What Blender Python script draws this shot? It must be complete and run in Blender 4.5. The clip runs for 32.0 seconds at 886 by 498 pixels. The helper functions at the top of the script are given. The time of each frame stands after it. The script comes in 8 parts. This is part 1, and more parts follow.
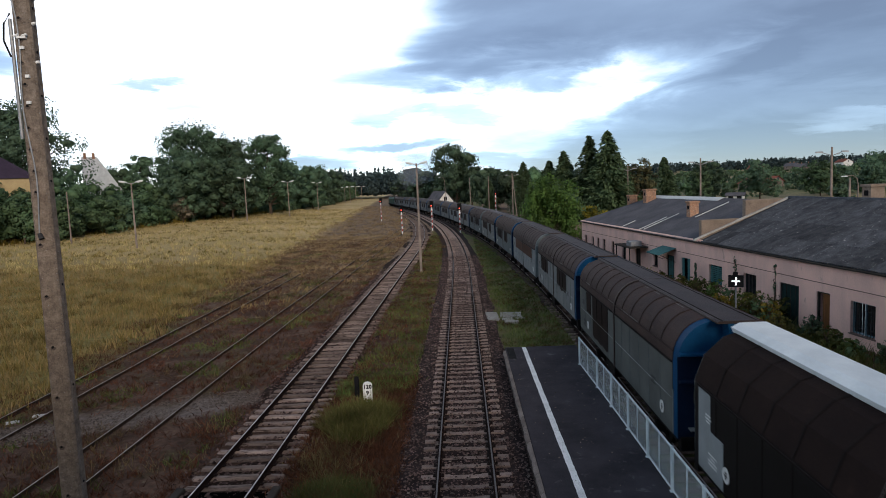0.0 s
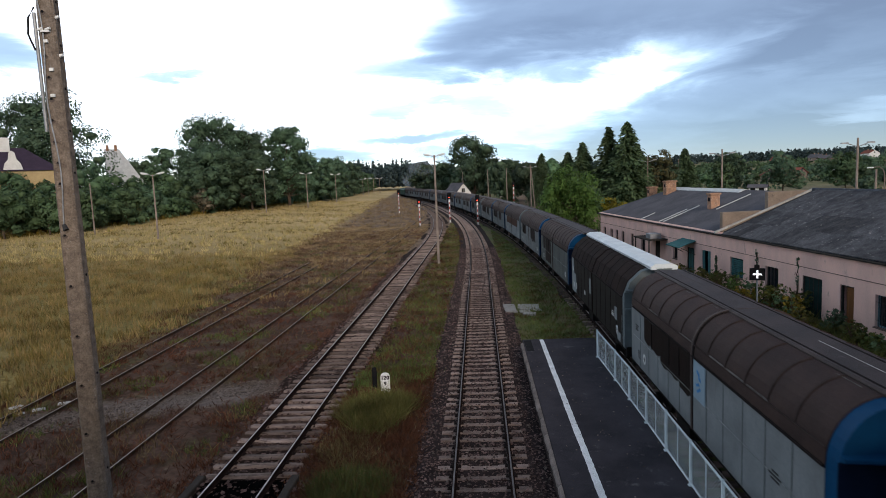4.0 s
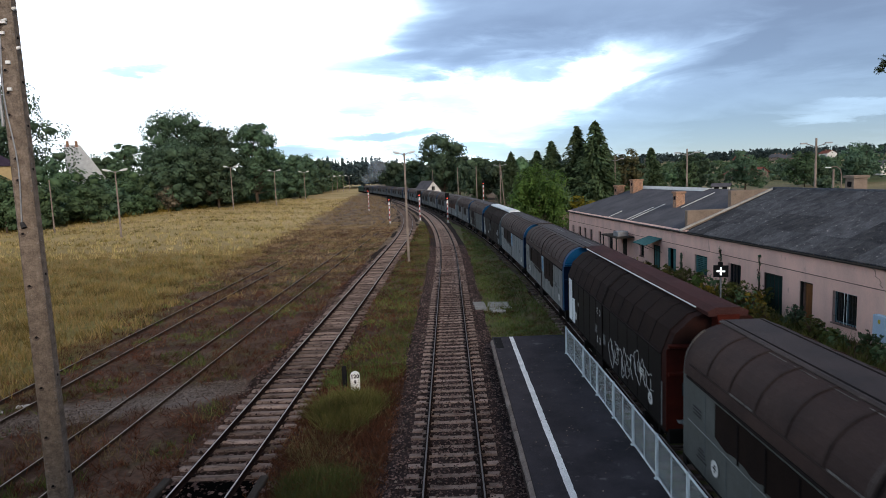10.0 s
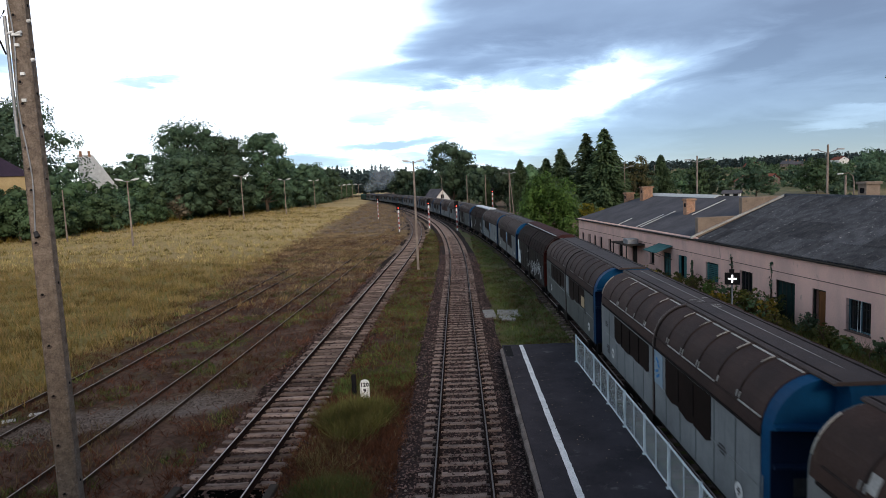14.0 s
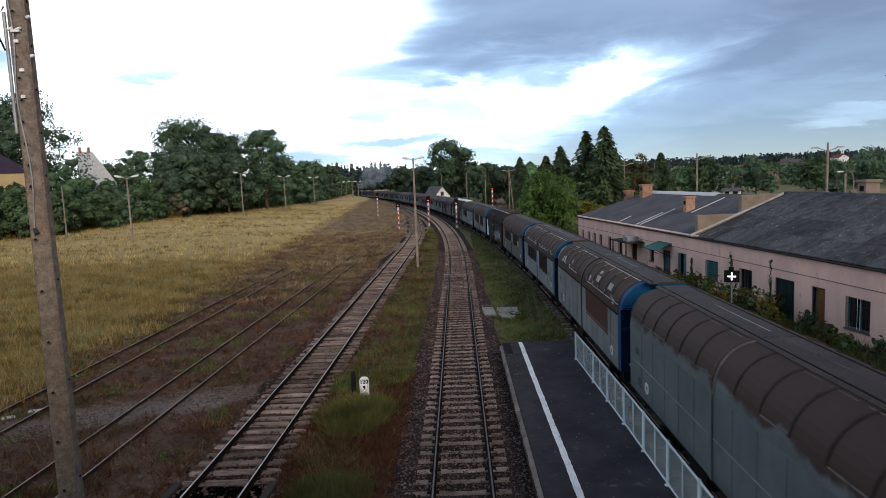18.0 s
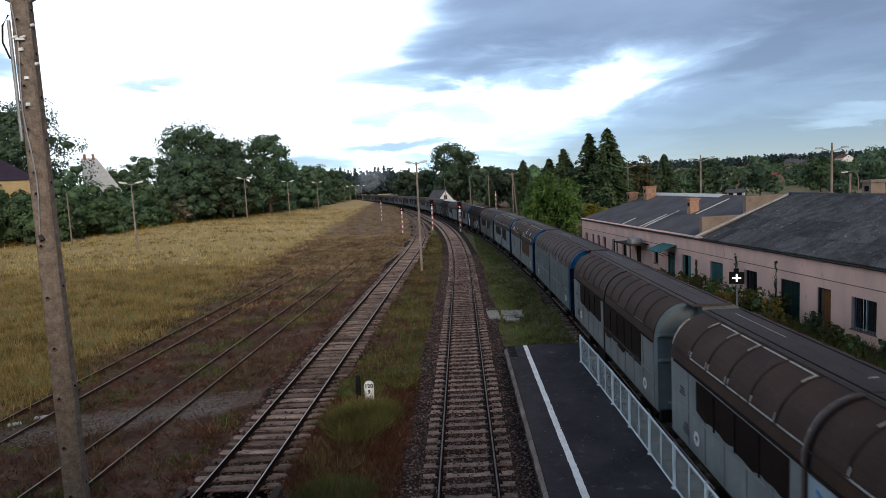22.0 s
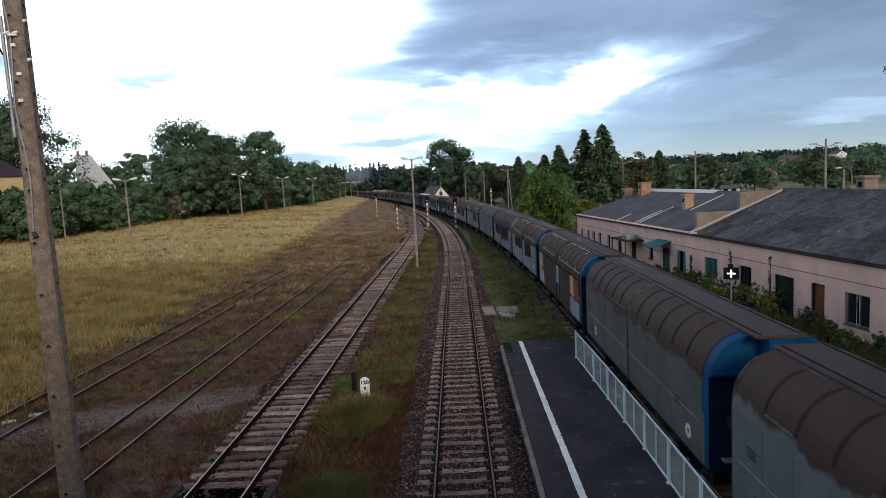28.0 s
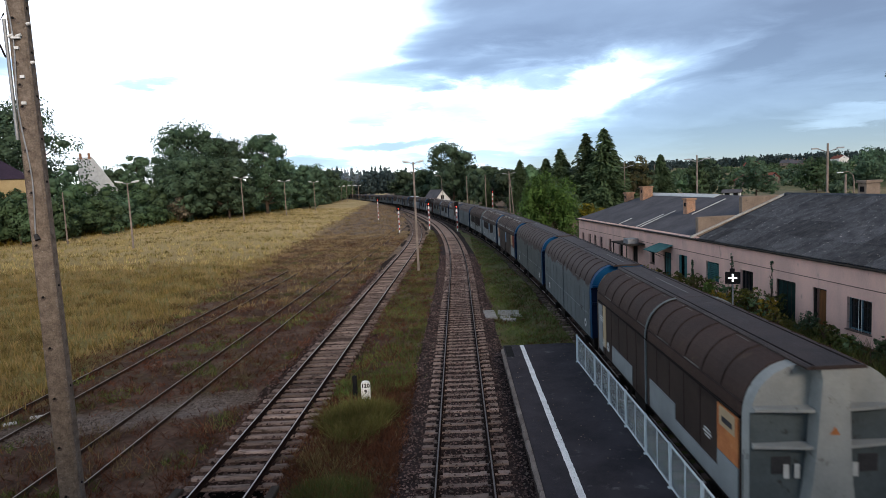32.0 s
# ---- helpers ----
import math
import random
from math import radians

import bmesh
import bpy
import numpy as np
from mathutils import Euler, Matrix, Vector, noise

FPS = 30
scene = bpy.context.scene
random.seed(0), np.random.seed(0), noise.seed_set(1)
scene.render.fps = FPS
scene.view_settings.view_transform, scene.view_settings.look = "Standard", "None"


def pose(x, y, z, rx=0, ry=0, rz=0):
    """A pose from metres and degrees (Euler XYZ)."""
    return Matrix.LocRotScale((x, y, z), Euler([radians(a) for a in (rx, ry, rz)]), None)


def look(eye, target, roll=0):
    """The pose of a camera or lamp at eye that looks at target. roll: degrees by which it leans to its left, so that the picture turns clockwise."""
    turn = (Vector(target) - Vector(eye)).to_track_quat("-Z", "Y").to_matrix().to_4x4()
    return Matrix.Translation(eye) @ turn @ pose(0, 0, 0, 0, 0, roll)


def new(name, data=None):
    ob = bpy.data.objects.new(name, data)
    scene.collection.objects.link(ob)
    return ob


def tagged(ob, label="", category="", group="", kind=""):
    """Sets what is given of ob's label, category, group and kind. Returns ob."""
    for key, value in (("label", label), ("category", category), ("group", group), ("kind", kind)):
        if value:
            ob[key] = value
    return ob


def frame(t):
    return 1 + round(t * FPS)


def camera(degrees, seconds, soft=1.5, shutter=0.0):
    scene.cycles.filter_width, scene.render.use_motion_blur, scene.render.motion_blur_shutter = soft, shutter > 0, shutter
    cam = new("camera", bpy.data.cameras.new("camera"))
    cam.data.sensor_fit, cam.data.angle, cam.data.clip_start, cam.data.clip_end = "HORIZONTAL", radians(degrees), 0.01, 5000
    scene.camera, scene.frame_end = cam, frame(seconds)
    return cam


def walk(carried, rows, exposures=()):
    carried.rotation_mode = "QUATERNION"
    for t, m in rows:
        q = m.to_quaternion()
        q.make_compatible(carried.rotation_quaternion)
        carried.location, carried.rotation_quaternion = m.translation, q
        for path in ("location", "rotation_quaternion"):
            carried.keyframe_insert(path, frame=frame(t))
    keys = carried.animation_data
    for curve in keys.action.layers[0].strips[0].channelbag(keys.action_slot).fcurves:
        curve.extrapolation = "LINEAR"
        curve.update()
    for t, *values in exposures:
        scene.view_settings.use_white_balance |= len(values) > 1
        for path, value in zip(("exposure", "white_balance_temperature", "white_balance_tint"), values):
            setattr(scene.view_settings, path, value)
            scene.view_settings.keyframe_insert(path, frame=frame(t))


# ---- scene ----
SECONDS = 32.0
EYE = (0.0, 0.0, 7.727)
# the hand-held turn of the camera: seconds, tilt, roll, yaw
PATH = [
    (0.0, 84.255, 2.430, 1.535),
    (0.5, 84.042, 2.911, 1.827),
    (1.0, 84.299, 2.945, 2.769),
    (1.5, 84.494, 2.498, 3.149),
    (2.0, 84.027, 2.479, 2.915),
    (2.5, 83.698, 2.571, 3.217),
    (3.0, 84.420, 2.445, 3.149),
    (3.5, 83.776, 2.421, 3.294),
    (5.5, 83.418, 2.382, 2.170),
    (6.0, 83.518, 2.381, 1.808),
    (6.5, 83.730, 2.633, 0.823),
    (7.0, 83.576, 2.148, 1.071),
    (7.5, 83.930, 2.296, 1.281),
    (8.0, 83.771, 1.981, 0.816),
    (8.5, 84.112, 2.390, 0.355),
    (9.0, 84.029, 2.197, -0.504),
    (9.5, 83.474, 2.147, 0.419),
    (10.0, 83.286, 2.221, 0.433),
    (10.5, 83.023, 2.387, 0.166),
    (11.0, 83.626, 2.157, 0.098),
    (11.5, 84.117, 2.012, 0.531),
    (12.0, 84.208, 2.168, 0.544),
    (12.5, 84.186, 2.317, 0.673),
    (13.0, 84.019, 2.060, 0.845),
    (13.5, 83.967, 2.372, 1.092),
    (15.5, 84.446, 2.331, 1.601),
    (16.0, 83.870, 2.538, 1.268),
    (16.5, 83.931, 1.786, 0.452),
    (17.0, 84.122, 2.201, 1.215),
    (17.5, 83.855, 1.921, 0.753),
    (18.0, 83.797, 2.362, 1.236),
    (18.5, 83.839, 2.423, 1.175),
    (19.0, 83.863, 2.540, 1.452),
    (19.5, 83.926, 2.586, 1.440),
    (20.0, 84.457, 2.597, 1.844),
    (20.5, 84.149, 2.461, 1.483),
    (21.0, 83.919, 2.653, 1.797),
    (21.5, 84.086, 2.583, 1.441),
    (22.0, 84.140, 2.838, 1.539),
    (22.5, 84.003, 2.788, 1.487),
    (23.0, 83.660, 2.418, 1.382),
    (23.5, 83.654, 2.232, 1.565),
    (24.0, 83.814, 2.190, 1.501),
    (24.5, 83.844, 2.597, 1.509),
    (25.0, 83.995, 2.681, 1.888),
    (25.5, 84.000, 2.710, 1.834),
    (27.5, 83.543, 2.931, 1.189),
    (28.0, 83.779, 2.904, 1.114),
    (28.5, 83.779, 2.970, 1.258),
    (29.0, 83.632, 3.151, 1.190),
    (29.5, 83.804, 3.298, 1.361),
    (30.0, 83.803, 3.388, 1.553),
    (30.5, 83.480, 2.705, 1.309),
    (31.0, 83.972, 2.548, 1.580),
    (31.5, 83.899, 2.502, 1.327),
    (32.0, 84.105, 2.747, 1.254),
]
cam = camera(70.2, SECONDS, soft=0.7, shutter=0.4)
walk(cam, [(t, pose(*EYE, rx, ry, rz)) for t, rx, ry, rz in PATH], ((0.0, 0.0), (3.0, 0.10), (8.0, 0.20), (11.0, 0.21), (13.0, 0.14), (16.0, 0.12), (19.0, 0.17), (20.0, 0.09), (21.0, 0.06), (23.0, 0.13), (25.0, 0.18), (28.0, 0.12), (SECONDS, 0.22)))

# ---- world, sun ----
def build_world():
    w = bpy.data.worlds.new("evening_sky")
    scene.world = w
    w.use_nodes = True
    nt = w.node_tree
    nt.nodes.clear()
    N = nt.nodes.new
    out, sky = N("ShaderNodeOutputWorld"), N("ShaderNodeTexSky")
    sky.sky_type, sky.sun_disc = "NISHITA", False
    sky.sun_elevation, sky.sun_rotation = radians(SUN_ELEV), radians(SUN_ROT)
    sky.air_density, sky.dust_density, sky.ozone_density = 0.7, 0.0, 4.0
    bg = N("ShaderNodeBackground")
    bg.inputs["Strength"].default_value = 0.05
    nt.links.new(sky.outputs[0], bg.inputs["Color"])
    tc = N("ShaderNodeTexCoord")
    sep = N("ShaderNodeSeparateXYZ")
    nt.links.new(tc.outputs["Generated"], sep.inputs[0])

    def math_(op, a, b=None, c=None, clamp=False):
        n = N("ShaderNodeMath")
        n.operation, n.use_clamp = op, clamp
        for i, v in enumerate((a, b, c)):
            if v is None:
                continue
            if isinstance(v, (int, float)):
                n.inputs[i].default_value = v
            else:
                nt.links.new(v, n.inputs[i])
        return n.outputs[0]

    def noise_(vec, scale, detail, rough, dist=0.0):
        n = N("ShaderNodeTexNoise")
        n.inputs["Scale"].default_value, n.inputs["Detail"].default_value = scale, detail
        n.inputs["Roughness"].default_value, n.inputs["Distortion"].default_value = rough, dist
        nt.links.new(vec, n.inputs["Vector"])
        return n.outputs["Fac"]

    def ramp_(fac, stops):
        n = N("ShaderNodeValToRGB")
        e = n.color_ramp.elements
        while len(e) < len(stops):
            e.new(0.5)
        for el, (p, c) in zip(e, stops):
            el.position, el.color = p, (*c, 1)
        nt.links.new(fac, n.inputs[0])
        return n.outputs[0]

    def ease(val, a, b):
        n = N("ShaderNodeMapRange")
        n.interpolation_type = "SMOOTHSTEP"
        n.inputs[1].default_value, n.inputs[2].default_value = a, b
        nt.links.new(val, n.inputs[0])
        return n.outputs[0]

    # the cloud sheet, seen on a plane high above, and streaks that lie flat near the horizon
    zz = math_("ADD", math_("MAXIMUM", sep.outputs[2], 0.0), 0.16)
    comb = N("ShaderNodeCombineXYZ")
    nt.links.new(math_("DIVIDE", sep.outputs[0], zz), comb.inputs[0])
    nt.links.new(math_("DIVIDE", sep.outputs[1], zz), comb.inputs[1])
    cloud = noise_(comb.outputs[0], 1.3, 8.0, 0.60, 0.35)
    streak = N("ShaderNodeMapping")
    streak.inputs["Scale"].default_value = (1.0, 1.0, 4.5)
    nt.links.new(tc.outputs["Generated"], streak.inputs[0])
    band = noise_(streak.outputs[0], 5.5, 7.0, 0.6, 0.4)
    curl = noise_(streak.outputs[0], 2.6, 5.0, 0.55, 0.8)
    az = math_("ADD", math_("ARCTAN2", sep.outputs[0], sep.outputs[1]), math_("MULTIPLY_ADD", curl, 0.30, -0.15))
    up = math_("ADD", sep.outputs[2], math_("MULTIPLY_ADD", band, 0.09, -0.045))

    def mass(a, e, ra, re, lean=0.0, inner=0.15):
        """A soft-edged heap of cloud round azimuth a and height e."""
        da = math_("SUBTRACT", az, a)
        de = math_("SUBTRACT", math_("SUBTRACT", up, e), math_("MULTIPLY", da, lean))
        q = math_("ADD", math_("POWER", math_("ABSOLUTE", math_("DIVIDE", da, ra)), 2.0), math_("POWER", math_("ABSOLUTE", math_("DIVIDE", de, re)), 2.0))
        return ease(q, 1.15, inner)

    def heap(total, weight, *where):
        return math_("MULTIPLY_ADD", mass(*where), weight, total)

    # the grey bank in the north and north-east with its dark belly, the bright break under it, and a pale rift low in the east
    bank = math_("MULTIPLY", ease(up, 0.150, 0.215), ease(math_("ADD", az, math_("MULTIPLY", up, -0.35)), -0.20, -0.06))
    east = ease(math_("ADD", az, math_("MULTIPLY", up, -2.0)), -0.03, 0.11)
    dens = math_("MULTIPLY_ADD", math_("MAXIMUM", bank, math_("MULTIPLY", east, 0.97)), 0.64, 0.08)
    dens = heap(dens, 0.30, -0.05, 0.165, 0.17, 0.028, 0.0)
    dens = heap(dens, 0.28, 0.11, 0.160, 0.15, 0.030, 0.10)
    dens = heap(dens, 0.14, 0.10, 0.185, 0.22, 0.05, 0.0)
    dens = heap(dens, 0.20, -0.11, 0.118, 0.10, 0.014, 0.0)
    dens = heap(dens, 0.22, 0.02, 0.105, 0.10, 0.014, -0.05)
    dens = heap(dens, 0.26, 0.55, 0.17, 0.26, 0.07, 0.0)
    dens = heap(dens, -0.31, 0.18, 0.123, 0.115, 0.024, 0.06)
    dens = heap(dens, -0.32, 0.58, 0.066, 0.11, 0.012, 0.05)
    dens = heap(dens, 0.13, 0.50, 0.075, 0.24, 0.075, 0.0)
    dens = heap(dens, 0.10, 0.20, 0.205, 0.18, 0.05, 0.0)
    dens = heap(dens, 0.17, 0.34, 0.150, 0.15, 0.032, 0.08)
    dens = heap(dens, 0.22, 0.03, 0.055, 0.20, 0.040, 0.0)
    dens = heap(dens, 0.22, 0.42, 0.030, 0.36, 0.045, 0.0)
    # grey bars low over the horizon, faint blue rents in the bright west
    dens = heap(dens, 0.62, -0.215, 0.040, 0.08, 0.020, 0.0)
    dens = heap(dens, 0.36, -0.085, 0.062, 0.09, 0.011, 0.0)
    dens = heap(dens, 0.22, 0.02, 0.030, 0.16, 0.014, 0.0)
    dens = heap(dens, 0.24, -0.455, 0.158, 0.06, 0.008, 0.0)
    dens = heap(dens, 0.16, -0.40, 0.125, 0.05, 0.006, 0.0)
    dens = heap(dens, 0.40, -0.64, 0.175, 0.07, 0.035, 0.0)
    dens = math_("ADD", dens, math_("MULTIPLY_ADD", cloud, 0.42, -0.21))
    dens = math_("ADD", dens, math_("MULTIPLY_ADD", band, 0.34, -0.17))
    # unseen cloud overhead and to the south is thickened to dim the ground
    over = math_("MULTIPLY", math_("MULTIPLY_ADD", sep.outputs[2], 2.4, -0.85, True), 0.40)
    back = math_("MULTIPLY", math_("MULTIPLY_ADD", sep.outputs[1], -0.9, 0.35, True), 0.30)
    dens = math_("ADD", dens, math_("ADD", over, back))
    col = ramp_(dens, SKY_STOPS)
    em = N("ShaderNodeBackground")
    em.inputs["Strength"].default_value = SKY_LIGHT
    nt.links.new(col, em.inputs["Color"])
    add = N("ShaderNodeAddShader")
    nt.links.new(bg.outputs[0], add.inputs[0])
    nt.links.new(em.outputs[0], add.inputs[1])
    nt.links.new(add.outputs[0], out.inputs[0])
    sun = bpy.data.lights.new("sun", "SUN")
    sun.energy, sun.angle, sun.color = 2.5, radians(24), (1.0, 0.85, 0.70)
    ob = new("sun", sun)
    ob.matrix_world = look((0, 0, 0), (-SUN_DIR[0], -SUN_DIR[1], -SUN_DIR[2]))


SUN_ELEV, SUN_AZ = 24.0, 158.0            # degrees; azimuth from +y towards +x
SUN_ROT = SUN_AZ
SUN_DIR = (math.sin(radians(SUN_AZ)) * math.cos(radians(SUN_ELEV)), math.cos(radians(SUN_AZ)) * math.cos(radians(SUN_ELEV)), math.sin(radians(SUN_ELEV)))
SKY_LIGHT = 0.95
SKY_STOPS = [(0.0, (1.25, 1.25, 1.25)), (0.16, (1.12, 1.13, 1.15)), (0.29, (0.74, 0.86, 1.00)), (0.42, (0.44, 0.575, 0.735)), (0.55, (0.33, 0.42, 0.54)), (0.72, (0.235, 0.29, 0.375)), (1.0, (0.14, 0.16, 0.20))]
build_world()


# ---- materials ----
def nodes_of(name):
    m = bpy.data.materials.new(name)
    m.use_nodes = True
    return m, m.node_tree, m.node_tree.nodes["Principled BSDF"]


def pbr(name, c1, c2, scale=3.0, rough=0.8, metal=0.0, bump=0.3, c3=None, fine=40.0, rand=0.0, coords="Object", stretch=(1, 1, 1), spot=0.6, bump_scale=None, spec=0.04, island=0.0, gritty=0.28):
    """Two colours by a coarse noise, a third in spots, fine grain in value and relief."""
    m, nt, p = nodes_of(name)
    N, L = nt.nodes.new, nt.links.new
    tc, mp = N("ShaderNodeTexCoord"), N("ShaderNodeMapping")
    mp.inputs["Scale"].default_value = stretch
    L(tc.outputs[coords], mp.inputs[0])
    if rand > 0:
        oi = N("ShaderNodeObjectInfo")
        sc = N("ShaderNodeVectorMath")
        sc.operation = "SCALE"
        sc.inputs[0].default_value = (37.0, 53.0, 71.0)
        L(oi.outputs["Random"], sc.inputs["Scale"])
        L(sc.outputs[0], mp.inputs["Location"])

    def noise_(s, d=5.0, r=0.6):
        n = N("ShaderNodeTexNoise")
        n.inputs["Scale"].default_value, n.inputs["Detail"].default_value, n.inputs["Roughness"].default_value = s, d, r
        L(mp.outputs[0], n.inputs["Vector"])
        return n.outputs["Fac"]

    def ramp(fac, a, b):
        n = N("ShaderNodeMapRange")
        n.inputs[1].default_value, n.inputs[2].default_value = a, b
        L(fac, n.inputs[0])
        return n.outputs[0]

    def mix(fac, a, b, kind="MIX"):
        n = N("ShaderNodeMix")
        n.data_type, n.blend_type = "RGBA", kind
        if isinstance(fac, float):
            n.inputs[0].default_value = fac
        else:
            L(fac, n.inputs[0])
        for i, v in ((6, a), (7, b)):
            if isinstance(v, tuple):
                n.inputs[i].default_value = (*v, 1)
            else:
                L(v, n.inputs[i])
        return n.outputs[2]

    coarse, grain = noise_(scale), noise_(fine, 4.0, 0.7)
    col = mix(ramp(coarse, 0.36, 0.64), c1, c2)
    if c3:
        col = mix(ramp(noise_(scale * 2.7, 6.0, 0.7), spot, spot + 0.1), col, c3)
    val = N("ShaderNodeMapRange")
    val.inputs[1].default_value, val.inputs[2].default_value = 0.25, 0.75
    val.inputs[3].default_value, val.inputs[4].default_value = 1 - gritty, 1 + gritty
    L(grain, val.inputs[0])
    vec = N("ShaderNodeVectorMath")
    vec.operation = "SCALE"
    L(col, vec.inputs[0])
    L(val.outputs[0], vec.inputs["Scale"])
    last = vec.outputs[0]
    if rand > 0 or island > 0:
        src = N("ShaderNodeNewGeometry").outputs["Random Per Island"] if island > 0 else oi.outputs["Random"]
        k = island if island > 0 else rand
        r2 = N("ShaderNodeMapRange")
        r2.inputs[3].default_value, r2.inputs[4].default_value = 1 - k, 1 + k
        L(src, r2.inputs[0])
        v2 = N("ShaderNodeVectorMath")
        v2.operation = "SCALE"
        L(last, v2.inputs[0])
        L(r2.outputs[0], v2.inputs["Scale"])
        last = v2.outputs[0]
    L(last, p.inputs["Base Color"])
    p.inputs["Roughness"].default_value, p.inputs["Metallic"].default_value = rough, metal
    p.inputs["Specular IOR Level"].default_value = spec
    if bump > 0:
        b = N("ShaderNodeBump")
        b.inputs["Strength"].default_value, b.inputs["Distance"].default_value = bump, 0.02
        L(noise_(bump_scale or fine, 5.0, 0.65), b.inputs["Height"])
        L(b.outputs[0], p.inputs["Normal"])
    return m


def leafy(name, a, b, c, gloss=0.55, shine=0.15):
    """Foliage: three greens, one for each leaf."""
    m, nt, p = nodes_of(name)
    N, L = nt.nodes.new, nt.links.new
    g, r = N("ShaderNodeNewGeometry"), N("ShaderNodeValToRGB")
    e = r.color_ramp.elements
    e.new(0.5)
    for el, pos, col in zip(e, (0.0, 0.5, 1.0), (a, b, c)):
        el.position, el.color = pos, (*col, 1)
    L(g.outputs["Random Per Island"], r.inputs[0])
    tc, n = N("ShaderNodeTexCoord"), N("ShaderNodeTexNoise")
    n.inputs["Scale"].default_value = 0.35
    L(tc.outputs["Object"], n.inputs["Vector"])
    mr = N("ShaderNodeMapRange")
    n.inputs["Detail"].default_value, n.inputs["Roughness"].default_value = 4.0, 0.6
    mr.inputs[1].default_value, mr.inputs[2].default_value, mr.inputs[3].default_value, mr.inputs[4].default_value = 0.3, 0.7, 0.45, 1.55
    L(n.outputs["Fac"], mr.inputs[0])
    v = N("ShaderNodeVectorMath")
    v.operation = "SCALE"
    oi, hs, own = N("ShaderNodeObjectInfo"), N("ShaderNodeHueSaturation"), N("ShaderNodeMapRange")
    own.inputs[3].default_value, own.inputs[4].default_value = 0.482, 0.512
    L(oi.outputs["Random"], own.inputs[0])
    L(own.outputs[0], hs.inputs["Hue"])
    bright = N("ShaderNodeMath")
    bright.operation = "MULTIPLY_ADD"
    bright.inputs[1].default_value, bright.inputs[2].default_value = 0.5, 0.75
    L(oi.outputs["Random"], bright.inputs[0])
    L(bright.outputs[0], hs.inputs["Value"])
    L(r.outputs[0], hs.inputs["Color"])
    L(hs.outputs[0], v.inputs[0])
    L(mr.outputs[0], v.inputs["Scale"])
    L(v.outputs[0], p.inputs["Base Color"])
    p.inputs["Roughness"].default_value = gloss
    p.inputs["Specular IOR Level"].default_value = shine
    t = N("ShaderNodeBsdfTranslucent")
    L(v.outputs[0], t.inputs["Color"])
    mx = N("ShaderNodeMixShader")
    mx.inputs[0].default_value = 0.3
    L(p.outputs[0], mx.inputs[1])
    L(t.outputs[0], mx.inputs[2])
    L(mx.outputs[0], nt.nodes["Material Output"].inputs[0])
    return m


def glow(name, col, strength):
    m, nt, p = nodes_of(name)
    p.inputs["Base Color"].default_value = (*col, 1)
    p.inputs["Emission Color"].default_value = (*col, 1)
    p.inputs["Emission Strength"].default_value = strength
    return m


def glassy(name, tint, rough=0.08):
    m, nt, p = nodes_of(name)
    p.inputs["Base Color"].default_value = (*tint, 1)
    p.inputs["Roughness"].default_value = rough
    p.inputs["Specular IOR Level"].default_value = 0.6
    return m


M = {}
M["rail_top"] = pbr("rail_steel", (0.120, 0.106, 0.102), (0.076, 0.067, 0.065), 2.0, 0.55, 0.15, 0.1, spec=0.1)
M["rail_bright"] = pbr("rail_steel_polished", (0.4140, 0.3852, 0.3737), (0.2645, 0.2415, 0.2357), 2.0, 0.5, 0.3, 0.1)
M["rail_rust"] = pbr("rail_rust", (0.020, 0.012, 0.010), (0.013, 0.009, 0.008), 4.0, 0.95, 0.0, 0.4, spec=0.02)
M["rail_old"] = pbr("old_rail_rust", (0.0515, 0.0356, 0.0277), (0.0337, 0.0248, 0.0208), 3.0, 0.8, 0.1, 0.3)
M["rail_old_top"] = pbr("old_rail_top", (0.33, 0.29, 0.265), (0.21, 0.18, 0.16), 3.0, 0.65, 0.2, 0.2)
M["sleeper"] = pbr("sleeper_concrete", (0.250, 0.190, 0.165), (0.155, 0.117, 0.102), 2.5, 0.92, 0, 0.5, (0.0756, 0.0620, 0.0611), 30, 0.25)
M["sleeper_wood"] = pbr("sleeper_wood", (0.2300, 0.1760, 0.1520), (0.1080, 0.0810, 0.0700), 2.0, 0.95, 0, 0.9, (0.0466, 0.0353, 0.0290), 26, 0.5, stretch=(0.3114, 1.5573, 1.5573), spot=0.54)
M["clip"] = pbr("rusty_clip", (0.026, 0.018, 0.015), (0.018, 0.013, 0.012), 6.0, 0.8, 0.3, 0.3)
M["ballast"] = pbr("ballast_bed", (0.0330, 0.0235, 0.0220), (0.0180, 0.0130, 0.0122), 1.2, 0.95, 0, 1.0, (0.0674, 0.0539, 0.0502), 22, bump_scale=16)
M["loop_bed"] = pbr("earthy_track_bed", (0.0270, 0.0170, 0.0130), (0.0150, 0.0100, 0.0080), 1.0, 0.95, 0, 1.0, (0.0460, 0.0320, 0.0240), 20, bump_scale=14)
M["stone"] = pbr("ballast_stone", (0.1180, 0.0790, 0.0700), (0.0540, 0.0360, 0.0320), 3.0, 0.95, 0, 0.4, None, 30, island=0.75)
M["pale_stone"] = pbr("pale_gravel", (0.1415, 0.1126, 0.0948), (0.0819, 0.0648, 0.0551), 3.0, 0.95, 0, 0.4, None, 30, island=0.6)
M["asphalt"] = pbr("platform_asphalt", (0.0469, 0.0428, 0.0493), (0.0284, 0.0263, 0.0307), 0.8, 0.9, 0, 0.5, (0.0909, 0.0840, 0.0885), 60, spot=0.60, bump_scale=90)
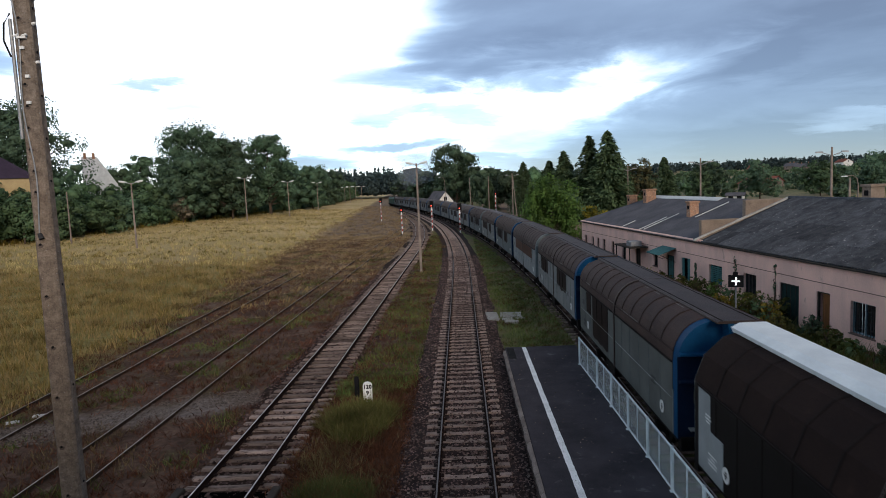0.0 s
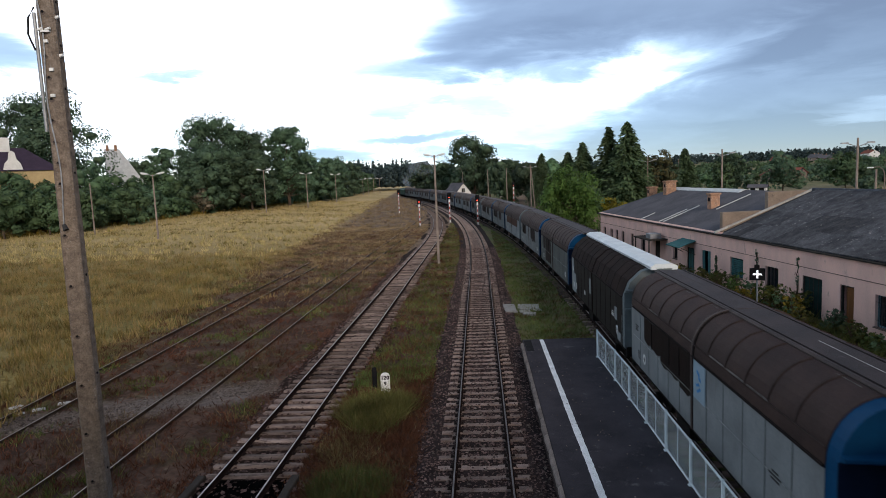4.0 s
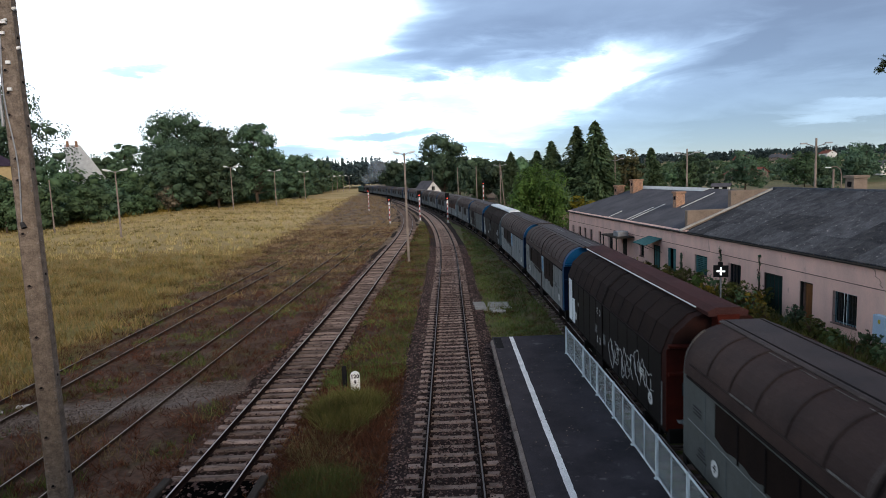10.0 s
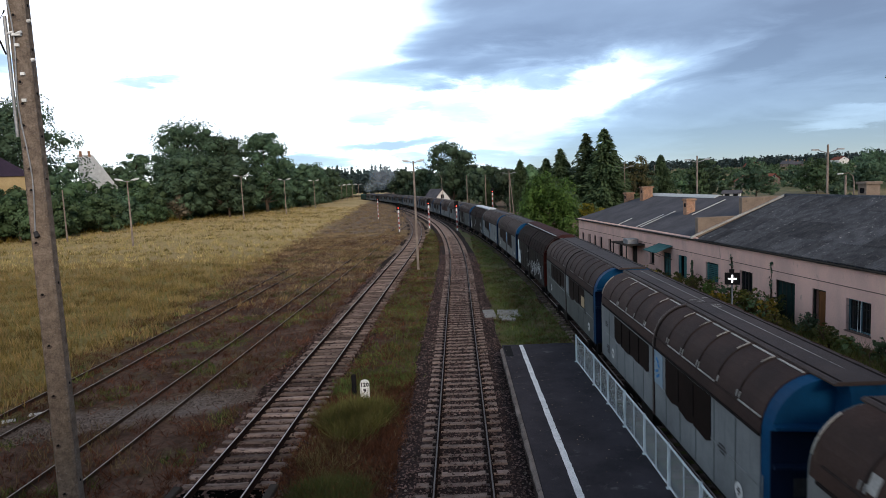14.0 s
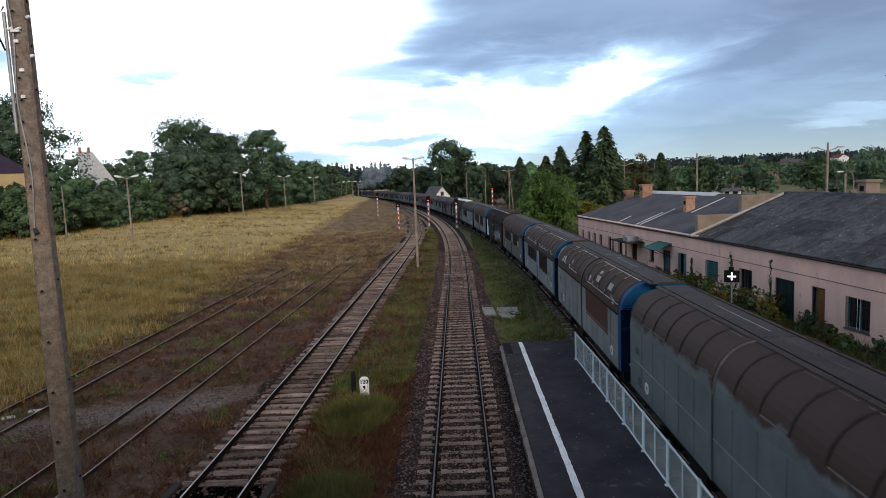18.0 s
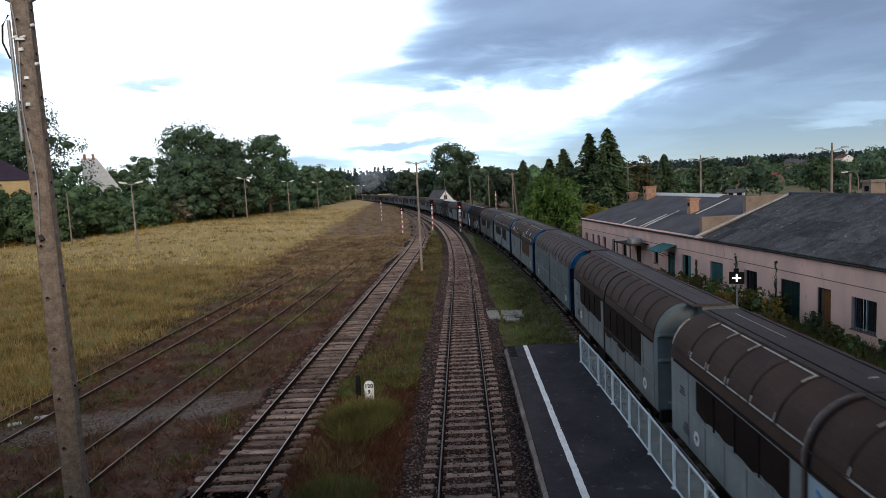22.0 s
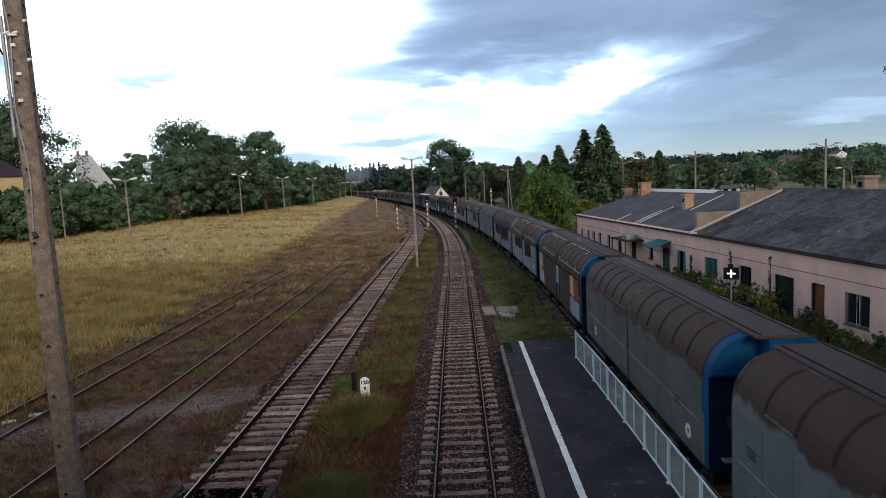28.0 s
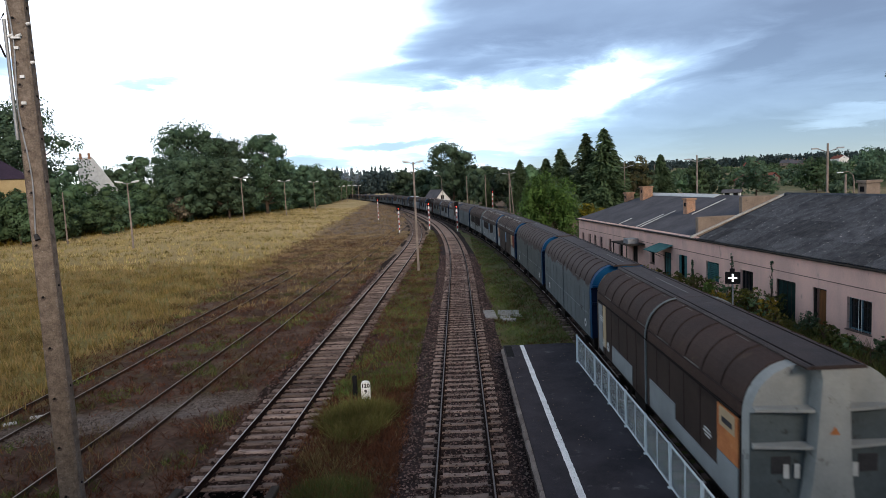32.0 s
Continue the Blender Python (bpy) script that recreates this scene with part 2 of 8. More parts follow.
M["kerb"] = pbr("platform_edge_concrete", (0.1892, 0.1610, 0.1471), (0.1204, 0.1006, 0.0899), 1.6, 0.9, 0, 0.5, (0.0602, 0.0523, 0.0490), 30, 0.15)
M["edge_wall"] = pbr("dark_concrete_face", (0.050, 0.040, 0.036), (0.030, 0.024, 0.022), 1.6, 0.95, 0, 0.5, (0.09, 0.075, 0.068), 30, spot=0.62)
M["white_stone"] = pbr("broken_pale_stone", (0.42, 0.41, 0.39), (0.33, 0.32, 0.30), 2.0, 0.9, 0, 0.4)
M["line"] = pbr("white_line_paint", (0.68, 0.685, 0.69), (0.54, 0.545, 0.55), 2.5, 0.75, 0, 0.3, (0.1216, 0.1178, 0.1216), 26, spot=0.62)
M["fence"] = pbr("galvanised_fence", (0.64, 0.70, 0.72), (0.50, 0.56, 0.58), 2.0, 0.55, 0.1, 0.1)
M["concrete"] = pbr("old_concrete", (0.2562, 0.2100, 0.1775), (0.1688, 0.1363, 0.1162), 1.3, 0.95, 0, 1.0, (0.3375, 0.2937, 0.2625), 34, 0.12, spot=0.66)
M["pole_near"] = pbr("exposed_aggregate_concrete", (0.250, 0.202, 0.162), (0.150, 0.118, 0.093), 13.0, 0.97, 0, 1.0, (0.46, 0.42, 0.38), 70, spot=0.655, bump_scale=40, gritty=0.4)
M["pole_stain"] = pbr("rust_stain", (0.0850, 0.0680, 0.0595), (0.1156, 0.0918, 0.0782), 9.0, 0.96, 0, 0.5)
M["white_paint"] = pbr("white_paint", (0.82, 0.82, 0.80), (0.70, 0.70, 0.67), 3.0, 0.6, 0, 0.15)
M["black"] = pbr("black_paint", (0.010, 0.010, 0.011), (0.016, 0.015, 0.015), 3.0, 0.9, 0, 0.15, spec=0.05)
M["red_paint"] = pbr("red_paint", (0.45, 0.05, 0.035), (0.35, 0.04, 0.03), 3.0, 0.6, 0, 0.1)
M["tarnish"] = pbr("lamp_grey", (0.30, 0.31, 0.32), (0.22, 0.23, 0.24), 3.0, 0.5, 0.4, 0.1)
M["lamp_glass"] = pbr("lamp_bowl", (0.62, 0.63, 0.62), (0.55, 0.56, 0.55), 3.0, 0.3, 0, 0.0)
M["teal_steel"] = pbr("teal_lamp_body", (0.06, 0.16, 0.20), (0.04, 0.11, 0.15), 3.0, 0.5, 0.2, 0.1)
M["red_light"] = glow("red_signal_light", (1.0, 0.06, 0.04), 4.0)
M["plaster"] = pbr("pink_plaster", (0.76, 0.500, 0.415), (0.60, 0.405, 0.345), 0.7, 0.92, 0, 0.35, (0.42, 0.30, 0.265), 25, spot=0.60, stretch=(1, 1, 0.45), gritty=0.10)
M["pale_concrete"] = pbr("pale_broken_concrete", (0.34, 0.33, 0.31), (0.24, 0.23, 0.215), 2.5, 0.95, 0, 0.6, (0.12, 0.11, 0.10), 30, 0.2, spot=0.62)
M["blue_frame"] = pbr("blue_grey_window_paint", (0.15, 0.235, 0.27), (0.11, 0.18, 0.21), 2.0, 0.65, 0, 0.2)
M["plaster_dirty"] = pbr("stained_belt", (0.20, 0.135, 0.12), (0.14, 0.10, 0.09), 1.0, 0.92, 0, 0.3)
M["roof_sheet"] = pbr("fibre_cement_roof", (0.074, 0.078, 0.086), (0.042, 0.045, 0.052), 1.9, 0.95, 0, 0.6, (0.21, 0.21, 0.205), 30, 0.30, spot=0.60, gritty=0.4)
M["felt"] = pbr("bitumen_roof_felt", (0.10, 0.097, 0.105), (0.07, 0.068, 0.075), 0.6, 0.9, 0, 0.4, (0.16, 0.155, 0.16), 20, spot=0.66)
M["brick"] = pbr("chimney_brick", (0.36, 0.205, 0.130), (0.215, 0.130, 0.092), 4.0, 0.92, 0, 0.5, (0.50, 0.40, 0.30), 22, 0.2, spot=0.56)
M["beige"] = pbr("beige_stucco", (0.2303, 0.1791, 0.1407), (0.1727, 0.1343, 0.1055), 1.2, 0.93, 0, 0.5, (0.1087, 0.0895, 0.0704), 22)
M["teal_wood"] = pbr("teal_painted_wood", (0.055, 0.15, 0.15), (0.04, 0.11, 0.115), 2.0, 0.7, 0, 0.3)
M["brown_wood"] = pbr("brown_door_wood", (0.17, 0.075, 0.03), (0.12, 0.055, 0.024), 2.0, 0.65, 0, 0.3, stretch=(3, 3, 0.6))
M["dark_wood"] = pbr("weathered_dark_wood", (0.05, 0.042, 0.036), (0.035, 0.03, 0.026), 2.0, 0.85, 0, 0.3)
M["pane"] = glassy("window_glass", (0.012, 0.016, 0.02))
# near black puts the pit's shade into the colour
M["pit_shade"] = pbr("pit_shade", (0.002, 0.002, 0.002), (0.003, 0.003, 0.003), 2.0, 1.0, 0, 0, spec=0.0)
# near black paints the shade inside rooms, flues and drilled holes
M["hole_shade"] = pbr("room_and_hole_shade", (0.01, 0.01, 0.011), (0.014, 0.013, 0.013), 2.0, 0.95, 0, 0)
M["meter_box"] = pbr("pale_blue_cabinet", (0.42, 0.55, 0.68), (0.38, 0.50, 0.63), 2.0, 0.5, 0, 0.05)
M["bark"] = pbr("bark", (0.085, 0.062, 0.045), (0.05, 0.038, 0.03), 4.0, 0.95, 0, 0.8, stretch=(1, 1, 0.3))
# oak and hedge greens lean blue to paint in haze over the far trees
M["oak"] = leafy("oak_leaves", (0.0702, 0.1128, 0.0660), (0.0792, 0.1272, 0.0742), (0.0921, 0.1479, 0.0863))
M["hedge"] = leafy("hedge_leaves", (0.0727, 0.1203, 0.0579), (0.0821, 0.1354, 0.0653), (0.0955, 0.1575, 0.0759))
M["willow"] = leafy("bright_leaves", (0.0583, 0.0996, 0.0225), (0.0693, 0.1139, 0.0255), (0.0839, 0.1270, 0.0300))
M["conifer"] = leafy("conifer_needles", (0.0625, 0.0909, 0.0444), (0.0722, 0.1031, 0.0491), (0.0853, 0.1154, 0.0548))
M["autumn"] = leafy("browning_leaves", (0.12, 0.115, 0.075), (0.17, 0.15, 0.10), (0.24, 0.20, 0.14))
M["goldenrod"] = leafy("yellow_flowers", (0.16, 0.14, 0.02), (0.22, 0.18, 0.025), (0.28, 0.21, 0.03))
M["meadow"] = leafy("meadow_grass", (0.2246, 0.1593, 0.0626), (0.3257, 0.2326, 0.1015), (0.1348, 0.1320, 0.0410), 0.8, 0.05)
# golden grass, also lifted so the colour holds the brighter distance
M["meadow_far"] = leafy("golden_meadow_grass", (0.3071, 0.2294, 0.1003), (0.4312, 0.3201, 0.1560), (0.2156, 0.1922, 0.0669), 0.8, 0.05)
M["meadow_green"] = leafy("green_meadow_grass", (0.1113, 0.0980, 0.0280), (0.1855, 0.1470, 0.0440), (0.2650, 0.1911, 0.0720), 0.8, 0.05)
# near shade is put into these colours: brown_weeds dark, far_weeds pale
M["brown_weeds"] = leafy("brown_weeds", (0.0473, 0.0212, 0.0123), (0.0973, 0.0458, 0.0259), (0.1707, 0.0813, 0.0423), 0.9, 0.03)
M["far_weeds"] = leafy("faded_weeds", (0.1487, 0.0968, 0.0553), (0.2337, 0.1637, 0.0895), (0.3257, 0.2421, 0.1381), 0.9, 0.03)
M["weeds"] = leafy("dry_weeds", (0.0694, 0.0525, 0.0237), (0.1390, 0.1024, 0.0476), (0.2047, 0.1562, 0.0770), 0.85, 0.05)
M["green_grass"] = leafy("green_grass", (0.0474, 0.0725, 0.0199), (0.0915, 0.1282, 0.0343), (0.1798, 0.1904, 0.0650), 0.8, 0.05)


# ---- mesh helpers ----
class MB:
    """Collects vertices and faces of one mesh."""

    def __init__(self):
        self.v, self.f = [], []

    def add(self, vs, fs):
        n = len(self.v)
        self.v += [tuple(p) for p in vs]
        self.f += [tuple(i + n for i in f) for f in fs]
        return self

    def box(self, x0, x1, y0, y1, z0, z1, m=None):
        vs = [(x, y, z) for z in (z0, z1) for x, y in ((x0, y0), (x1, y0), (x1, y1), (x0, y1))]
        if m is not None:
            vs = [m @ Vector(p) for p in vs]
        return self.add(vs, [(3, 2, 1, 0), (4, 5, 6, 7), (0, 1, 5, 4), (1, 2, 6, 5), (2, 3, 7, 6), (3, 0, 4, 7)])

    def slab(self, x0, x1, y0, y1, z0, z1, b=0.01, m=None):
        """A box with chamfered top edges."""
        r = [(x0, y0, z0), (x1, y0, z0), (x1, y1, z0), (x0, y1, z0)]
        s = [(x, y, z1 - b) for x, y, _ in r]
        t = [(x0 + b, y0 + b, z1), (x1 - b, y0 + b, z1), (x1 - b, y1 - b, z1), (x0 + b, y1 - b, z1)]
        vs = r + s + t
        if m is not None:
            vs = [m @ Vector(p) for p in vs]
        fs = [(3, 2, 1, 0), (8, 9, 10, 11)]
        for k in (0, 4):
            fs += [(k + i, k + (i + 1) % 4, k + 4 + (i + 1) % 4, k + 4 + i) for i in range(4)]
        return self.add(vs, fs)

    def loft(self, loops, caps=True, closed=True):
        """Skins a row of loops of equal length."""
        n = len(loops[0])
        vs = [p for lp in loops for p in lp]
        fs = []
        for k in range(len(loops) - 1):
            for i in range(n if closed else n - 1):
                j = (i + 1) % n
                fs.append((k * n + i, k * n + j, (k + 1) * n + j, (k + 1) * n + i))
        if caps and closed:
            fs.append(tuple(range(n - 1, -1, -1)))
            fs.append(tuple((len(loops) - 1) * n + i for i in range(n)))
        return self.add(vs, fs)

    def tube(self, pts, radii, n=8, caps=True):
        """A round bar along points; radii a number or one for each point."""
        pts = [Vector(p) for p in pts]
        rs = radii if isinstance(radii, (list, tuple)) else [radii] * len(pts)
        loops = []
        for i, p in enumerate(pts):
            d = (pts[min(i + 1, len(pts) - 1)] - pts[max(i - 1, 0)]).normalized()
            a = d.cross(Vector((0, 0, 1)) if abs(d.z) < 0.9 else Vector((1, 0, 0))).normalized()
            b = d.cross(a)
            loops.append([p + (a * math.cos(t) + b * math.sin(t)) * rs[i] for t in (2 * math.pi * k / n for k in range(n))])
        return self.loft(loops, caps)

    def mesh(self, name, smooth=False):
        me = bpy.data.meshes.new(name)
        me.from_pydata(self.v, [], self.f)
        if smooth:
            me.polygons.foreach_set("use_smooth", [True] * len(me.polygons))
        me.update()
        return me


def put(name, me, mat, parent=None, m=None, label=""):
    """Links a mesh as one object with its own material, under a parent if given."""
    ob = new(name, me)
    if not me.materials:
        me.materials.append(mat)
    elif me.materials[0] != mat:
        ob.material_slots[0].link = "OBJECT"
        ob.material_slots[0].material = mat
    if parent is not None:
        ob.parent = parent
    if m is not None:
        ob.matrix_basis = m
    if label:
        ob["label"] = label
    return ob


def part(name, mb, mat, parent=None, label="", m=None, smooth=False):
    return put(name, mb.mesh(name, smooth), mat, parent, m, label)


def root(name, m, label, category, group="", kind=""):
    ob = new(name)
    ob.empty_display_size = 0.2
    ob.matrix_basis = m
    return tagged(ob, label, category, group, kind)


def fast_mesh(name, verts, faces):
    """A mesh from numpy arrays: n x 3 places, m x k corners."""
    me = bpy.data.meshes.new(name)
    k = faces.shape[1]
    me.vertices.add(len(verts))
    me.vertices.foreach_set("co", verts.astype(np.float32).ravel())
    me.loops.add(faces.size)
    me.loops.foreach_set("vertex_index", faces.astype(np.int32).ravel())
    me.polygons.add(len(faces))
    me.polygons.foreach_set("loop_start", np.arange(0, faces.size, k, dtype=np.int32))
    me.polygons.foreach_set("loop_total", np.full(len(faces), k, dtype=np.int32))
    me.update(calc_edges=True)
    return me


# ---- the lines of the tracks ----
class Line:
    """A track's centre line: straight, then bends of given curvature (to the left) by length."""

    def __init__(self, x0, head, bends, start=-260.0, end=760.0, step=1.0):
        self.s0, self.step = start, step
        self.pts, x, y, a = [], x0 + math.tan(head) * 0.0, start, head
        x = x0 - math.tan(head) * (0.0 - start)
        s = start
        while s <= end:
            self.pts.append((x, y, a))
            k = 0.0
            for b0, b1, kk in bends:
                if b0 <= s < b1:
                    k = kk
            a -= k * step
            x += math.sin(a) * step
            y += math.cos(a) * step
            s += step

    def at(self, s):
        f = (s - self.s0) / self.step
        i = max(0, min(int(f), len(self.pts) - 2))
        f -= i
        p, q = self.pts[i], self.pts[i + 1]
        return tuple(p[j] * (1 - f) + q[j] * f for j in range(3))

    def place(self, s, z=0.0):
        x, y, a = self.at(s)
        return pose(x, y, z, 0, 0, -math.degrees(a))


TRAIN = Line(6.62, 0.0, [(27, 112, 1 / 650), (112, 340, 1 / 1300)])
MAIN = Line(-0.145, 0.0, [(54, 140, 1 / 640), (140, 360, 1 / 1300)])
LOOP = Line(-6.66, 0.006, [(30, 72, -1 / 9000), (72, 142, 1 / 480), (142, 360, 1 / 1300)])
OLD_A = Line(-11.68, 0.006, [])
OLD_B = Line(-16.6, 0.002, [])
GROUND = -0.27


# ---- ground ----
def ground_height(x, y):
    """Nearly level; the fields beyond lift a little, hills rise far off."""
    z = GROUND
    d = max(0.0, -x - 18.0)
    z += 0.036 * min(d, 40.0) * min(1.0, max(0.0, (y - 85) / 70.0))
    if x > 22:
        z += 0.030 * min(x - 22, 90.0)
    r = math.hypot(x, y)
    if r > 420 and x > 20:
        z += (min(r, 1500.0) - 420) * 0.017 * min(1.0, (x - 20) / 160.0)
    z += 0.05 * noise.noise(Vector((x * 0.16, y * 0.16, 0.3)))
    return z


def ground_material():
    m, nt, p = nodes_of("ground_earth_and_grass")
    N, L = nt.nodes.new, nt.links.new
    tc = N("ShaderNodeTexCoord")
    sep = N("ShaderNodeSeparateXYZ")
    L(tc.outputs["Object"], sep.inputs[0])
    X, Y = sep.outputs[0], sep.outputs[1]

    def mth(op, a, b=None, c=None, clamp=False):
        n = N("ShaderNodeMath")
        n.operation, n.use_clamp = op, clamp
        for i, v in enumerate((a, b, c)):
            if v is not None:
                if isinstance(v, (int, float)):
                    n.inputs[i].default_value = v
                else:
                    L(v, n.inputs[i])
        return n.outputs[0]

    def noi(scale, d=6.0, r=0.62, vec=None):
        n = N("ShaderNodeTexNoise")
        n.inputs["Scale"].default_value, n.inputs["Detail"].default_value, n.inputs["Roughness"].default_value = scale, d, r
        L(vec or tc.outputs["Object"], n.inputs["Vector"])
        return n.outputs["Fac"]

    def step(v, a, b):
        n = N("ShaderNodeMapRange")
        n.interpolation_type = "SMOOTHSTEP"
        n.inputs[1].default_value, n.inputs[2].default_value = a, b
        L(v, n.inputs[0])
        return n.outputs[0]

    def mix(fac, a, b):
        n = N("ShaderNodeMix")
        n.data_type = "RGBA"
        L(fac, n.inputs[0])
        for i, v in ((6, a), (7, b)):
            if isinstance(v, tuple):
                n.inputs[i].default_value = (*v, 1)
            else:
                L(v, n.inputs[i])
        return n.outputs[2]

    big, mid, fine = noi(0.09), noi(0.5), noi(5.0)
    earth = mix(step(mid, 0.38, 0.62), (0.050, 0.028, 0.019), (0.088, 0.052, 0.036))
    earth = mix(step(noi(0.23), 0.52, 0.68), earth, (0.080, 0.078, 0.030))
    earth = mix(step(noi(1.7), 0.58, 0.70), earth, (0.135, 0.104, 0.074))
    # earth painted paler with distance; the near shade stays in the darker colours
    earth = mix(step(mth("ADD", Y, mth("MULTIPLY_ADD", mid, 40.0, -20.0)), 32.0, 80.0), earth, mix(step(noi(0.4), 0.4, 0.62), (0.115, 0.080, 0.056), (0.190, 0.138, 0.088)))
    field = mix(step(big, 0.35, 0.62), (0.205, 0.155, 0.054), (0.140, 0.122, 0.038))
    field = mix(step(noi(0.03), 0.48, 0.62), field, (0.200, 0.150, 0.062))
    # field turns golden far off, brightened there to paint in the lighter distance
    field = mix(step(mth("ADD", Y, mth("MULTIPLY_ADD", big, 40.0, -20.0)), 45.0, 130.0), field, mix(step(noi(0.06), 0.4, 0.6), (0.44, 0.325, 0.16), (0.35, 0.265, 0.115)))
    green = mix(step(mid, 0.4, 0.65), (0.078, 0.092, 0.030), (0.115, 0.090, 0.046))
    wob = mth("MULTIPLY_ADD", mid, 5.0, -2.5)
    # the meadow begins west of the old sidings
    e = mth("ADD", mth("MULTIPLY_ADD", Y, 0.087, X), 15.8)
    e = mth("ADD", e, wob)
    col = mix(step(e, -1.6, 1.6), field, earth)
    # greener grass between the running lines
    g = mth("ADD", mth("ABSOLUTE", mth("ADD", X, -3.0)), mth("MULTIPLY_ADD", big, 5.0, -2.5))
    col = mix(step(g, 5.5, 3.0), col, green)
    # trodden gravel crossing the sidings
    c = mth("ABSOLUTE", mth("ADD", mth("MULTIPLY_ADD", X, -0.42, Y), -27.4))
    c = mth("ADD", c, mth("MULTIPLY_ADD", noi(0.9), 3.0, -1.5))
    xm = mth("MULTIPLY", step(X, -8.0, -9.5), step(X, -24.0, -19.0))
    col = mix(mth("MULTIPLY", step(c, 1.5, 0.3), mth("MULTIPLY", xm, 0.85)), col, (0.165, 0.140, 0.125))
    # dry meadow and woods to the east
    east = mix(step(noi(0.05), 0.45, 0.6), (0.30, 0.225, 0.125), (0.12, 0.125, 0.055))
    east = mix(step(Y, 100.0, 170.0), east, mix(step(noi(0.02), 0.46, 0.58), (0.085, 0.098, 0.044), (0.20, 0.17, 0.095)))
    col = mix(step(X, 19.0, 26.0), col, east)
    v = N("ShaderNodeVectorMath")
    v.operation = "SCALE"
    L(col, v.inputs[0])
    mr = N("ShaderNodeMapRange")
    mr.inputs[1].default_value, mr.inputs[2].default_value, mr.inputs[3].default_value, mr.inputs[4].default_value = 0.3, 0.7, 0.6, 1.4
    L(fine, mr.inputs[0])
    L(mr.outputs[0], v.inputs["Scale"])
    L(v.outputs[0], p.inputs["Base Color"])
    p.inputs["Roughness"].default_value, p.inputs["Specular IOR Level"].default_value = 0.95, 0.1
    b = N("ShaderNodeBump")
    b.inputs["Strength"].default_value, b.inputs["Distance"].default_value = 0.8, 0.06
    L(noi(9.0), b.inputs["Height"])
    L(b.outputs[0], p.inputs["Normal"])
    return m


def build_ground():
    def axis(near, far, a, b, grow):
        vals, x, st = [0.0], 0.0, near
        while x < far:
            if x > a:
                st *= grow
            x += st
            vals.append(x)
        return vals
    xs = axis(1.2, 3200, 45, 0, 1.16)
    ys = axis(1.6, 3200, 110, 0, 1.14)
    xs = sorted([-v for v in xs[1:]] + xs)
    ys = sorted([-v for v in axis(8, 1500, 20, 0, 1.3)[1:]] + ys)
    verts = np.array([(x, y, ground_height(x, y)) for y in ys for x in xs])
    n = len(xs)
    i = (np.arange(len(ys) - 1)[:, None] * n + np.arange(n - 1)[None, :]).ravel()
    faces = np.stack([i, i + 1, i + n + 1, i + n], 1)
    me = fast_mesh("ground", verts, faces)
    me.polygons.foreach_set("use_smooth", [True] * len(me.polygons))
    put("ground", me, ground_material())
    tagged(bpy.data.objects["ground"], "dry meadow, weeds and trodden earth round the railway", "ground", kind="structure")


build_ground()


# ---- tracks ----
RAIL = [(-0.07, -0.148), (-0.012, -0.132), (-0.012, -0.045), (-0.036, -0.03), (-0.036, -0.006), (-0.028, 0.0), (0.028, 0.0), (0.036, -0.006), (0.036, -0.03), (0.012, -0.045), (0.012, -0.132), (0.07, -0.148)]


def rail_mesh(line, s0, s1, side, top=False, z=0.0):
    """One rail, foot and web, or its polished running face alone."""
    b, loops = MB(), []
    n = max(2, int((s1 - s0) / 4))
    prof = [(-0.020, 0.0015), (0.020, 0.0015), (0.028, -0.004), (-0.028, -0.004)] if top else RAIL
    for i in range(n + 1):
        m = line.place(s0 + (s1 - s0) * i / n, z)
        loops.append([m @ Vector((side * 0.7535 + px, 0, pz)) for px, pz in prof])
    b.loft(loops)
    return b


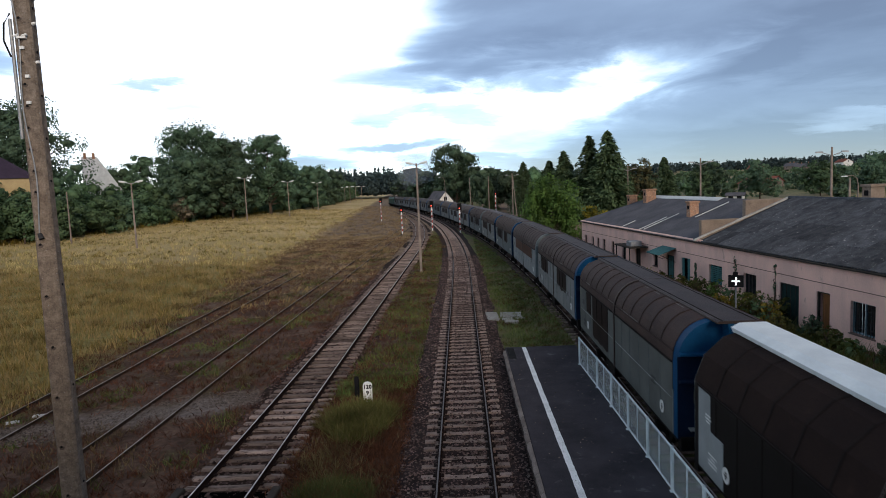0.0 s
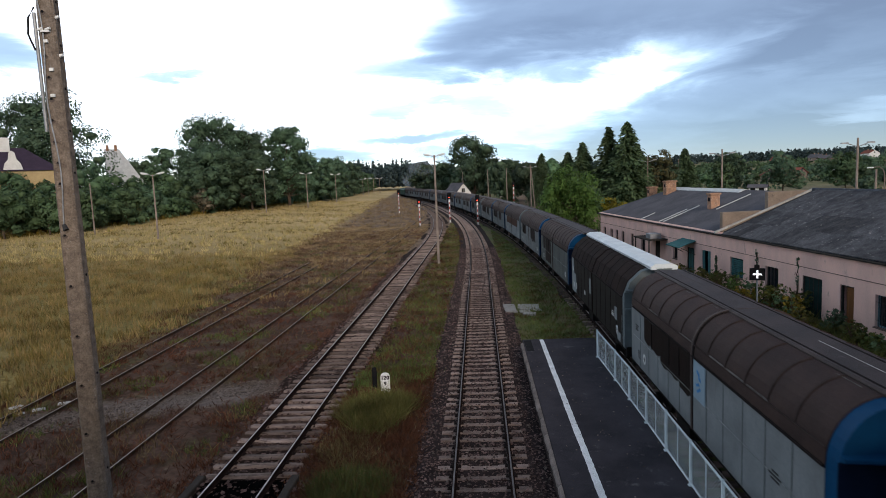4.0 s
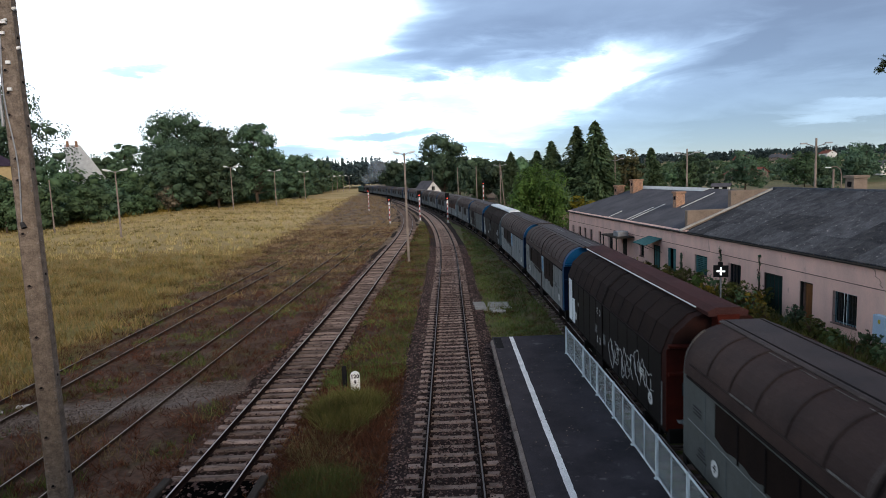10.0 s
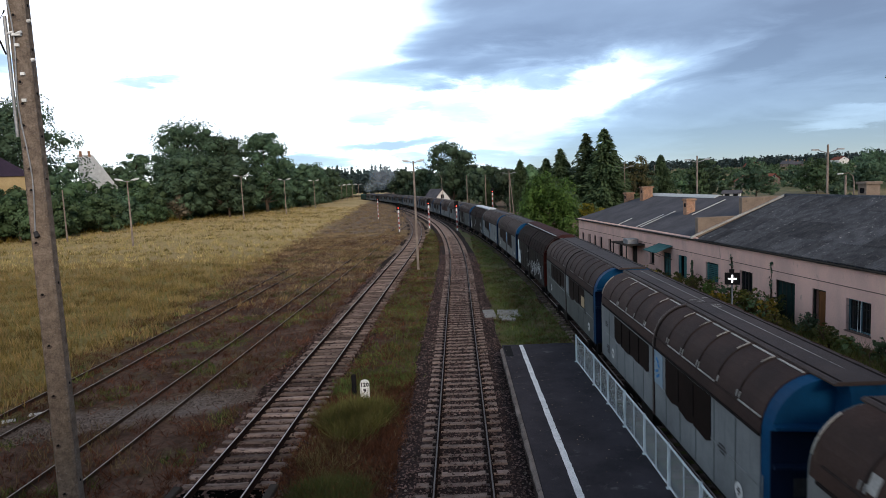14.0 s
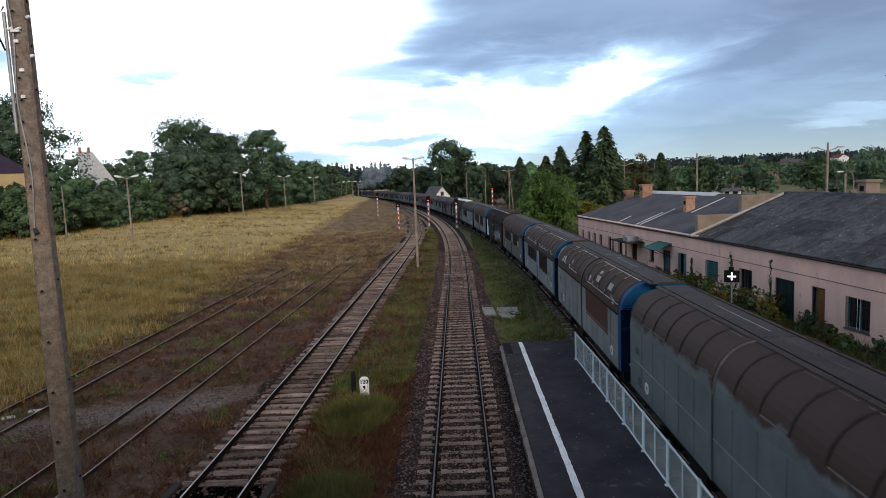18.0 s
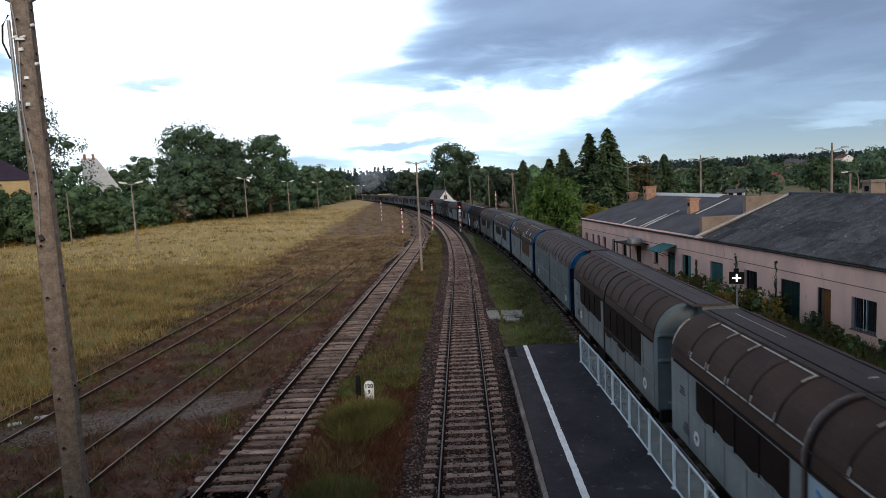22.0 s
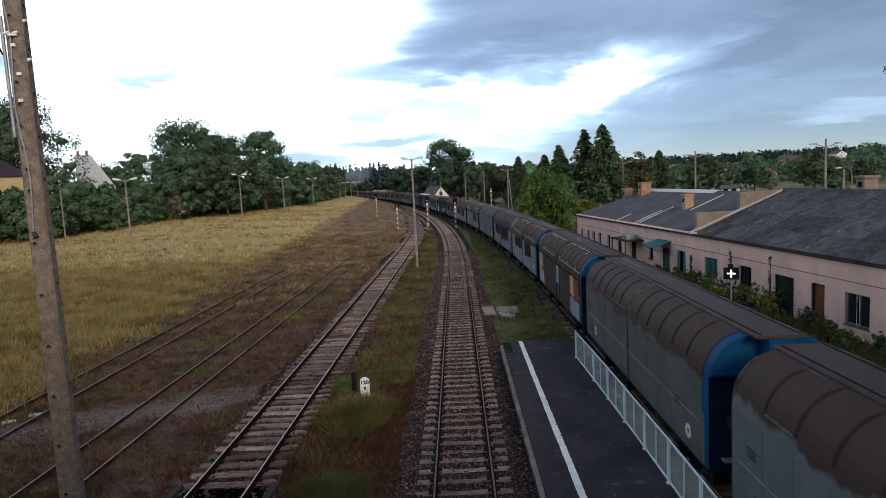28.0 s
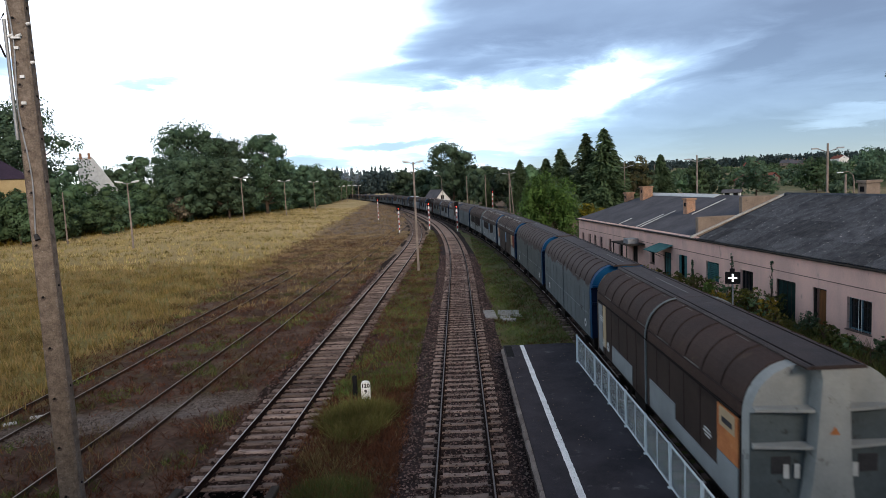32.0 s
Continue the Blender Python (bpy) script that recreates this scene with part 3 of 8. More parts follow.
def build_track(name, label, line, s0, s1, wood, old=False, near=(8, 90), bed=True, z=0.0, far_end=None, pit=None, wide=1.6):
    tr = root(name, pose(0, 0, 0), label, "railway track", kind="structure")
    deep = -0.262 if wood else -0.205
    for side in (-1, 1):
        r = part("rail", rail_mesh(line, s0, s1, side, z=z), M["rail_old" if old else "rail_rust"], tr)
        part("running_face", rail_mesh(line, s0, s1, side, True, z=z), M["rail_old_top" if old else "rail_bright" if wood else "rail_top"], r, "worn bright steel" if not old else "rusted steel")
    if bed:
        b, loops = MB(), []
        n = int((s1 - s0) / 5)
        for i in range(n + 1):
            m = line.place(s0 + (s1 - s0) * i / n)
            loops.append([m @ Vector(q) for q in ((-wide - 0.7, 0, GROUND - 0.05), (-wide, 0, deep + z), (wide, 0, deep + z), (wide + 0.7, 0, GROUND - 0.05))])
        b.loft(loops, closed=False)
        tagged(part("ballast_bed", b, M["loop_bed" if wood else "ballast"], tr, "grey-brown crushed stone"), kind="stuff")
    rng = random.Random(name)
    # sleepers: those that the eye passes nearest singly, the rest joined
    shapes = []
    for k in range(5):
        w, e = (0.112 if wood else 0.100) + 0.014 * rng.random(), 0.02 * rng.random()
        b = MB()
        if wood:
            # weathered timber: rounded arrises, ends split unevenly
            loops = []
            for i, x in enumerate((-1.30, -1.24, -0.6, 0.0, 0.6, 1.24, 1.30)):
                j = 0.012 * math.sin(k * 2.1 + i * 1.7)
                q = 0.035 if i in (0, 6) else 0.0
                hw, zt = w - q * 0.6, -0.150 - q + j * 0.5 - 0.012
                loops.append([(x + e, -hw + j, -0.30), (x + e, -hw + j, zt - 0.06), (x + e, -hw * 0.72 + j, zt - 0.012), (x + e, j, zt), (x + e, hw * 0.72 + j, zt - 0.012), (x + e, hw + j, zt - 0.06), (x + e, hw + j, -0.30)][::-1])
            b.loft(loops)
        else:
            for x0, x1, zt in ((-1.25, -0.42, -0.150), (0.42, 1.25, -0.150)):
                b.slab(x0, x1, -w, w, -0.34, zt, 0.025)
            b.slab(-0.44, 0.44, -w * 0.9, w * 0.9, -0.34, -0.172, 0.02)
        shapes.append(b.mesh("sleeper"))
    mat = M["sleeper_wood" if wood else "sleeper"]
    clipb = MB()
    for side in (-1, 1):
        for q in (-1, 1):
            x = side * 0.7535 + q * 0.105
            clipb.slab(x - 0.05, x + 0.05, -0.06, 0.06, -0.155, -0.118, 0.012)
            clipb.tube([(x + q * 0.01, 0, -0.13), (x + q * 0.01, 0, -0.085)], 0.018, 6)
    clip = clipb.mesh("fastening")
    rest, s, count = MB(), s0 + 0.3, 0
    while s < (far_end or s1):
        if old and rng.random() < 0.72:
            s += 0.68
            continue
        if pit and pit[0] < s < pit[1]:
            s += 0.6
            continue
        m = line.place(s, z - (0.06 if old else 0)) @ pose(rng.uniform(-0.02, 0.02), rng.uniform(-0.03, 0.03), rng.uniform(-0.022, 0.008), 0, rng.uniform(-0.5, 0.5), rng.uniform(-1.9, 1.9) if wood else rng.uniform(-0.9, 0.9))
        if near[0] <= s <= near[1]:
            ob = put("sleeper", shapes[rng.randrange(5)], mat, tr, m)
            if s < 45 and not old:
                put("fastening", clip, M["clip"], ob)
            count += 1
        else:
            rest.slab(-1.27, 1.27, -0.12, 0.12, -0.30, -0.154, 0.02, m)
        s += (0.58 if wood else 0.6) if not old else 0.68
    if rest.v:
        tagged(part("sleeper", rest, mat, tr), kind="stuff")
    return tr


def scatter_stones(name, label, line, s0, s1, count, seed, half=2.1, z0=-0.200, mat="stone", big=1.0, power=1.6, over=0.26):
    rng = np.random.default_rng(seed)
    t = rng.random(count)
    s = s0 + (s1 - s0) * t ** power
    off = rng.uniform(-half, half, count)
    base = np.array([[-1, -1, -0.6], [1, -1, -0.6], [1, 1, -0.6], [-1, 1, -0.6], [0.2, -0.1, 0.9]])
    fcs = np.array([[0, 1, 4], [1, 2, 4], [2, 3, 4], [3, 0, 4]])
    P = np.array([line.at(a)[:2] for a in s])
    A = np.array([line.at(a)[2] for a in s])
    P = P + np.stack([np.cos(A), -np.sin(A)], 1) * off[:, None]
    z = np.where(np.abs(off) < 1.65, z0, z0 - (np.abs(off) - 1.65) * 0.22)
    z = z + np.where(rng.random(count) < np.where((np.abs(off) > 0.86) & (np.abs(off) < 1.5), over, 0.16), 0.055, 0.0)
    size = big * rng.uniform(0.018, 0.042, count) * (1 + s / 60)
    jit = rng.uniform(0.6, 1.4, (count, 5, 3))
    ang = rng.uniform(0, 6.28, count)
    ca, sa = np.cos(ang)[:, None], np.sin(ang)[:, None]
    v = base[None] * jit * size[:, None, None]
    x, y = v[..., 0] * ca - v[..., 1] * sa, v[..., 0] * sa + v[..., 1] * ca
    v = np.stack([x + P[:, 0:1], y + P[:, 1:2], v[..., 2] * 0.8 + z[:, None]], 2).reshape(-1, 3)
    f = (fcs[None] + (np.arange(count) * 5)[:, None, None]).reshape(-1, 3)
    tagged(put(name, fast_mesh(name, v, f), M[mat]), label, "gravel", kind="stuff")


# ---- platform ----
PLAT_Z = 0.30


def build_platform():
    pf = root("platform", pose(0, 0, 0), "narrow asphalt platform with a worn white safety line", "platform", kind="structure")
    b = MB()
    b.slab(1.745, 4.95, -30, 28.1, GROUND - 0.1, PLAT_Z, 0.02)
    part("asphalt", b, M["asphalt"], pf)
    b = MB()
    for i in range(58):
        y0 = -29.5 + i
        if i == 57:
            continue
        b2 = MB()
        cut, q = [], 9
        for j in range(q):
            yy = y0 + 0.008 + 0.984 * j / (q - 1)
            o = 1.625 + 0.03 * noise.noise(Vector((yy * 3.1, 7.7, 0))) + (0.03 if j in (0, q - 1) else 0)
            zt = PLAT_Z + 0.012 + 0.006 * math.sin(i * 2.3) + 0.012 * noise.noise(Vector((yy * 4.3, 1.2, 5)))
            cut.append([(o, yy, PLAT_Z - 0.13), (1.742, yy, PLAT_Z - 0.13), (1.742, yy, zt), (o + 0.035, yy, zt), (o, yy, zt - 0.035)])
        b2.loft(cut)
        part("edge_stone", b2, M["kerb"], pf)
    part("edge_wall", MB().box(1.675, 1.743, -29.5, 27.5, GROUND - 0.1, PLAT_Z - 0.128), M["edge_wall"], pf, "dark brown concrete face")
    b = MB()
    n, loops = 420, []
    rng = random.Random(4)
    for i in range(n + 1):
        y = -30 + (28.0 + 30) * i / n
        wv = 0.014 * noise.noise(Vector((y * 0.9, 3.3, 0)))
        a, c = 2.50 + wv + rng.uniform(-0.006, 0.006), 2.68 + wv * 0.5 + rng.uniform(-0.010, 0.010)
        loops.append([(a, y, PLAT_Z + 0.004), (c, y, PLAT_Z + 0.004)])
    b.loft(loops, closed=False)
    part("white_line", b, M["line"], pf, "worn white painted line")
    # flat black patch paints the dark of a recess in the platform corner
    part("recess_shade_patch", MB().slab(1.80, 2.12, 26.2, 27.9, PLAT_Z - 0.05, PLAT_Z + 0.006, 0.004), M["black"], pf, "black patch standing for the shaded recess at the platform's end")
    return pf


def build_fence():
    posts = [25.05, 22.1, 20.15, 18.2, 16.3, 14.4, 12.45, 10.5, 8.55, 6.6, 4.65, 2.7, 0.75]
    fx = lambda y: 4.74 - 0.0011 * max(0.0, y - 12) ** 2
    fe = root("platform_fence", pose(0, 0, PLAT_Z), "pale galvanised fence of mesh panels along the platform edge", "fence")
    pm = MB().slab(-0.03, 0.03, -0.03, 0.03, 0, 1.13, 0.01)
    pm.slab(-0.06, 0.06, -0.06, 0.06, 0, 0.015, 0.004)
    pm = pm.mesh("post")
    for y in posts:
        put("post", pm, M["fence"], fe, pose(fx(y), y, 0))
    for y1, y0 in zip(posts, posts[1:]):
        x0, x1 = fx(y0), fx(y1)
        ln = y1 - y0 - 0.07
        m = pose(x0, y0 + 0.035, 0, 0, 0, -math.degrees(math.atan2(x1 - x0, y1 - y0)))
        fr = MB()
        for za in (0.06, 1.08):
            fr.slab(-0.018, 0.018, 0, ln, za - 0.018, za + 0.018, 0.005)
        for ya in (0.018, ln / 2, ln - 0.018):
            fr.slab(-0.014, 0.014, ya - 0.014, ya + 0.014, 0.06, 1.08, 0.004)
        pn = part("panel_frame", fr, M["fence"], fe, m=m)
        # slanting wires, crossing
        wr = MB()
        st, hgt = 0.085, 1.02
        for sgn in (1, -1):
            k = -hgt
            while k < ln:
                a0, b0 = max(k, 0.0), min(k + hgt, ln)
                if b0 - a0 > 0.02:
                    za, zb = a0 - k, b0 - k
                    if sgn < 0:
                        za, zb = hgt - za, hgt - zb
                    o = 0.003 * sgn
                    w = 0.0035
                    p, q = Vector((o, a0, 0.06 + za)), Vector((o, b0, 0.06 + zb))
                    d = (q - p).normalized()
                    nrm = Vector((0, -d.z, d.y)) * w
                    wr.add([p - nrm, p + nrm, q + nrm, q - nrm, p + Vector((w, 0, 0)), q + Vector((w, 0, 0))], [(0, 1, 2, 3), (0, 3, 5, 4), (1, 4, 5, 2)])
                k += st
        part("wire_mesh", wr, M["fence"], pn)
    return fe


# ---- the unseen footbridge under the eye, roofed and walled to shade the near ground ----
def build_footbridge():
    fb = root("footbridge", pose(0, 0, 0), "unseen concrete footbridge under the eye, roof and rear wall added for shade", "footbridge", kind="structure")
    part("deck", MB().slab(-22.0, 28.0, -3.2, -0.30, 5.75, 6.05, 0.02), M["concrete"], fb)
    part("parapet", MB().slab(-22.0, 28.0, -0.42, -0.36, 6.05, 7.12, 0.01), M["concrete"], fb)
    # rear wall, roof and posts are made up to cut light on the foreground
    part("rear_wall", MB().slab(-22.0, 28.0, -3.2, -3.1, 6.05, 8.7, 0.01), M["concrete"], fb)
    part("roof", MB().slab(-22.0, 28.0, -3.3, -0.30, 8.7, 8.85, 0.02), M["concrete"], fb)
    for x in (-21.5, -9.0, 9.0, 18.0, 27.5):
        part("post", MB().slab(x - 0.06, x + 0.06, -0.42, -0.32, 7.12, 8.7, 0.01), M["concrete"], fb)
    for x in (-20.5, 3.4, 11.2, 26.0):
        part("pier", MB().slab(x - 0.25, x + 0.25, -2.6, -0.9, GROUND - 0.3, 5.75, 0.02), M["concrete"], fb)


# ---- the goods train ----
PITCH, BODY = 14.02, 6.45


def train_at(t):
    """How far the gap behind the first wagon has gone along the track."""
    return 14.98 + 5.388 * t + 0.01934 * t * t


def side_paint(name, grey, rust, height=2.75, blend=0.25, amount=1.0):
    """Painted steel wall; rust runs down unevenly from the eaves."""
    m, nt, p = nodes_of(name)
    N, L = nt.nodes.new, nt.links.new
    tc, oi = N("ShaderNodeTexCoord"), N("ShaderNodeObjectInfo")
    mp, sc = N("ShaderNodeMapping"), N("ShaderNodeVectorMath")
    sc.operation = "SCALE"
    sc.inputs[0].default_value = (31.0, 47.0, 59.0)
    L(oi.outputs["Random"], sc.inputs["Scale"])
    L(sc.outputs[0], mp.inputs["Location"])
    L(tc.outputs["Object"], mp.inputs[0])

    def noi(s, st=(1, 1, 1), d=6.0):
        m2 = N("ShaderNodeMapping")
        m2.inputs["Scale"].default_value = st
        L(mp.outputs[0], m2.inputs[0])
        n = N("ShaderNodeTexNoise")
        n.inputs["Scale"].default_value, n.inputs["Detail"].default_value, n.inputs["Roughness"].default_value = s, d, 0.62
        L(m2.outputs[0], n.inputs["Vector"])
        return n.outputs["Fac"]

    def rng(v, a, b, c=0.0, d=1.0):
        n = N("ShaderNodeMapRange")
        for i, q in enumerate((a, b, c, d)):
            n.inputs[i + 1].default_value = q
        L(v, n.inputs[0])
        return n.outputs[0]

    def mix(fac, a, b):
        n = N("ShaderNodeMix")
        n.data_type = "RGBA"
        L(fac, n.inputs[0])
        for i, v in ((6, a), (7, b)):
            if isinstance(v, tuple):
                n.inputs[i].default_value = (*v, 1)
            else:
                L(v, n.inputs[i])
        return n.outputs[2]

    dark = tuple(c * 0.7 for c in grey)
    col = mix(rng(noi(0.8), 0.35, 0.65), grey, dark)
    col = mix(rng(noi(2.2, (1, 2.5, 0.35)), 0.56, 0.72, 0, 0.6), col, tuple(0.5 * a + 0.25 * b for a, b in zip(grey, rust)))
    sep = N("ShaderNodeSeparateXYZ")
    L(tc.outputs["Object"], sep.inputs[0])
    ad = N("ShaderNodeMath")
    ad.operation = "MULTIPLY_ADD"
    L(noi(1.1, (1, 1, 0.6), 9.0), ad.inputs[0])
    ad.inputs[1].default_value = 1.7 * amount
    L(sep.outputs[2], ad.inputs[2])
    col = mix(rng(ad.outputs[0], height + 0.85 * amount - blend * 0.3, height + 0.85 * amount + blend * 0.3), col, rust)
    v = N("ShaderNodeVectorMath")
    v.operation = "SCALE"
    L(col, v.inputs[0])
    L(rng(noi(30), 0.3, 0.7, 0.85, 1.15), v.inputs["Scale"])
    L(v.outputs[0], p.inputs["Base Color"])
    p.inputs["Roughness"].default_value, p.inputs["Specular IOR Level"].default_value = 0.65, 0.12
    b = N("ShaderNodeBump")
    b.inputs["Strength"].default_value, b.inputs["Distance"].default_value = 0.25, 0.012
    L(noi(9.0), b.inputs["Height"])
    L(b.outputs[0], p.inputs["Normal"])
    return m


RUST = (0.058, 0.040, 0.035)
M["side_grey"] = side_paint("wagon_grey_paint", (0.1454, 0.1536, 0.1533), RUST, 3.25)
M["side_blue"] = side_paint("wagon_bluish_grey_paint", (0.1608, 0.1772, 0.1834), RUST, 3.3)
M["side_rusty"] = side_paint("wagon_grey_paint_rusting", (0.0960, 0.1110, 0.1160), (0.038, 0.0240, 0.0215), 3.24, 0.20, 0.66)
M["side_green"] = side_paint("wagon_dark_green_grey_paint", (0.0763, 0.0838, 0.0805), (0.038, 0.0240, 0.0215), 3.12, 0.20, 0.75)
M["side_brown"] = side_paint("wagon_brown_paint", (0.0370, 0.0255, 0.0210), (0.0210, 0.0147, 0.0126), 2.9)
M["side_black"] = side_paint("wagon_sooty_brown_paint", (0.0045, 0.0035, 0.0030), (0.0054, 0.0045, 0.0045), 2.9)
M["hood_brown"] = pbr("rusty_brown_roof", (0.0430, 0.0267, 0.0232), (0.0275, 0.0181, 0.0168), 0.9, 0.70, 0.0, 0.35, (0.0550, 0.0353, 0.0301), 24, 0.14, spot=0.6, stretch=(1.2711, 1.2332, 1.3826), spec=0.10)
M["hood_tan"] = pbr("tan_brown_roof", (0.0482, 0.0288, 0.0232), (0.0327, 0.0202, 0.0170), 0.9, 0.70, 0.0, 0.35, (0.0602, 0.0396, 0.0275), 24, 0.08, spot=0.6, spec=0.10)
M["hood_black"] = pbr("sooty_brown_roof", (0.0178, 0.0107, 0.0089), (0.0124, 0.0077, 0.0071), 0.9, 0.88, 0.0, 0.35, (0.0247, 0.0149, 0.0118), 24, 0.1, spot=0.6, spec=0.07)
M["ridge_brown"] = pbr("grey_brown_roof_strip", (0.0530, 0.0390, 0.0355), (0.0340, 0.0255, 0.0235), 1.2, 0.6, 0.05, 0.3, (0.1050, 0.0880, 0.0830), 26, 0.15, spot=0.62, spec=0.12)
M["ridge_white"] = pbr("white_roof_cap", (0.62, 0.66, 0.67), (0.52, 0.56, 0.58), 1.2, 0.55, 0, 0.12, (0.42, 0.42, 0.38), 20, spot=0.68, gritty=0.06)
M["ridge_red"] = pbr("red_brown_roof_cap", (0.058, 0.024, 0.023), (0.042, 0.019, 0.018), 1.0, 0.7, 0, 0.25, (0.07, 0.04, 0.036), 22)
M["rib"] = pbr("dark_roof_rib", (0.016, 0.012, 0.011), (0.011, 0.009, 0.009), 2.0, 0.9, 0, 0.2, spec=0.05)
M["rib_soft"] = pbr("brown_roof_rib", (0.040, 0.029, 0.026), (0.027, 0.020, 0.019), 2.0, 0.9, 0, 0.2, spec=0.05)
M["rib_light"] = pbr("pale_worn_edge", (0.36, 0.35, 0.33), (0.25, 0.245, 0.23), 2.0, 0.7, 0, 0.2, (0.0828, 0.0662, 0.0580), 20, 0.2, spot=0.56)
M["seam"] = pbr("wall_seam", (0.100, 0.112, 0.115), (0.080, 0.090, 0.093), 2.0, 0.7, 0, 0.2)
M["edge_faint"] = pbr("faintly_worn_edge", (0.125, 0.115, 0.108), (0.080, 0.072, 0.068), 2.0, 0.75, 0, 0.2, (0.04, 0.032, 0.028), 20, 0.25, spot=0.54)
M["rail_pale"] = pbr("pale_guide_rail", (0.21, 0.225, 0.225), (0.13, 0.14, 0.14), 2.0, 0.6, 0.2, 0.2)
M["end_blue"] = pbr("blue_end_paint", (0.0051, 0.0512, 0.1243), (0.0044, 0.0365, 0.0914), 1.0, 0.5, 0, 0.2, (0.0073, 0.0219, 0.0439), 18, 0.12, spot=0.64, gritty=0.08)
M["end_dark"] = pbr("dark_blue_lower_end", (0.0070, 0.0154, 0.0364), (0.0056, 0.0112, 0.0266), 1.0, 0.6, 0, 0.2, gritty=0.08)
M["end_grey"] = pbr("grey_end_paint", (0.125, 0.145, 0.150), (0.090, 0.106, 0.110), 1.0, 0.6, 0, 0.2, (0.09, 0.09, 0.085), 18, spot=0.64, gritty=0.08)
M["end_pale"] = pbr("pale_grey_end_paint", (0.30, 0.31, 0.295), (0.225, 0.235, 0.228), 1.0, 0.6, 0, 0.2, (0.10, 0.09, 0.08), 18, spot=0.62, gritty=0.08)
M["end_low"] = pbr("dark_grey_lower_end", (0.085, 0.102, 0.106), (0.055, 0.068, 0.072), 1.2, 0.65, 0, 0.2, (0.03, 0.028, 0.027), 18, spot=0.58, gritty=0.1)
M["end_deep"] = pbr("sooty_red_end_rim", (0.030, 0.010, 0.008), (0.016, 0.008, 0.007), 1.0, 0.75, 0, 0.2)
M["end_red"] = pbr("red_brown_end_paint", (0.0720, 0.0130, 0.0080), (0.0380, 0.0090, 0.0065), 1.0, 0.65, 0, 0.2)
M["patch_brown"] = pbr("brown_repainted_panel", (0.0150, 0.0098, 0.0082), (0.0100, 0.0068, 0.0060), 1.0, 0.68, 0, 0.2, None, 22, 0.12)
M["patch_rust"] = pbr("rust_red_panel", (0.066, 0.035, 0.025), (0.048, 0.028, 0.021), 1.0, 0.75, 0, 0.2, None, 22)
M["patch_grey"] = pbr("grey_repainted_panel", (0.20, 0.22, 0.225), (0.165, 0.18, 0.185), 1.0, 0.65, 0, 0.15, (0.10, 0.10, 0.10), 22, spot=0.66, gritty=0.08)
M["patch_cream"] = pbr("cream_panel", (0.3700, 0.2870, 0.1782), (0.3256, 0.2450, 0.1518), 1.5, 0.65, 0, 0.15, gritty=0.08)
M["patch_orange"] = pbr("orange_panel", (0.42, 0.17, 0.065), (0.33, 0.12, 0.05), 2.5, 0.7, 0, 0.2, (0.5, 0.33, 0.2), 20, spot=0.62)
M["patch_red"] = pbr("faded_red_panel", (0.1860, 0.0465, 0.0310), (0.1488, 0.0372, 0.0279), 1.5, 0.7, 0, 0.2, (0.2108, 0.1054, 0.0558), 20, spot=0.6)
M["patch_blue"] = pbr("pale_blue_plate", (0.2050, 0.2706, 0.3198), (0.1722, 0.2337, 0.2829), 1.5, 0.6, 0, 0.1, gritty=0.08)
M["sign_blue"] = pbr("blue_sign_paint", (0.05, 0.18, 0.38), (0.04, 0.15, 0.33), 2.0, 0.6, 0, 0.05)
M["mark_white"] = pbr("white_marking", (0.50, 0.51, 0.50), (0.40, 0.41, 0.40), 5.0, 0.7, 0, 0.05, gritty=0.08)
M["mark_dark"] = pbr("dark_marking", (0.035, 0.035, 0.037), (0.045, 0.045, 0.047), 5.0, 0.7, 0, 0.05)
M["under"] = pbr("grimy_running_gear", (0.014, 0.012, 0.011), (0.009, 0.008, 0.008), 2.0, 0.85, 0.1, 0.4)
M["lamp_red"] = pbr("red_tail_lamp", (0.42, 0.035, 0.03), (0.36, 0.03, 0.025), 3.0, 0.35, 0, 0.0)

WX, WZ0, WZ1 = 1.38, 1.10, 3.02


def roof_curve(facet, off=0.0, n=11):
    """The left half of the roof's outline, eave to ridge strip, moved out by off."""
    if facet:
        pts = [(-1.38, 3.02), (-1.36, 3.10), (-1.16, 3.62), (-0.72, 4.02), (-0.34, 4.14)]
        out = []
        for i, (x, z) in enumerate(pts):
            a, b = pts[max(i - 1, 0)], pts[min(i + 1, len(pts) - 1)]
            d = Vector((b[0] - a[0], b[1] - a[1])).normalized()
            out.append((x - d.y * off, z + d.x * off))
        return out
    out = []
    for i in range(n):
        a = math.pi / 2 * i / (n - 1)
        out.append((-0.33 - (1.05 + off) * math.cos(a) ** 0.92, WZ1 + (1.12 + off) * math.sin(a) ** 0.92))
    return out


def band(facet, off, y0, y1, thick, frac=(0.0, 1.0)):
    """An arched strip over the roof curve from y0 to y1."""
    o, i = roof_curve(facet, off), roof_curve(facet, off - thick)
    k0, k1 = int(frac[0] * (len(o) - 1)), int(round(frac[1] * (len(o) - 1))) + 1
    loops = [[(x, y0, z), (x, y1, z), (ix, y1, iz), (ix, y0, iz)] for (x, z), (ix, iz) in zip(o[k0:k1], i[k0:k1])]
    return MB().loft(loops)


def strip_of(k0, k1, y0, y1, off=0.026):
    """A thin worn line over a short stretch of the arch."""
    o, i = roof_curve(False, off, 41)[k0:k1], roof_curve(False, off - 0.03, 41)[k0:k1]
    return MB().loft([[(x, y0, z), (x, y1, z), (ix, y1, iz), (ix, y0, iz)] for (x, z), (ix, iz) in zip(o, i)])


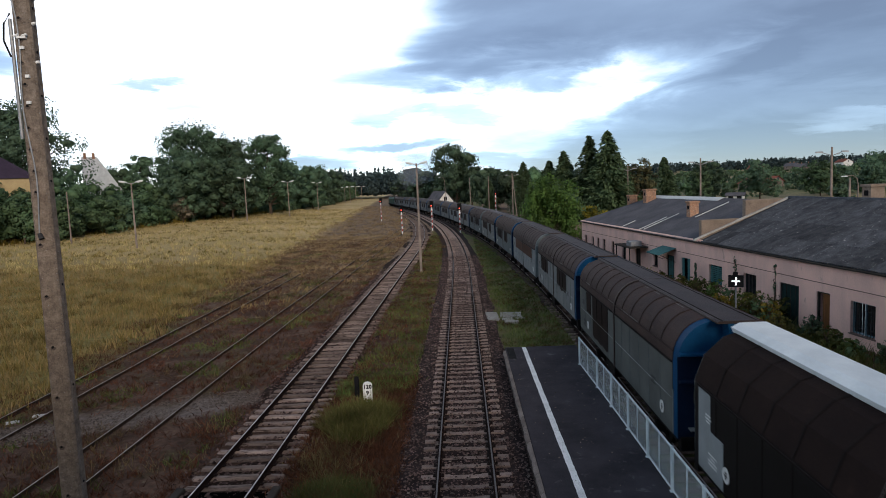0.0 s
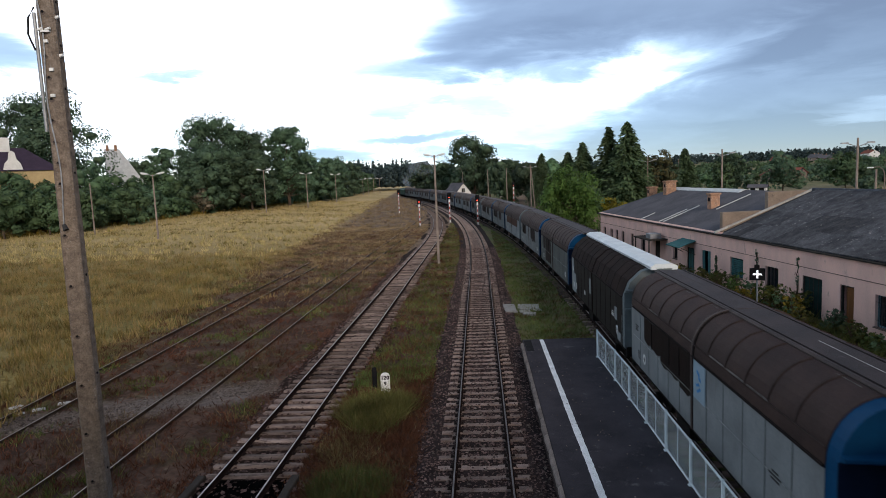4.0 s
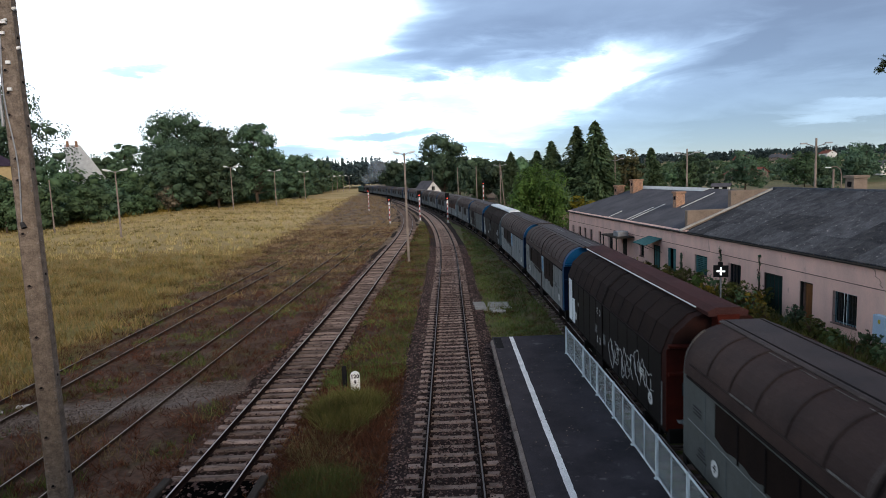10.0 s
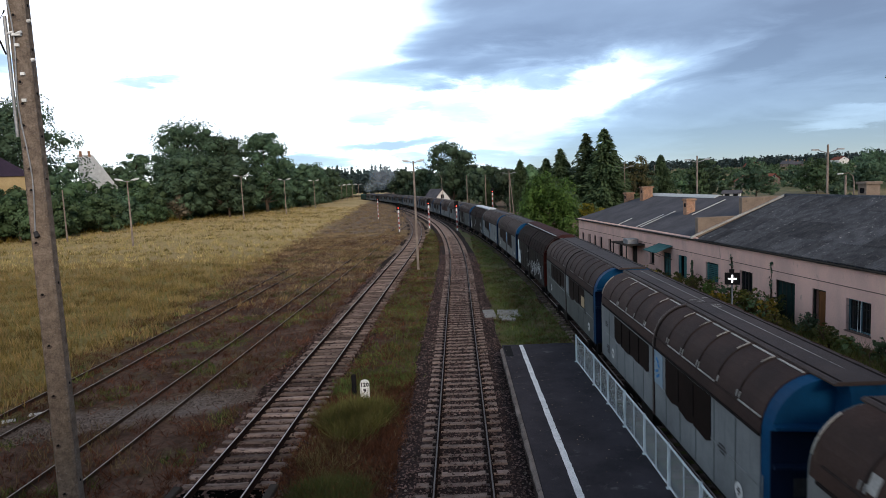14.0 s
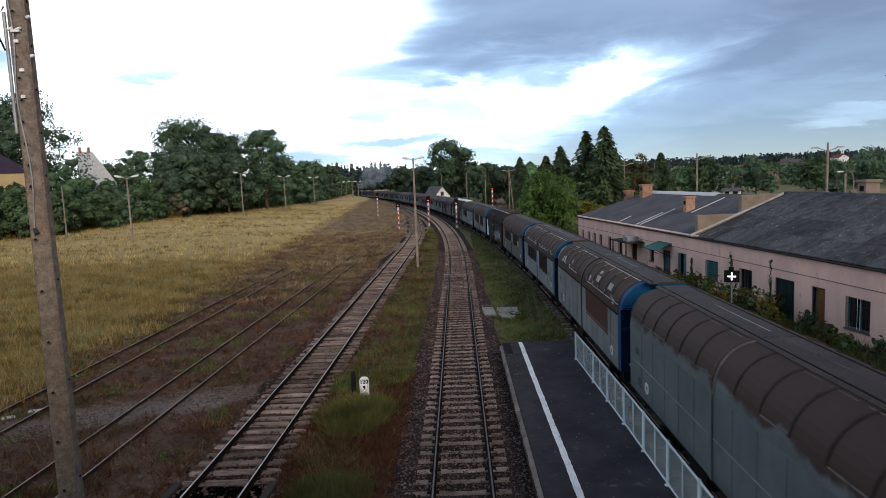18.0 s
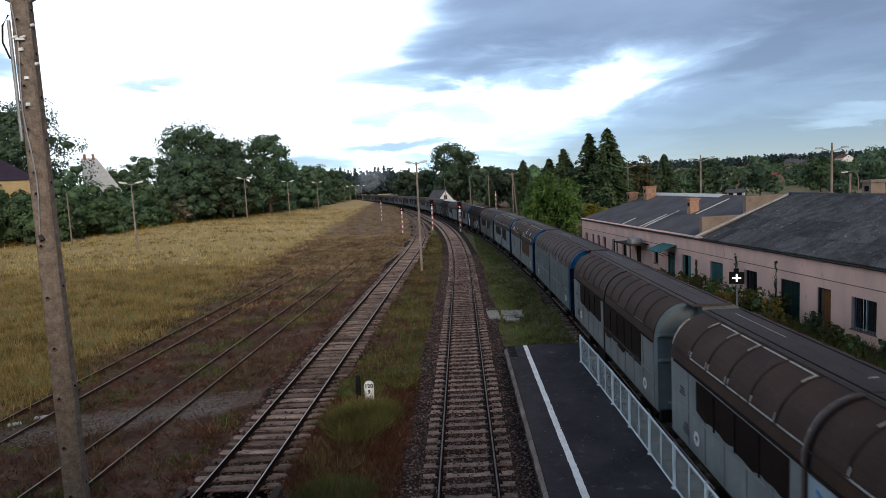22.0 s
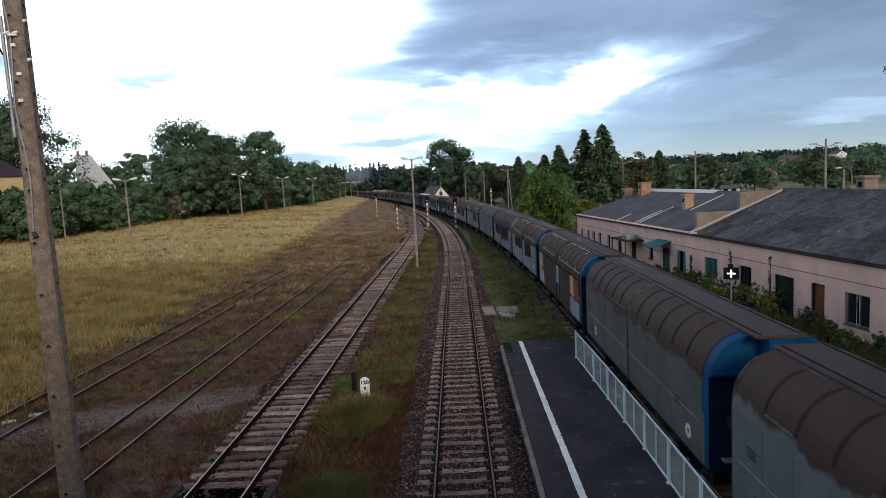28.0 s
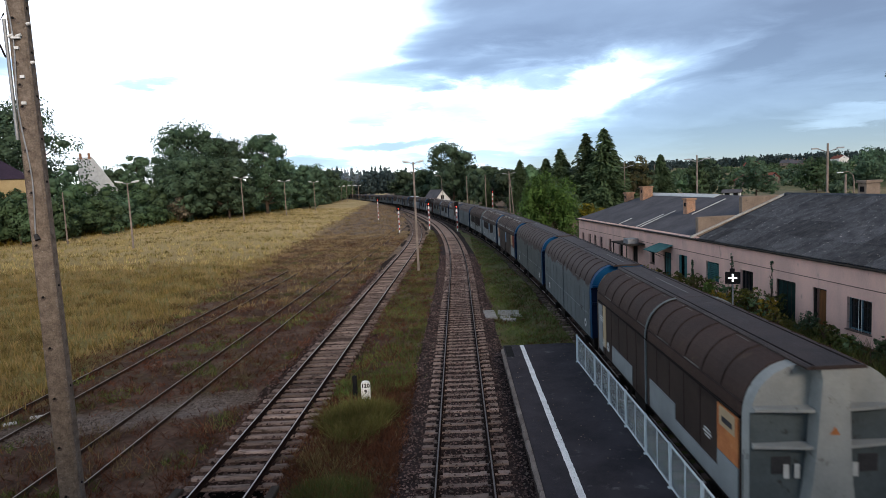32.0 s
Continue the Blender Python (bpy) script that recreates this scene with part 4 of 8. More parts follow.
def mirror(mb):
    b = MB()
    b.v = [(-x, y, z) for x, y, z in mb.v]
    b.f = [f[::-1] for f in mb.f]
    return b


WM = {}


def wagon_meshes():
    for fc in (False, True):
        key = "f" if fc else "r"
        for nm, y1 in (("", 6.10), ("_front", 6.36)):
            half = band(fc, 0.0, 0.03, y1, 0.04)
            WM[key + "roof" + nm] = half.mesh("roof_sheet", False)
            WM[key + "roof_r" + nm] = mirror(half).mesh("roof_sheet", False)
        rib = band(fc, 0.014, -0.026, 0.026, 0.03) if fc else strip_of(6, 41, -0.026, 0.026, 0.016)
        WM[key + "rib"] = rib.mesh("roof_rib")
        WM[key + "rib_r"] = mirror(rib).mesh("roof_rib")
        post = band(fc, 0.040, -0.050, 0.050, 0.05)
        post.slab(-WX - 0.04, -WX, -0.05, 0.05, WZ0, WZ1, 0.01)
        WM[key + "arch"] = post.mesh("middle_arch")
        WM[key + "arch_r"] = mirror(post).mesh("middle_arch")
        for nm, y0, y1, hi in (("arch_gap", -0.115, -0.052, 0.022), ("arch_edge", 0.052, 0.072, 0.034)):
            WM[key + nm] = band(fc, hi, y0, y1, 0.03).mesh(nm)
        for sgn, nm in ((1, "portal_front"), (-1, "portal_rear")):
            b = MB()
            o = [(-WX + 0.02, WZ0)] + [(x + 0.015, z - 0.02) for x, z in roof_curve(fc)]
            o = o + [(-x, z) for x, z in o[::-1]]
            b.loft([[(x, sgn * y, z) for x, z in o] for y in ((6.30, 6.42) if sgn > 0 else (BODY, 6.08))])
            WM[key + nm] = b.mesh("end_wall")
    for nm, y1 in (("", 6.10), ("_front", 6.36)):
        sp = MB().box(-WX, -WX + 0.05, 0.03, y1, WZ0, WZ1)
        WM["side" + nm] = sp.mesh("side_wall")
        WM["side_r" + nm] = mirror(sp).mesh("side_wall")
    WM["seam"] = MB().slab(-WX - 0.010, -WX + 0.01, -0.016, 0.016, WZ0 + 0.02, WZ1 - 0.02, 0.006).mesh("wall_rib")
    WM["seam_r"] = MB().slab(WX - 0.01, WX + 0.010, -0.016, 0.016, WZ0 + 0.02, WZ1 - 0.02, 0.006).mesh("wall_rib")
    WM["guide"] = MB().slab(-WX - 0.016, -WX, 0.1, 6.05, 2.03, 2.05, 0.004).mesh("guide_rail")
    WM["moulding"] = MB().slab(-WX - 0.002, -WX + 0.05, 0.04, 6.06, 3.285, 3.316, 0.008).mesh("hood_moulding")
    WM["gutter"] = MB().slab(-WX - 0.04, -WX - 0.002, 0.02, 6.12, WZ1 - 0.03, WZ1 + 0.02, 0.01).mesh("eave_rail")
    # ridge strip: flat cap with a dark groove each side
    b = MB()
    for y0, y1 in ((-6.84, -0.02), (0.02, 6.5)):
        b.loft([[(-0.53, y, 4.115), (-0.53, y, 4.150), (-0.48, y, 4.182), (0.48, y, 4.182), (0.53, y, 4.150), (0.53, y, 4.115)][::-1] for y in (y0, y1)])
    WM["ridge"] = b.mesh("ridge_strip")
    b = MB()
    b.loft([[(-0.46, y, 4.08), (-0.50, y, 4.20), (-0.3, y, 4.30), (0.3, y, 4.30), (0.50, y, 4.20), (0.46, y, 4.08)][::-1] for y in (-6.78, 6.5)])
    WM["cap"] = b.mesh("roof_cap")
    WM["seam_ridge"] = MB().slab(0.05, 0.068, -1.5, 1.5, 4.17, 4.1875, 0.002).mesh("ridge_seam")
    WM["tick"] = MB().slab(-0.10, 0.10, -0.018, 0.018, 4.17, 4.188, 0.002).mesh("chalk_mark")
    WM["groove"] = MB().slab(-0.43, -0.375, -6.8, 6.45, 4.15, 4.187, 0.004).mesh("roof_groove")
    WM["groove_r"] = MB().slab(0.375, 0.43, -6.8, 6.45, 4.15, 4.187, 0.004).mesh("roof_groove")
    # running gear
    b = MB()
    for s in (-1, 1):
        b.box(s * 1.16 - 0.05, s * 1.16 + 0.05, -6.4, 6.4, 0.86, 1.14)
        b.box(s * 1.30 - 0.05, s * 1.30 + 0.05, -6.35, 6.35, 1.0, 1.1)
    for y in (-6.45, 6.45):
        b.box(-1.32, 1.32, y - 0.12, y + 0.12, 0.82, 1.16)
    for y in (-2.2, 2.2, 0):
        b.box(-1.15, 1.15, y - 0.06, y + 0.06, 0.85, 1.05)
    b.tube([(-0.7, -1.6, 0.72), (-0.7, -0.4, 0.72)], 0.2, 10)
    b.box(-1.25, -0.9, 0.6, 1.7, 0.5, 0.85)
    WM["frame"] = b.mesh("underframe")
    b = MB().tube([(0, 0, 0), (0, 0.42, 0)], 0.09, 10).tube([(0, 0.42, 0), (0, 0.5, 0)], [0.225, 0.21], 14)
    WM["buffer"] = b.mesh("buffer")
    b = MB().tube([(0, 0, 0), (0, 0.25, -0.05), (0, 0.55, -0.12)], 0.04, 6)
    b.box(-0.06, 0.06, 0.1, 0.3, -0.12, 0.06)
    WM["coupling"] = b.mesh("screw_coupling")
    w = MB()
    for s in (-1, 1):
        w.tube([(s * 0.69, 0, 0), (s * 0.715, 0, 0)], [0.49, 0.49], 20)
        w.tube([(s * 0.715, 0, 0), (s * 0.82, 0, 0)], [0.462, 0.455], 20)
        for k in range(4):
            a = k * math.pi / 2
            w.box(s * 0.83 - 0.008, s * 0.83 + 0.008, -0.05, 0.05, 0.14, 0.34, Euler((a, 0, 0)).to_matrix().to_4x4())
    w.tube([(-1.0, 0, 0), (1.0, 0, 0)], 0.085, 10)
    WM["wheelset"] = w.mesh("wheelset")
    WM["spring"] = MB().loft([[(x, -0.64, 0.80), (x, -0.5, 0.70), (x, -0.15, 0.655), (x, 0.15, 0.655), (x, 0.5, 0.70), (x, 0.64, 0.80), (x, 0.56, 0.80), (x, 0.2, 0.765), (x, -0.2, 0.765), (x, -0.56, 0.80)] for x in (0.05, -0.05)]).mesh("leaf_spring")
    WM["axle_box"] = MB().loft([[(-0.16, y * 0.85, z), (-0.06, y, z), (0.10, y, z), (0.10, -y, z), (-0.06, -y, z), (-0.16, -y * 0.85, z)] for y, z in ((0.09, 0.32), (0.14, 0.38), (0.14, 0.58), (0.08, 0.65))]).mesh("axle_box")
    WM["guard"] = MB().loft([[(x, -0.34, 0.92), (x, -0.17, 0.24), (x, 0.17, 0.24), (x, 0.34, 0.92)] for x in (0.13, 0.09)]).mesh("axle_guard")
    b = MB().tube([(-0.005, 0, 0), (0.005, 0, 0)], 0.17, 20)
    WM["disc"] = b.mesh("round_mark")
    b = MB().box(-0.006, 0.004, -0.08, 0.08, -0.02, 0.02)
    b.box(-0.006, 0.004, -0.03, 0.03, -0.08, -0.04).box(-0.006, 0.004, -0.06, 0.02, 0.04, 0.08)
    WM["glyph"] = b.mesh("dark_sign")
    b = MB().slab(-0.012, 0.012, -0.012, 0.012, 1.2, 2.35, 0.004)
    WM["grab"] = b.mesh("grab_rail")


wagon_meshes()


def make_wagon(spec, idx, near):
    """A two-axle sliding-hood wagon; local y points along the way it goes."""
    fc = spec.get("facet", False)
    key = "f" if fc else "r"
    roof, side, end = M[spec["roof"]], M[spec["side"]], M[spec["end"]]
    w = root("goods_wagon", pose(0, 0, 0), spec["label"], "railway wagon", "wagons of the goods train")
    put("underframe", WM["frame"], M["under"], w)
    ax = []
    for y in (-4.0, 4.0):
        ax.append(put("wheelset", WM["wheelset"], M["under"], w, pose(0, y, 0.46)))
        if near:
            for s in (-1, 1):
                for nm, ms in (("leaf_spring", "spring"), ("axle_box", "axle_box"), ("axle_guard", "guard")):
                    put(nm, WM[ms], M["under"], w, pose(s * 1.02, y, 0, 0, 0, 0 if s < 0 else 180))
    for s in (-1, 1):
        for x in (-0.875, 0.875):
            put("buffer", WM["buffer"], M["under"], w, pose(x, s * 6.5, 1.04, 0, 0, 0 if s > 0 else 180))
    put("screw_coupling", WM["coupling"], M["under"], w, pose(0, -6.5, 1.0, 0, 0, 180))
    for nm in ("portal_front", "portal_rear"):
        e = put("end_wall", WM[key + nm], M[spec.get("portal", spec["end"])] if nm == "portal_rear" else M["end_grey"], w)
        if nm == "portal_rear":
            rear_wall(e, spec, fc)
    halves = []
    erng = random.Random(idx * 5 + 400)
    for hf in (0, 1):
        o = pose(0, -6.13 * hf, 0)
        for sd in ("", "_r"):
            wall = put("side_wall", WM["side" + sd + ("" if hf else "_front")], side, w, o)
            rf = put("roof_sheet", WM[key + "roof" + sd + ("" if hf else "_front")], roof, w, o)
            if sd == "":
                halves.append((wall, rf))
            if near:
                for k in range(1, 6):
                    put("roof_rib", WM[key + "rib" + sd], M["rib" if fc else "rib_soft"], rf, pose(0, 1.03 * k, 0))
                    if sd == "" and not fc:
                        pale_edges(rf, 1.03 * k, erng, spec.get("edge", False))
                    if sd == "":
                        put("wall_rib", WM["seam"], M[spec.get("seam", "seam")], wall, pose(0, 1.03 * k, 0))
        if near:
            if spec.get("guide", True):
                put("guide_rail", WM["guide"], M["rail_pale"], halves[-1][0])
            if not spec.get("plain"):
                put("eave_rail", WM["gutter"], M["rib"], halves[-1][1])
            if not fc and not spec.get("plain"):
                put("hood_moulding", WM["moulding"], M["rib_soft"], halves[-1][1])
    if near:
        put("arch_gap", WM[key + "arch_gap"], M["edge_faint" if spec.get("plain") else "rib"], w)
        put("arch_edge", WM[key + "arch_edge"], M["rib_light" if spec.get("edge") else "edge_faint"], w)
    for sd in ("", "_r"):
        put("middle_arch", WM[key + "arch" + sd], M[spec.get("arch", "ridge_brown")], w)
    if fc:
        put("roof_cap", WM["cap"], M[spec["strip"]], w)
    else:
        put("ridge_strip", WM["ridge"], M[spec.get("strip", "ridge_brown")], w)
    if near and not fc:
        put("pale_edge", WM["edge_front"], M["rib_light" if spec.get("edge") else "edge_faint"], w)
        put("roof_groove", WM["groove"], M["rib"], w)
        put("roof_groove", WM["groove_r"], M["rib"], w)
        for y in (-4.6, -1.7, 1.9, 4.7):
            if erng.random() < 0.62:
                put("ridge_seam", WM["seam_ridge"], M[erng.choice(("edge_faint", "rib_light"))], w, pose(0, y + erng.uniform(-0.3, 0.3), 0))
        if spec.get("edge"):
            for y in (0.45, 0.7, -0.35, -0.55, 0.25):
                put("chalk_mark", WM["tick"], M["rib_light"], w, pose(erng.uniform(-0.2, 0.3), y, 0, 0, 0, erng.uniform(-30, 30)))
    if near:
        if spec.get("strip") == "ridge_red":
            part("white_trim", MB().slab(-0.528, -0.505, -6.1, 6.4, 4.165, 4.197, 0.004), M["ridge_white"], w)
        put("grab_rail", WM["grab"], M["rail_pale"], w, pose(-WX - 0.05, -6.3, 0))
        for y in (4.6, -5.3):
            if spec.get("discs", True):
                d = put("round_mark", WM["disc"], M["mark_white"], w, pose(-WX - 0.02, y, 1.55))
                put("dark_sign", WM["glyph"], M["mark_dark"], d, pose(-0.004, 0, 0))
        letter_bars(w, random.Random(idx + 77), spec)
    for pn, (f0, f1, z0, z1, mat) in enumerate(spec.get("patches", ())):
        proud = 0.012 + 0.0035 * pn
        y1, y0 = 6.1 - 12.2 * f0, 6.1 - 12.2 * f1
        if near and (y1 - y0) > 1.2 and mat.startswith("patch_brown"):
            n = max(2, int(round((y1 - y0) / 1.03)))
            for k in range(n):
                yb, ya = y1 - (y1 - y0) * k / n, y1 - (y1 - y0) * (k + 1) / n
                lo2 = max(1.3, z0 + erng.choice((-0.10, -0.05, 0.0, 0.0, 0.04)))
                bm2 = MB()
                cut = [lo2 + 0.03 * math.sin(j * 2.2 + k) + (0.05 if j in (0, 4) else 0) for j in range(5)]
                bm2.loft([[(-WX - proud, ya + (yb - ya) * j / 4, cut[j]), (-WX - proud, ya + (yb - ya) * j / 4, z1), (-WX + 0.01, ya + (yb - ya) * j / 4, z1), (-WX + 0.01, ya + (yb - ya) * j / 4, cut[j])] for j in range(5)])
                p = part("repaired_panel", bm2, M[mat], w)
                if k:
                    put("panel_rib", WM["pseam"], M["rib"], p, pose(0, yb, z1 - 0.42))
        else:
            p = part("repaired_panel", MB().slab(-WX - proud, -WX + 0.01, y0, y1, z0, z1, 0.003), M[mat], w)
            if mat == "patch_blue" and near:
                for dy, dz, ln in ((0.05, 0.22, 0.20), (-0.06, 0.10, 0.14), (0.08, -0.08, 0.22), (0.0, -0.2, 0.26)):
                    q = Euler((0.5 * math.sin(9 * dz), 0, 0)).to_matrix().to_4x4()
                    part("sprayed_sign", MB().box(-0.008, 0.004, -ln / 2, ln / 2, -0.035, 0.035), M["sign_blue"], p, m=pose(-WX - proud - 0.004, (y0 + y1) / 2 + dy, (z0 + z1) / 2 + dz) @ q)
    for f0, z0, mat, hgt, wid in spec.get("roof_marks", ()):
        y = 6.1 - 12.2 * f0
        c = roof_curve(fc, 0.006)
        i = min(len(c) - 2, max(0, int(z0 * (len(c) - 1))))
        (xa, za), (xb, zb) = c[i], c[i + 1]
        dx, dz = (xb - xa) * hgt, (zb - za) * hgt
        part("roof_patch", MB().add([(xa, y, za), (xa, y + wid, za), (xa + dx, y + wid, za + dz), (xa + dx, y, za + dz), (xa + 0.01, y, za - 0.01), (xa + 0.01, y + wid, za - 0.01), (xa + dx + 0.01, y + wid, za + dz - 0.01), (xa + dx + 0.01, y, za + dz - 0.01)], [(0, 1, 2, 3), (7, 6, 5, 4), (0, 4, 5, 1), (2, 6, 7, 3), (1, 5, 6, 2), (0, 3, 7, 4)]), M[mat], w)
    if spec.get("graffiti"):
        scribbles(w)
    return w, ax


WM["pseam"] = MB().slab(-WX - 0.034, -WX - 0.004, -0.018, 0.018, -0.4, 0.4, 0.004).mesh("panel_rib")


WM["edge_front"] = strip_of(7, 27, 6.325, 6.35).mesh("pale_edge")
WM["edge_va"] = strip_of(7, 11, 0.045, 0.065).mesh("pale_edge")
WM["edge_vb"] = strip_of(7, 11, -0.072, -0.052).mesh("pale_edge")
WM["edge_ta"] = strip_of(27, 35, 0.045, 0.059).mesh("pale_edge")
WM["edge_h"] = MB().slab(-WX + 0.006, -WX + 0.034, -0.97, -0.06, 3.318, 3.344, 0.004).mesh("pale_edge")
WM["edge_r"] = MB().slab(-0.625, -0.590, -0.97, -0.06, 4.085, 4.128, 0.004).mesh("pale_edge")
WM["edge_q"] = MB().slab(-0.612, -0.585, -0.60, 0.10, 4.085, 4.116, 0.004).mesh("pale_edge")


def pale_edges(rf, y, rng, worn):
    """Bare metal along the edges of a roof bay."""
    if worn:
        for nm in ("edge_va", "edge_vb", "edge_ta", "edge_h", "edge_r"):
            if rng.random() < 0.86:
                put("pale_edge", WM[nm], M["rib_light"], rf, pose(0, y, 0))
    else:
        for nm, p in (("edge_h", 0.45), ("edge_q", 0.6)):
            if rng.random() < p:
                put("pale_edge", WM[nm], M["edge_faint"], rf, pose(0, y + rng.uniform(-0.1, 0.1), 0))


def rear_wall(e, spec, fc):
    """Stiffeners and shelf of the end that looks back."""
    mat = M[spec["end"]]
    y = -BODY
    low = M["end_dark"] if spec["end"] == "end_blue" else M["end_low"] if spec.get("tail") else mat
    b = MB().slab(-1.372, 1.372, y - 0.02, y + 0.01, WZ0, 3.22, 0.004)
    part("lower_end_panel", b, low, e)
    for z in (3.28, 2.58):
        for s in (-1, 1):
            x0, x1 = sorted((s * 0.30, s * 1.34))
            part("end_beam", MB().loft([[(x, y, z - 0.05), (x, y - d, z - 0.01), (x, y - d, z + 0.045), (x, y, z + 0.06)] for x, d in ((x0, 0.13 if s < 0 else 0.26), (x1, 0.26 if s < 0 else 0.13))]), mat if z > 3 or spec["end"] != "end_blue" else low, e)
    # the waisted centre pillar stands well proud under the ridge strip
    w = [(4.13, 0.30, 0.36), (3.9, 0.25, 0.36), (3.2, 0.30, 0.35), (2.5, 0.34, 0.33), (1.9, 0.40, 0.31), (1.12, 0.52, 0.28)]
    part("centre_pillar", MB().loft([[(-q, y, z), (-q * 0.92, y - d, z), (q * 0.92, y - d, z), (q, y, z)] for z, q, d in w]), mat, e)
    for s in (-1, 1):
        x0, x1 = sorted((s * 0.62, s * 0.98))
        # dark plate on the panel paints the shade of a recess
        part("recess_shade_plate", MB().slab(x0, x1, y - 0.03, y - 0.018, 2.02, 2.36, 0.003), M["mark_dark"], e)
        part("foot_step", MB().slab(s * 0.95 - 0.16, s * 0.95 + 0.16, y - 0.2, y - 0.02, 1.36, 1.40, 0.006), M["rail_pale"], e)
    if spec.get("tail"):
        for x in (-1.0, 1.0):
            b = MB().tube([(x, y - 0.02, 1.32), (x, y - 0.16, 1.32)], 0.09, 12)
            part("tail_lamp", b, M["lamp_red"], e, "red tail lamp disc")
        part("warning_sign", MB().add([(-0.09, y - 0.348, 2.88), (0.09, y - 0.348, 2.88), (0, y - 0.348, 3.04), (-0.09, y - 0.33, 2.88), (0.09, y - 0.33, 2.88), (0, y - 0.33, 3.04)], [(0, 1, 2), (5, 4, 3), (0, 3, 4, 1), (1, 4, 5, 2), (2, 5, 3, 0)]), M["patch_orange"], e, "small orange warning triangle")
        for x in (-0.72, -0.52, 0.55):
            part("mark_plate", MB().slab(x - 0.05, x + 0.05, y - 0.07, y - 0.055, 1.95, 2.22, 0.003), M["mark_white"], e)


def letter_bars(w, rng, spec):
    """Stencilled inscriptions, too small to read, as plain bars."""
    mat = M["mark_white" if spec["side"] in ("side_brown", "side_black") else "mark_dark"]
    for y, z, n in ((5.3, 1.62, 4), (5.55, 2.45, 3), (-4.5, 2.1, 3)):
        b = MB()
        for k in range(n):
            l = rng.uniform(0.18, 0.5)
            b.box(-WX - 0.018, -WX - 0.006, y - l / 2, y + l / 2, z - 0.075 * k, z - 0.075 * k + 0.035)
        tagged(part("stencilled_text", b, mat, w), kind="stuff")


def scribbles(w):
    # sprayed white outlines that spell nothing
    rng = random.Random(12)
    y = -1.2
    for k in range(9):
        wd, ht, ph = rng.uniform(0.22, 0.34), rng.uniform(0.30, 0.50), rng.uniform(0, 6.3)
        base = 1.62 + 0.055 * k + 0.12 * math.sin(k * 1.3)
        pts = []
        for j in range(19):
            a = ph + 2 * math.pi * j / 18 * (0.82 if k % 3 else 1.0)
            q = 1 + 0.28 * math.sin(2 * a + k) + 0.18 * math.sin(5 * a + 2 * k)
            pts.append((-WX - 0.016, y + wd * q * math.cos(a), base + ht * q * math.sin(a) * 0.9))
        part("sprayed_stroke", MB().tube(pts, 0.0085, 4), M["mark_white"], w)
        for j in range(rng.randint(1, 3)):
            y0, z0 = y + rng.uniform(-0.2, 0.2), base + rng.uniform(-0.3, 0.1)
            dy = rng.uniform(-0.1, 0.1)
            part("sprayed_stroke", MB().tube([(-WX - 0.016, y0, z0), (-WX - 0.016, y0 + dy, z0 + 0.16), (-WX - 0.016, y0 + dy * 2.2 + 0.05, z0 + 0.3)], 0.0075, 4), M["mark_white"], w)
        y -= rng.uniform(0.42, 0.58)
    # stencilled corner brackets and data blocks
    for z in (2.62, 1.58):
        for yb, s in ((0.78, -1), (0.34, 1)):
            b = MB().box(-WX - 0.018, -WX - 0.006, yb - 0.012, yb + 0.012, z - 0.11, z + 0.11)
            for dz in (-0.1, 0.1):
                y0, y1 = sorted((yb, yb + s * 0.09))
                b.box(-WX - 0.018, -WX - 0.006, y0, y1, z + dz - 0.012, z + dz + 0.012)
            part("stencilled_bracket", b, M["mark_white"], w)
    for yb, z, n in ((0.95, 2.02, 5), (-0.25, 1.95, 6), (4.1, 2.2, 3)):
        b = MB()
        for k in range(n):
            b.box(-WX - 0.018, -WX - 0.006, yb - rng.uniform(0.08, 0.2), yb + rng.uniform(0.08, 0.2), z - 0.06 * k, z - 0.06 * k + 0.026)
        tagged(part("stencilled_text", b, M["rail_pale"], w), kind="stuff")


GREY = dict(roof="hood_brown", side="side_grey", end="end_blue", label="grey sliding-hood goods wagon, rusty brown arched roof, blue ends")
UP = (2.12, 2.95)


def sp(**k):
    d = dict(GREY)
    d.update(k)
    return d


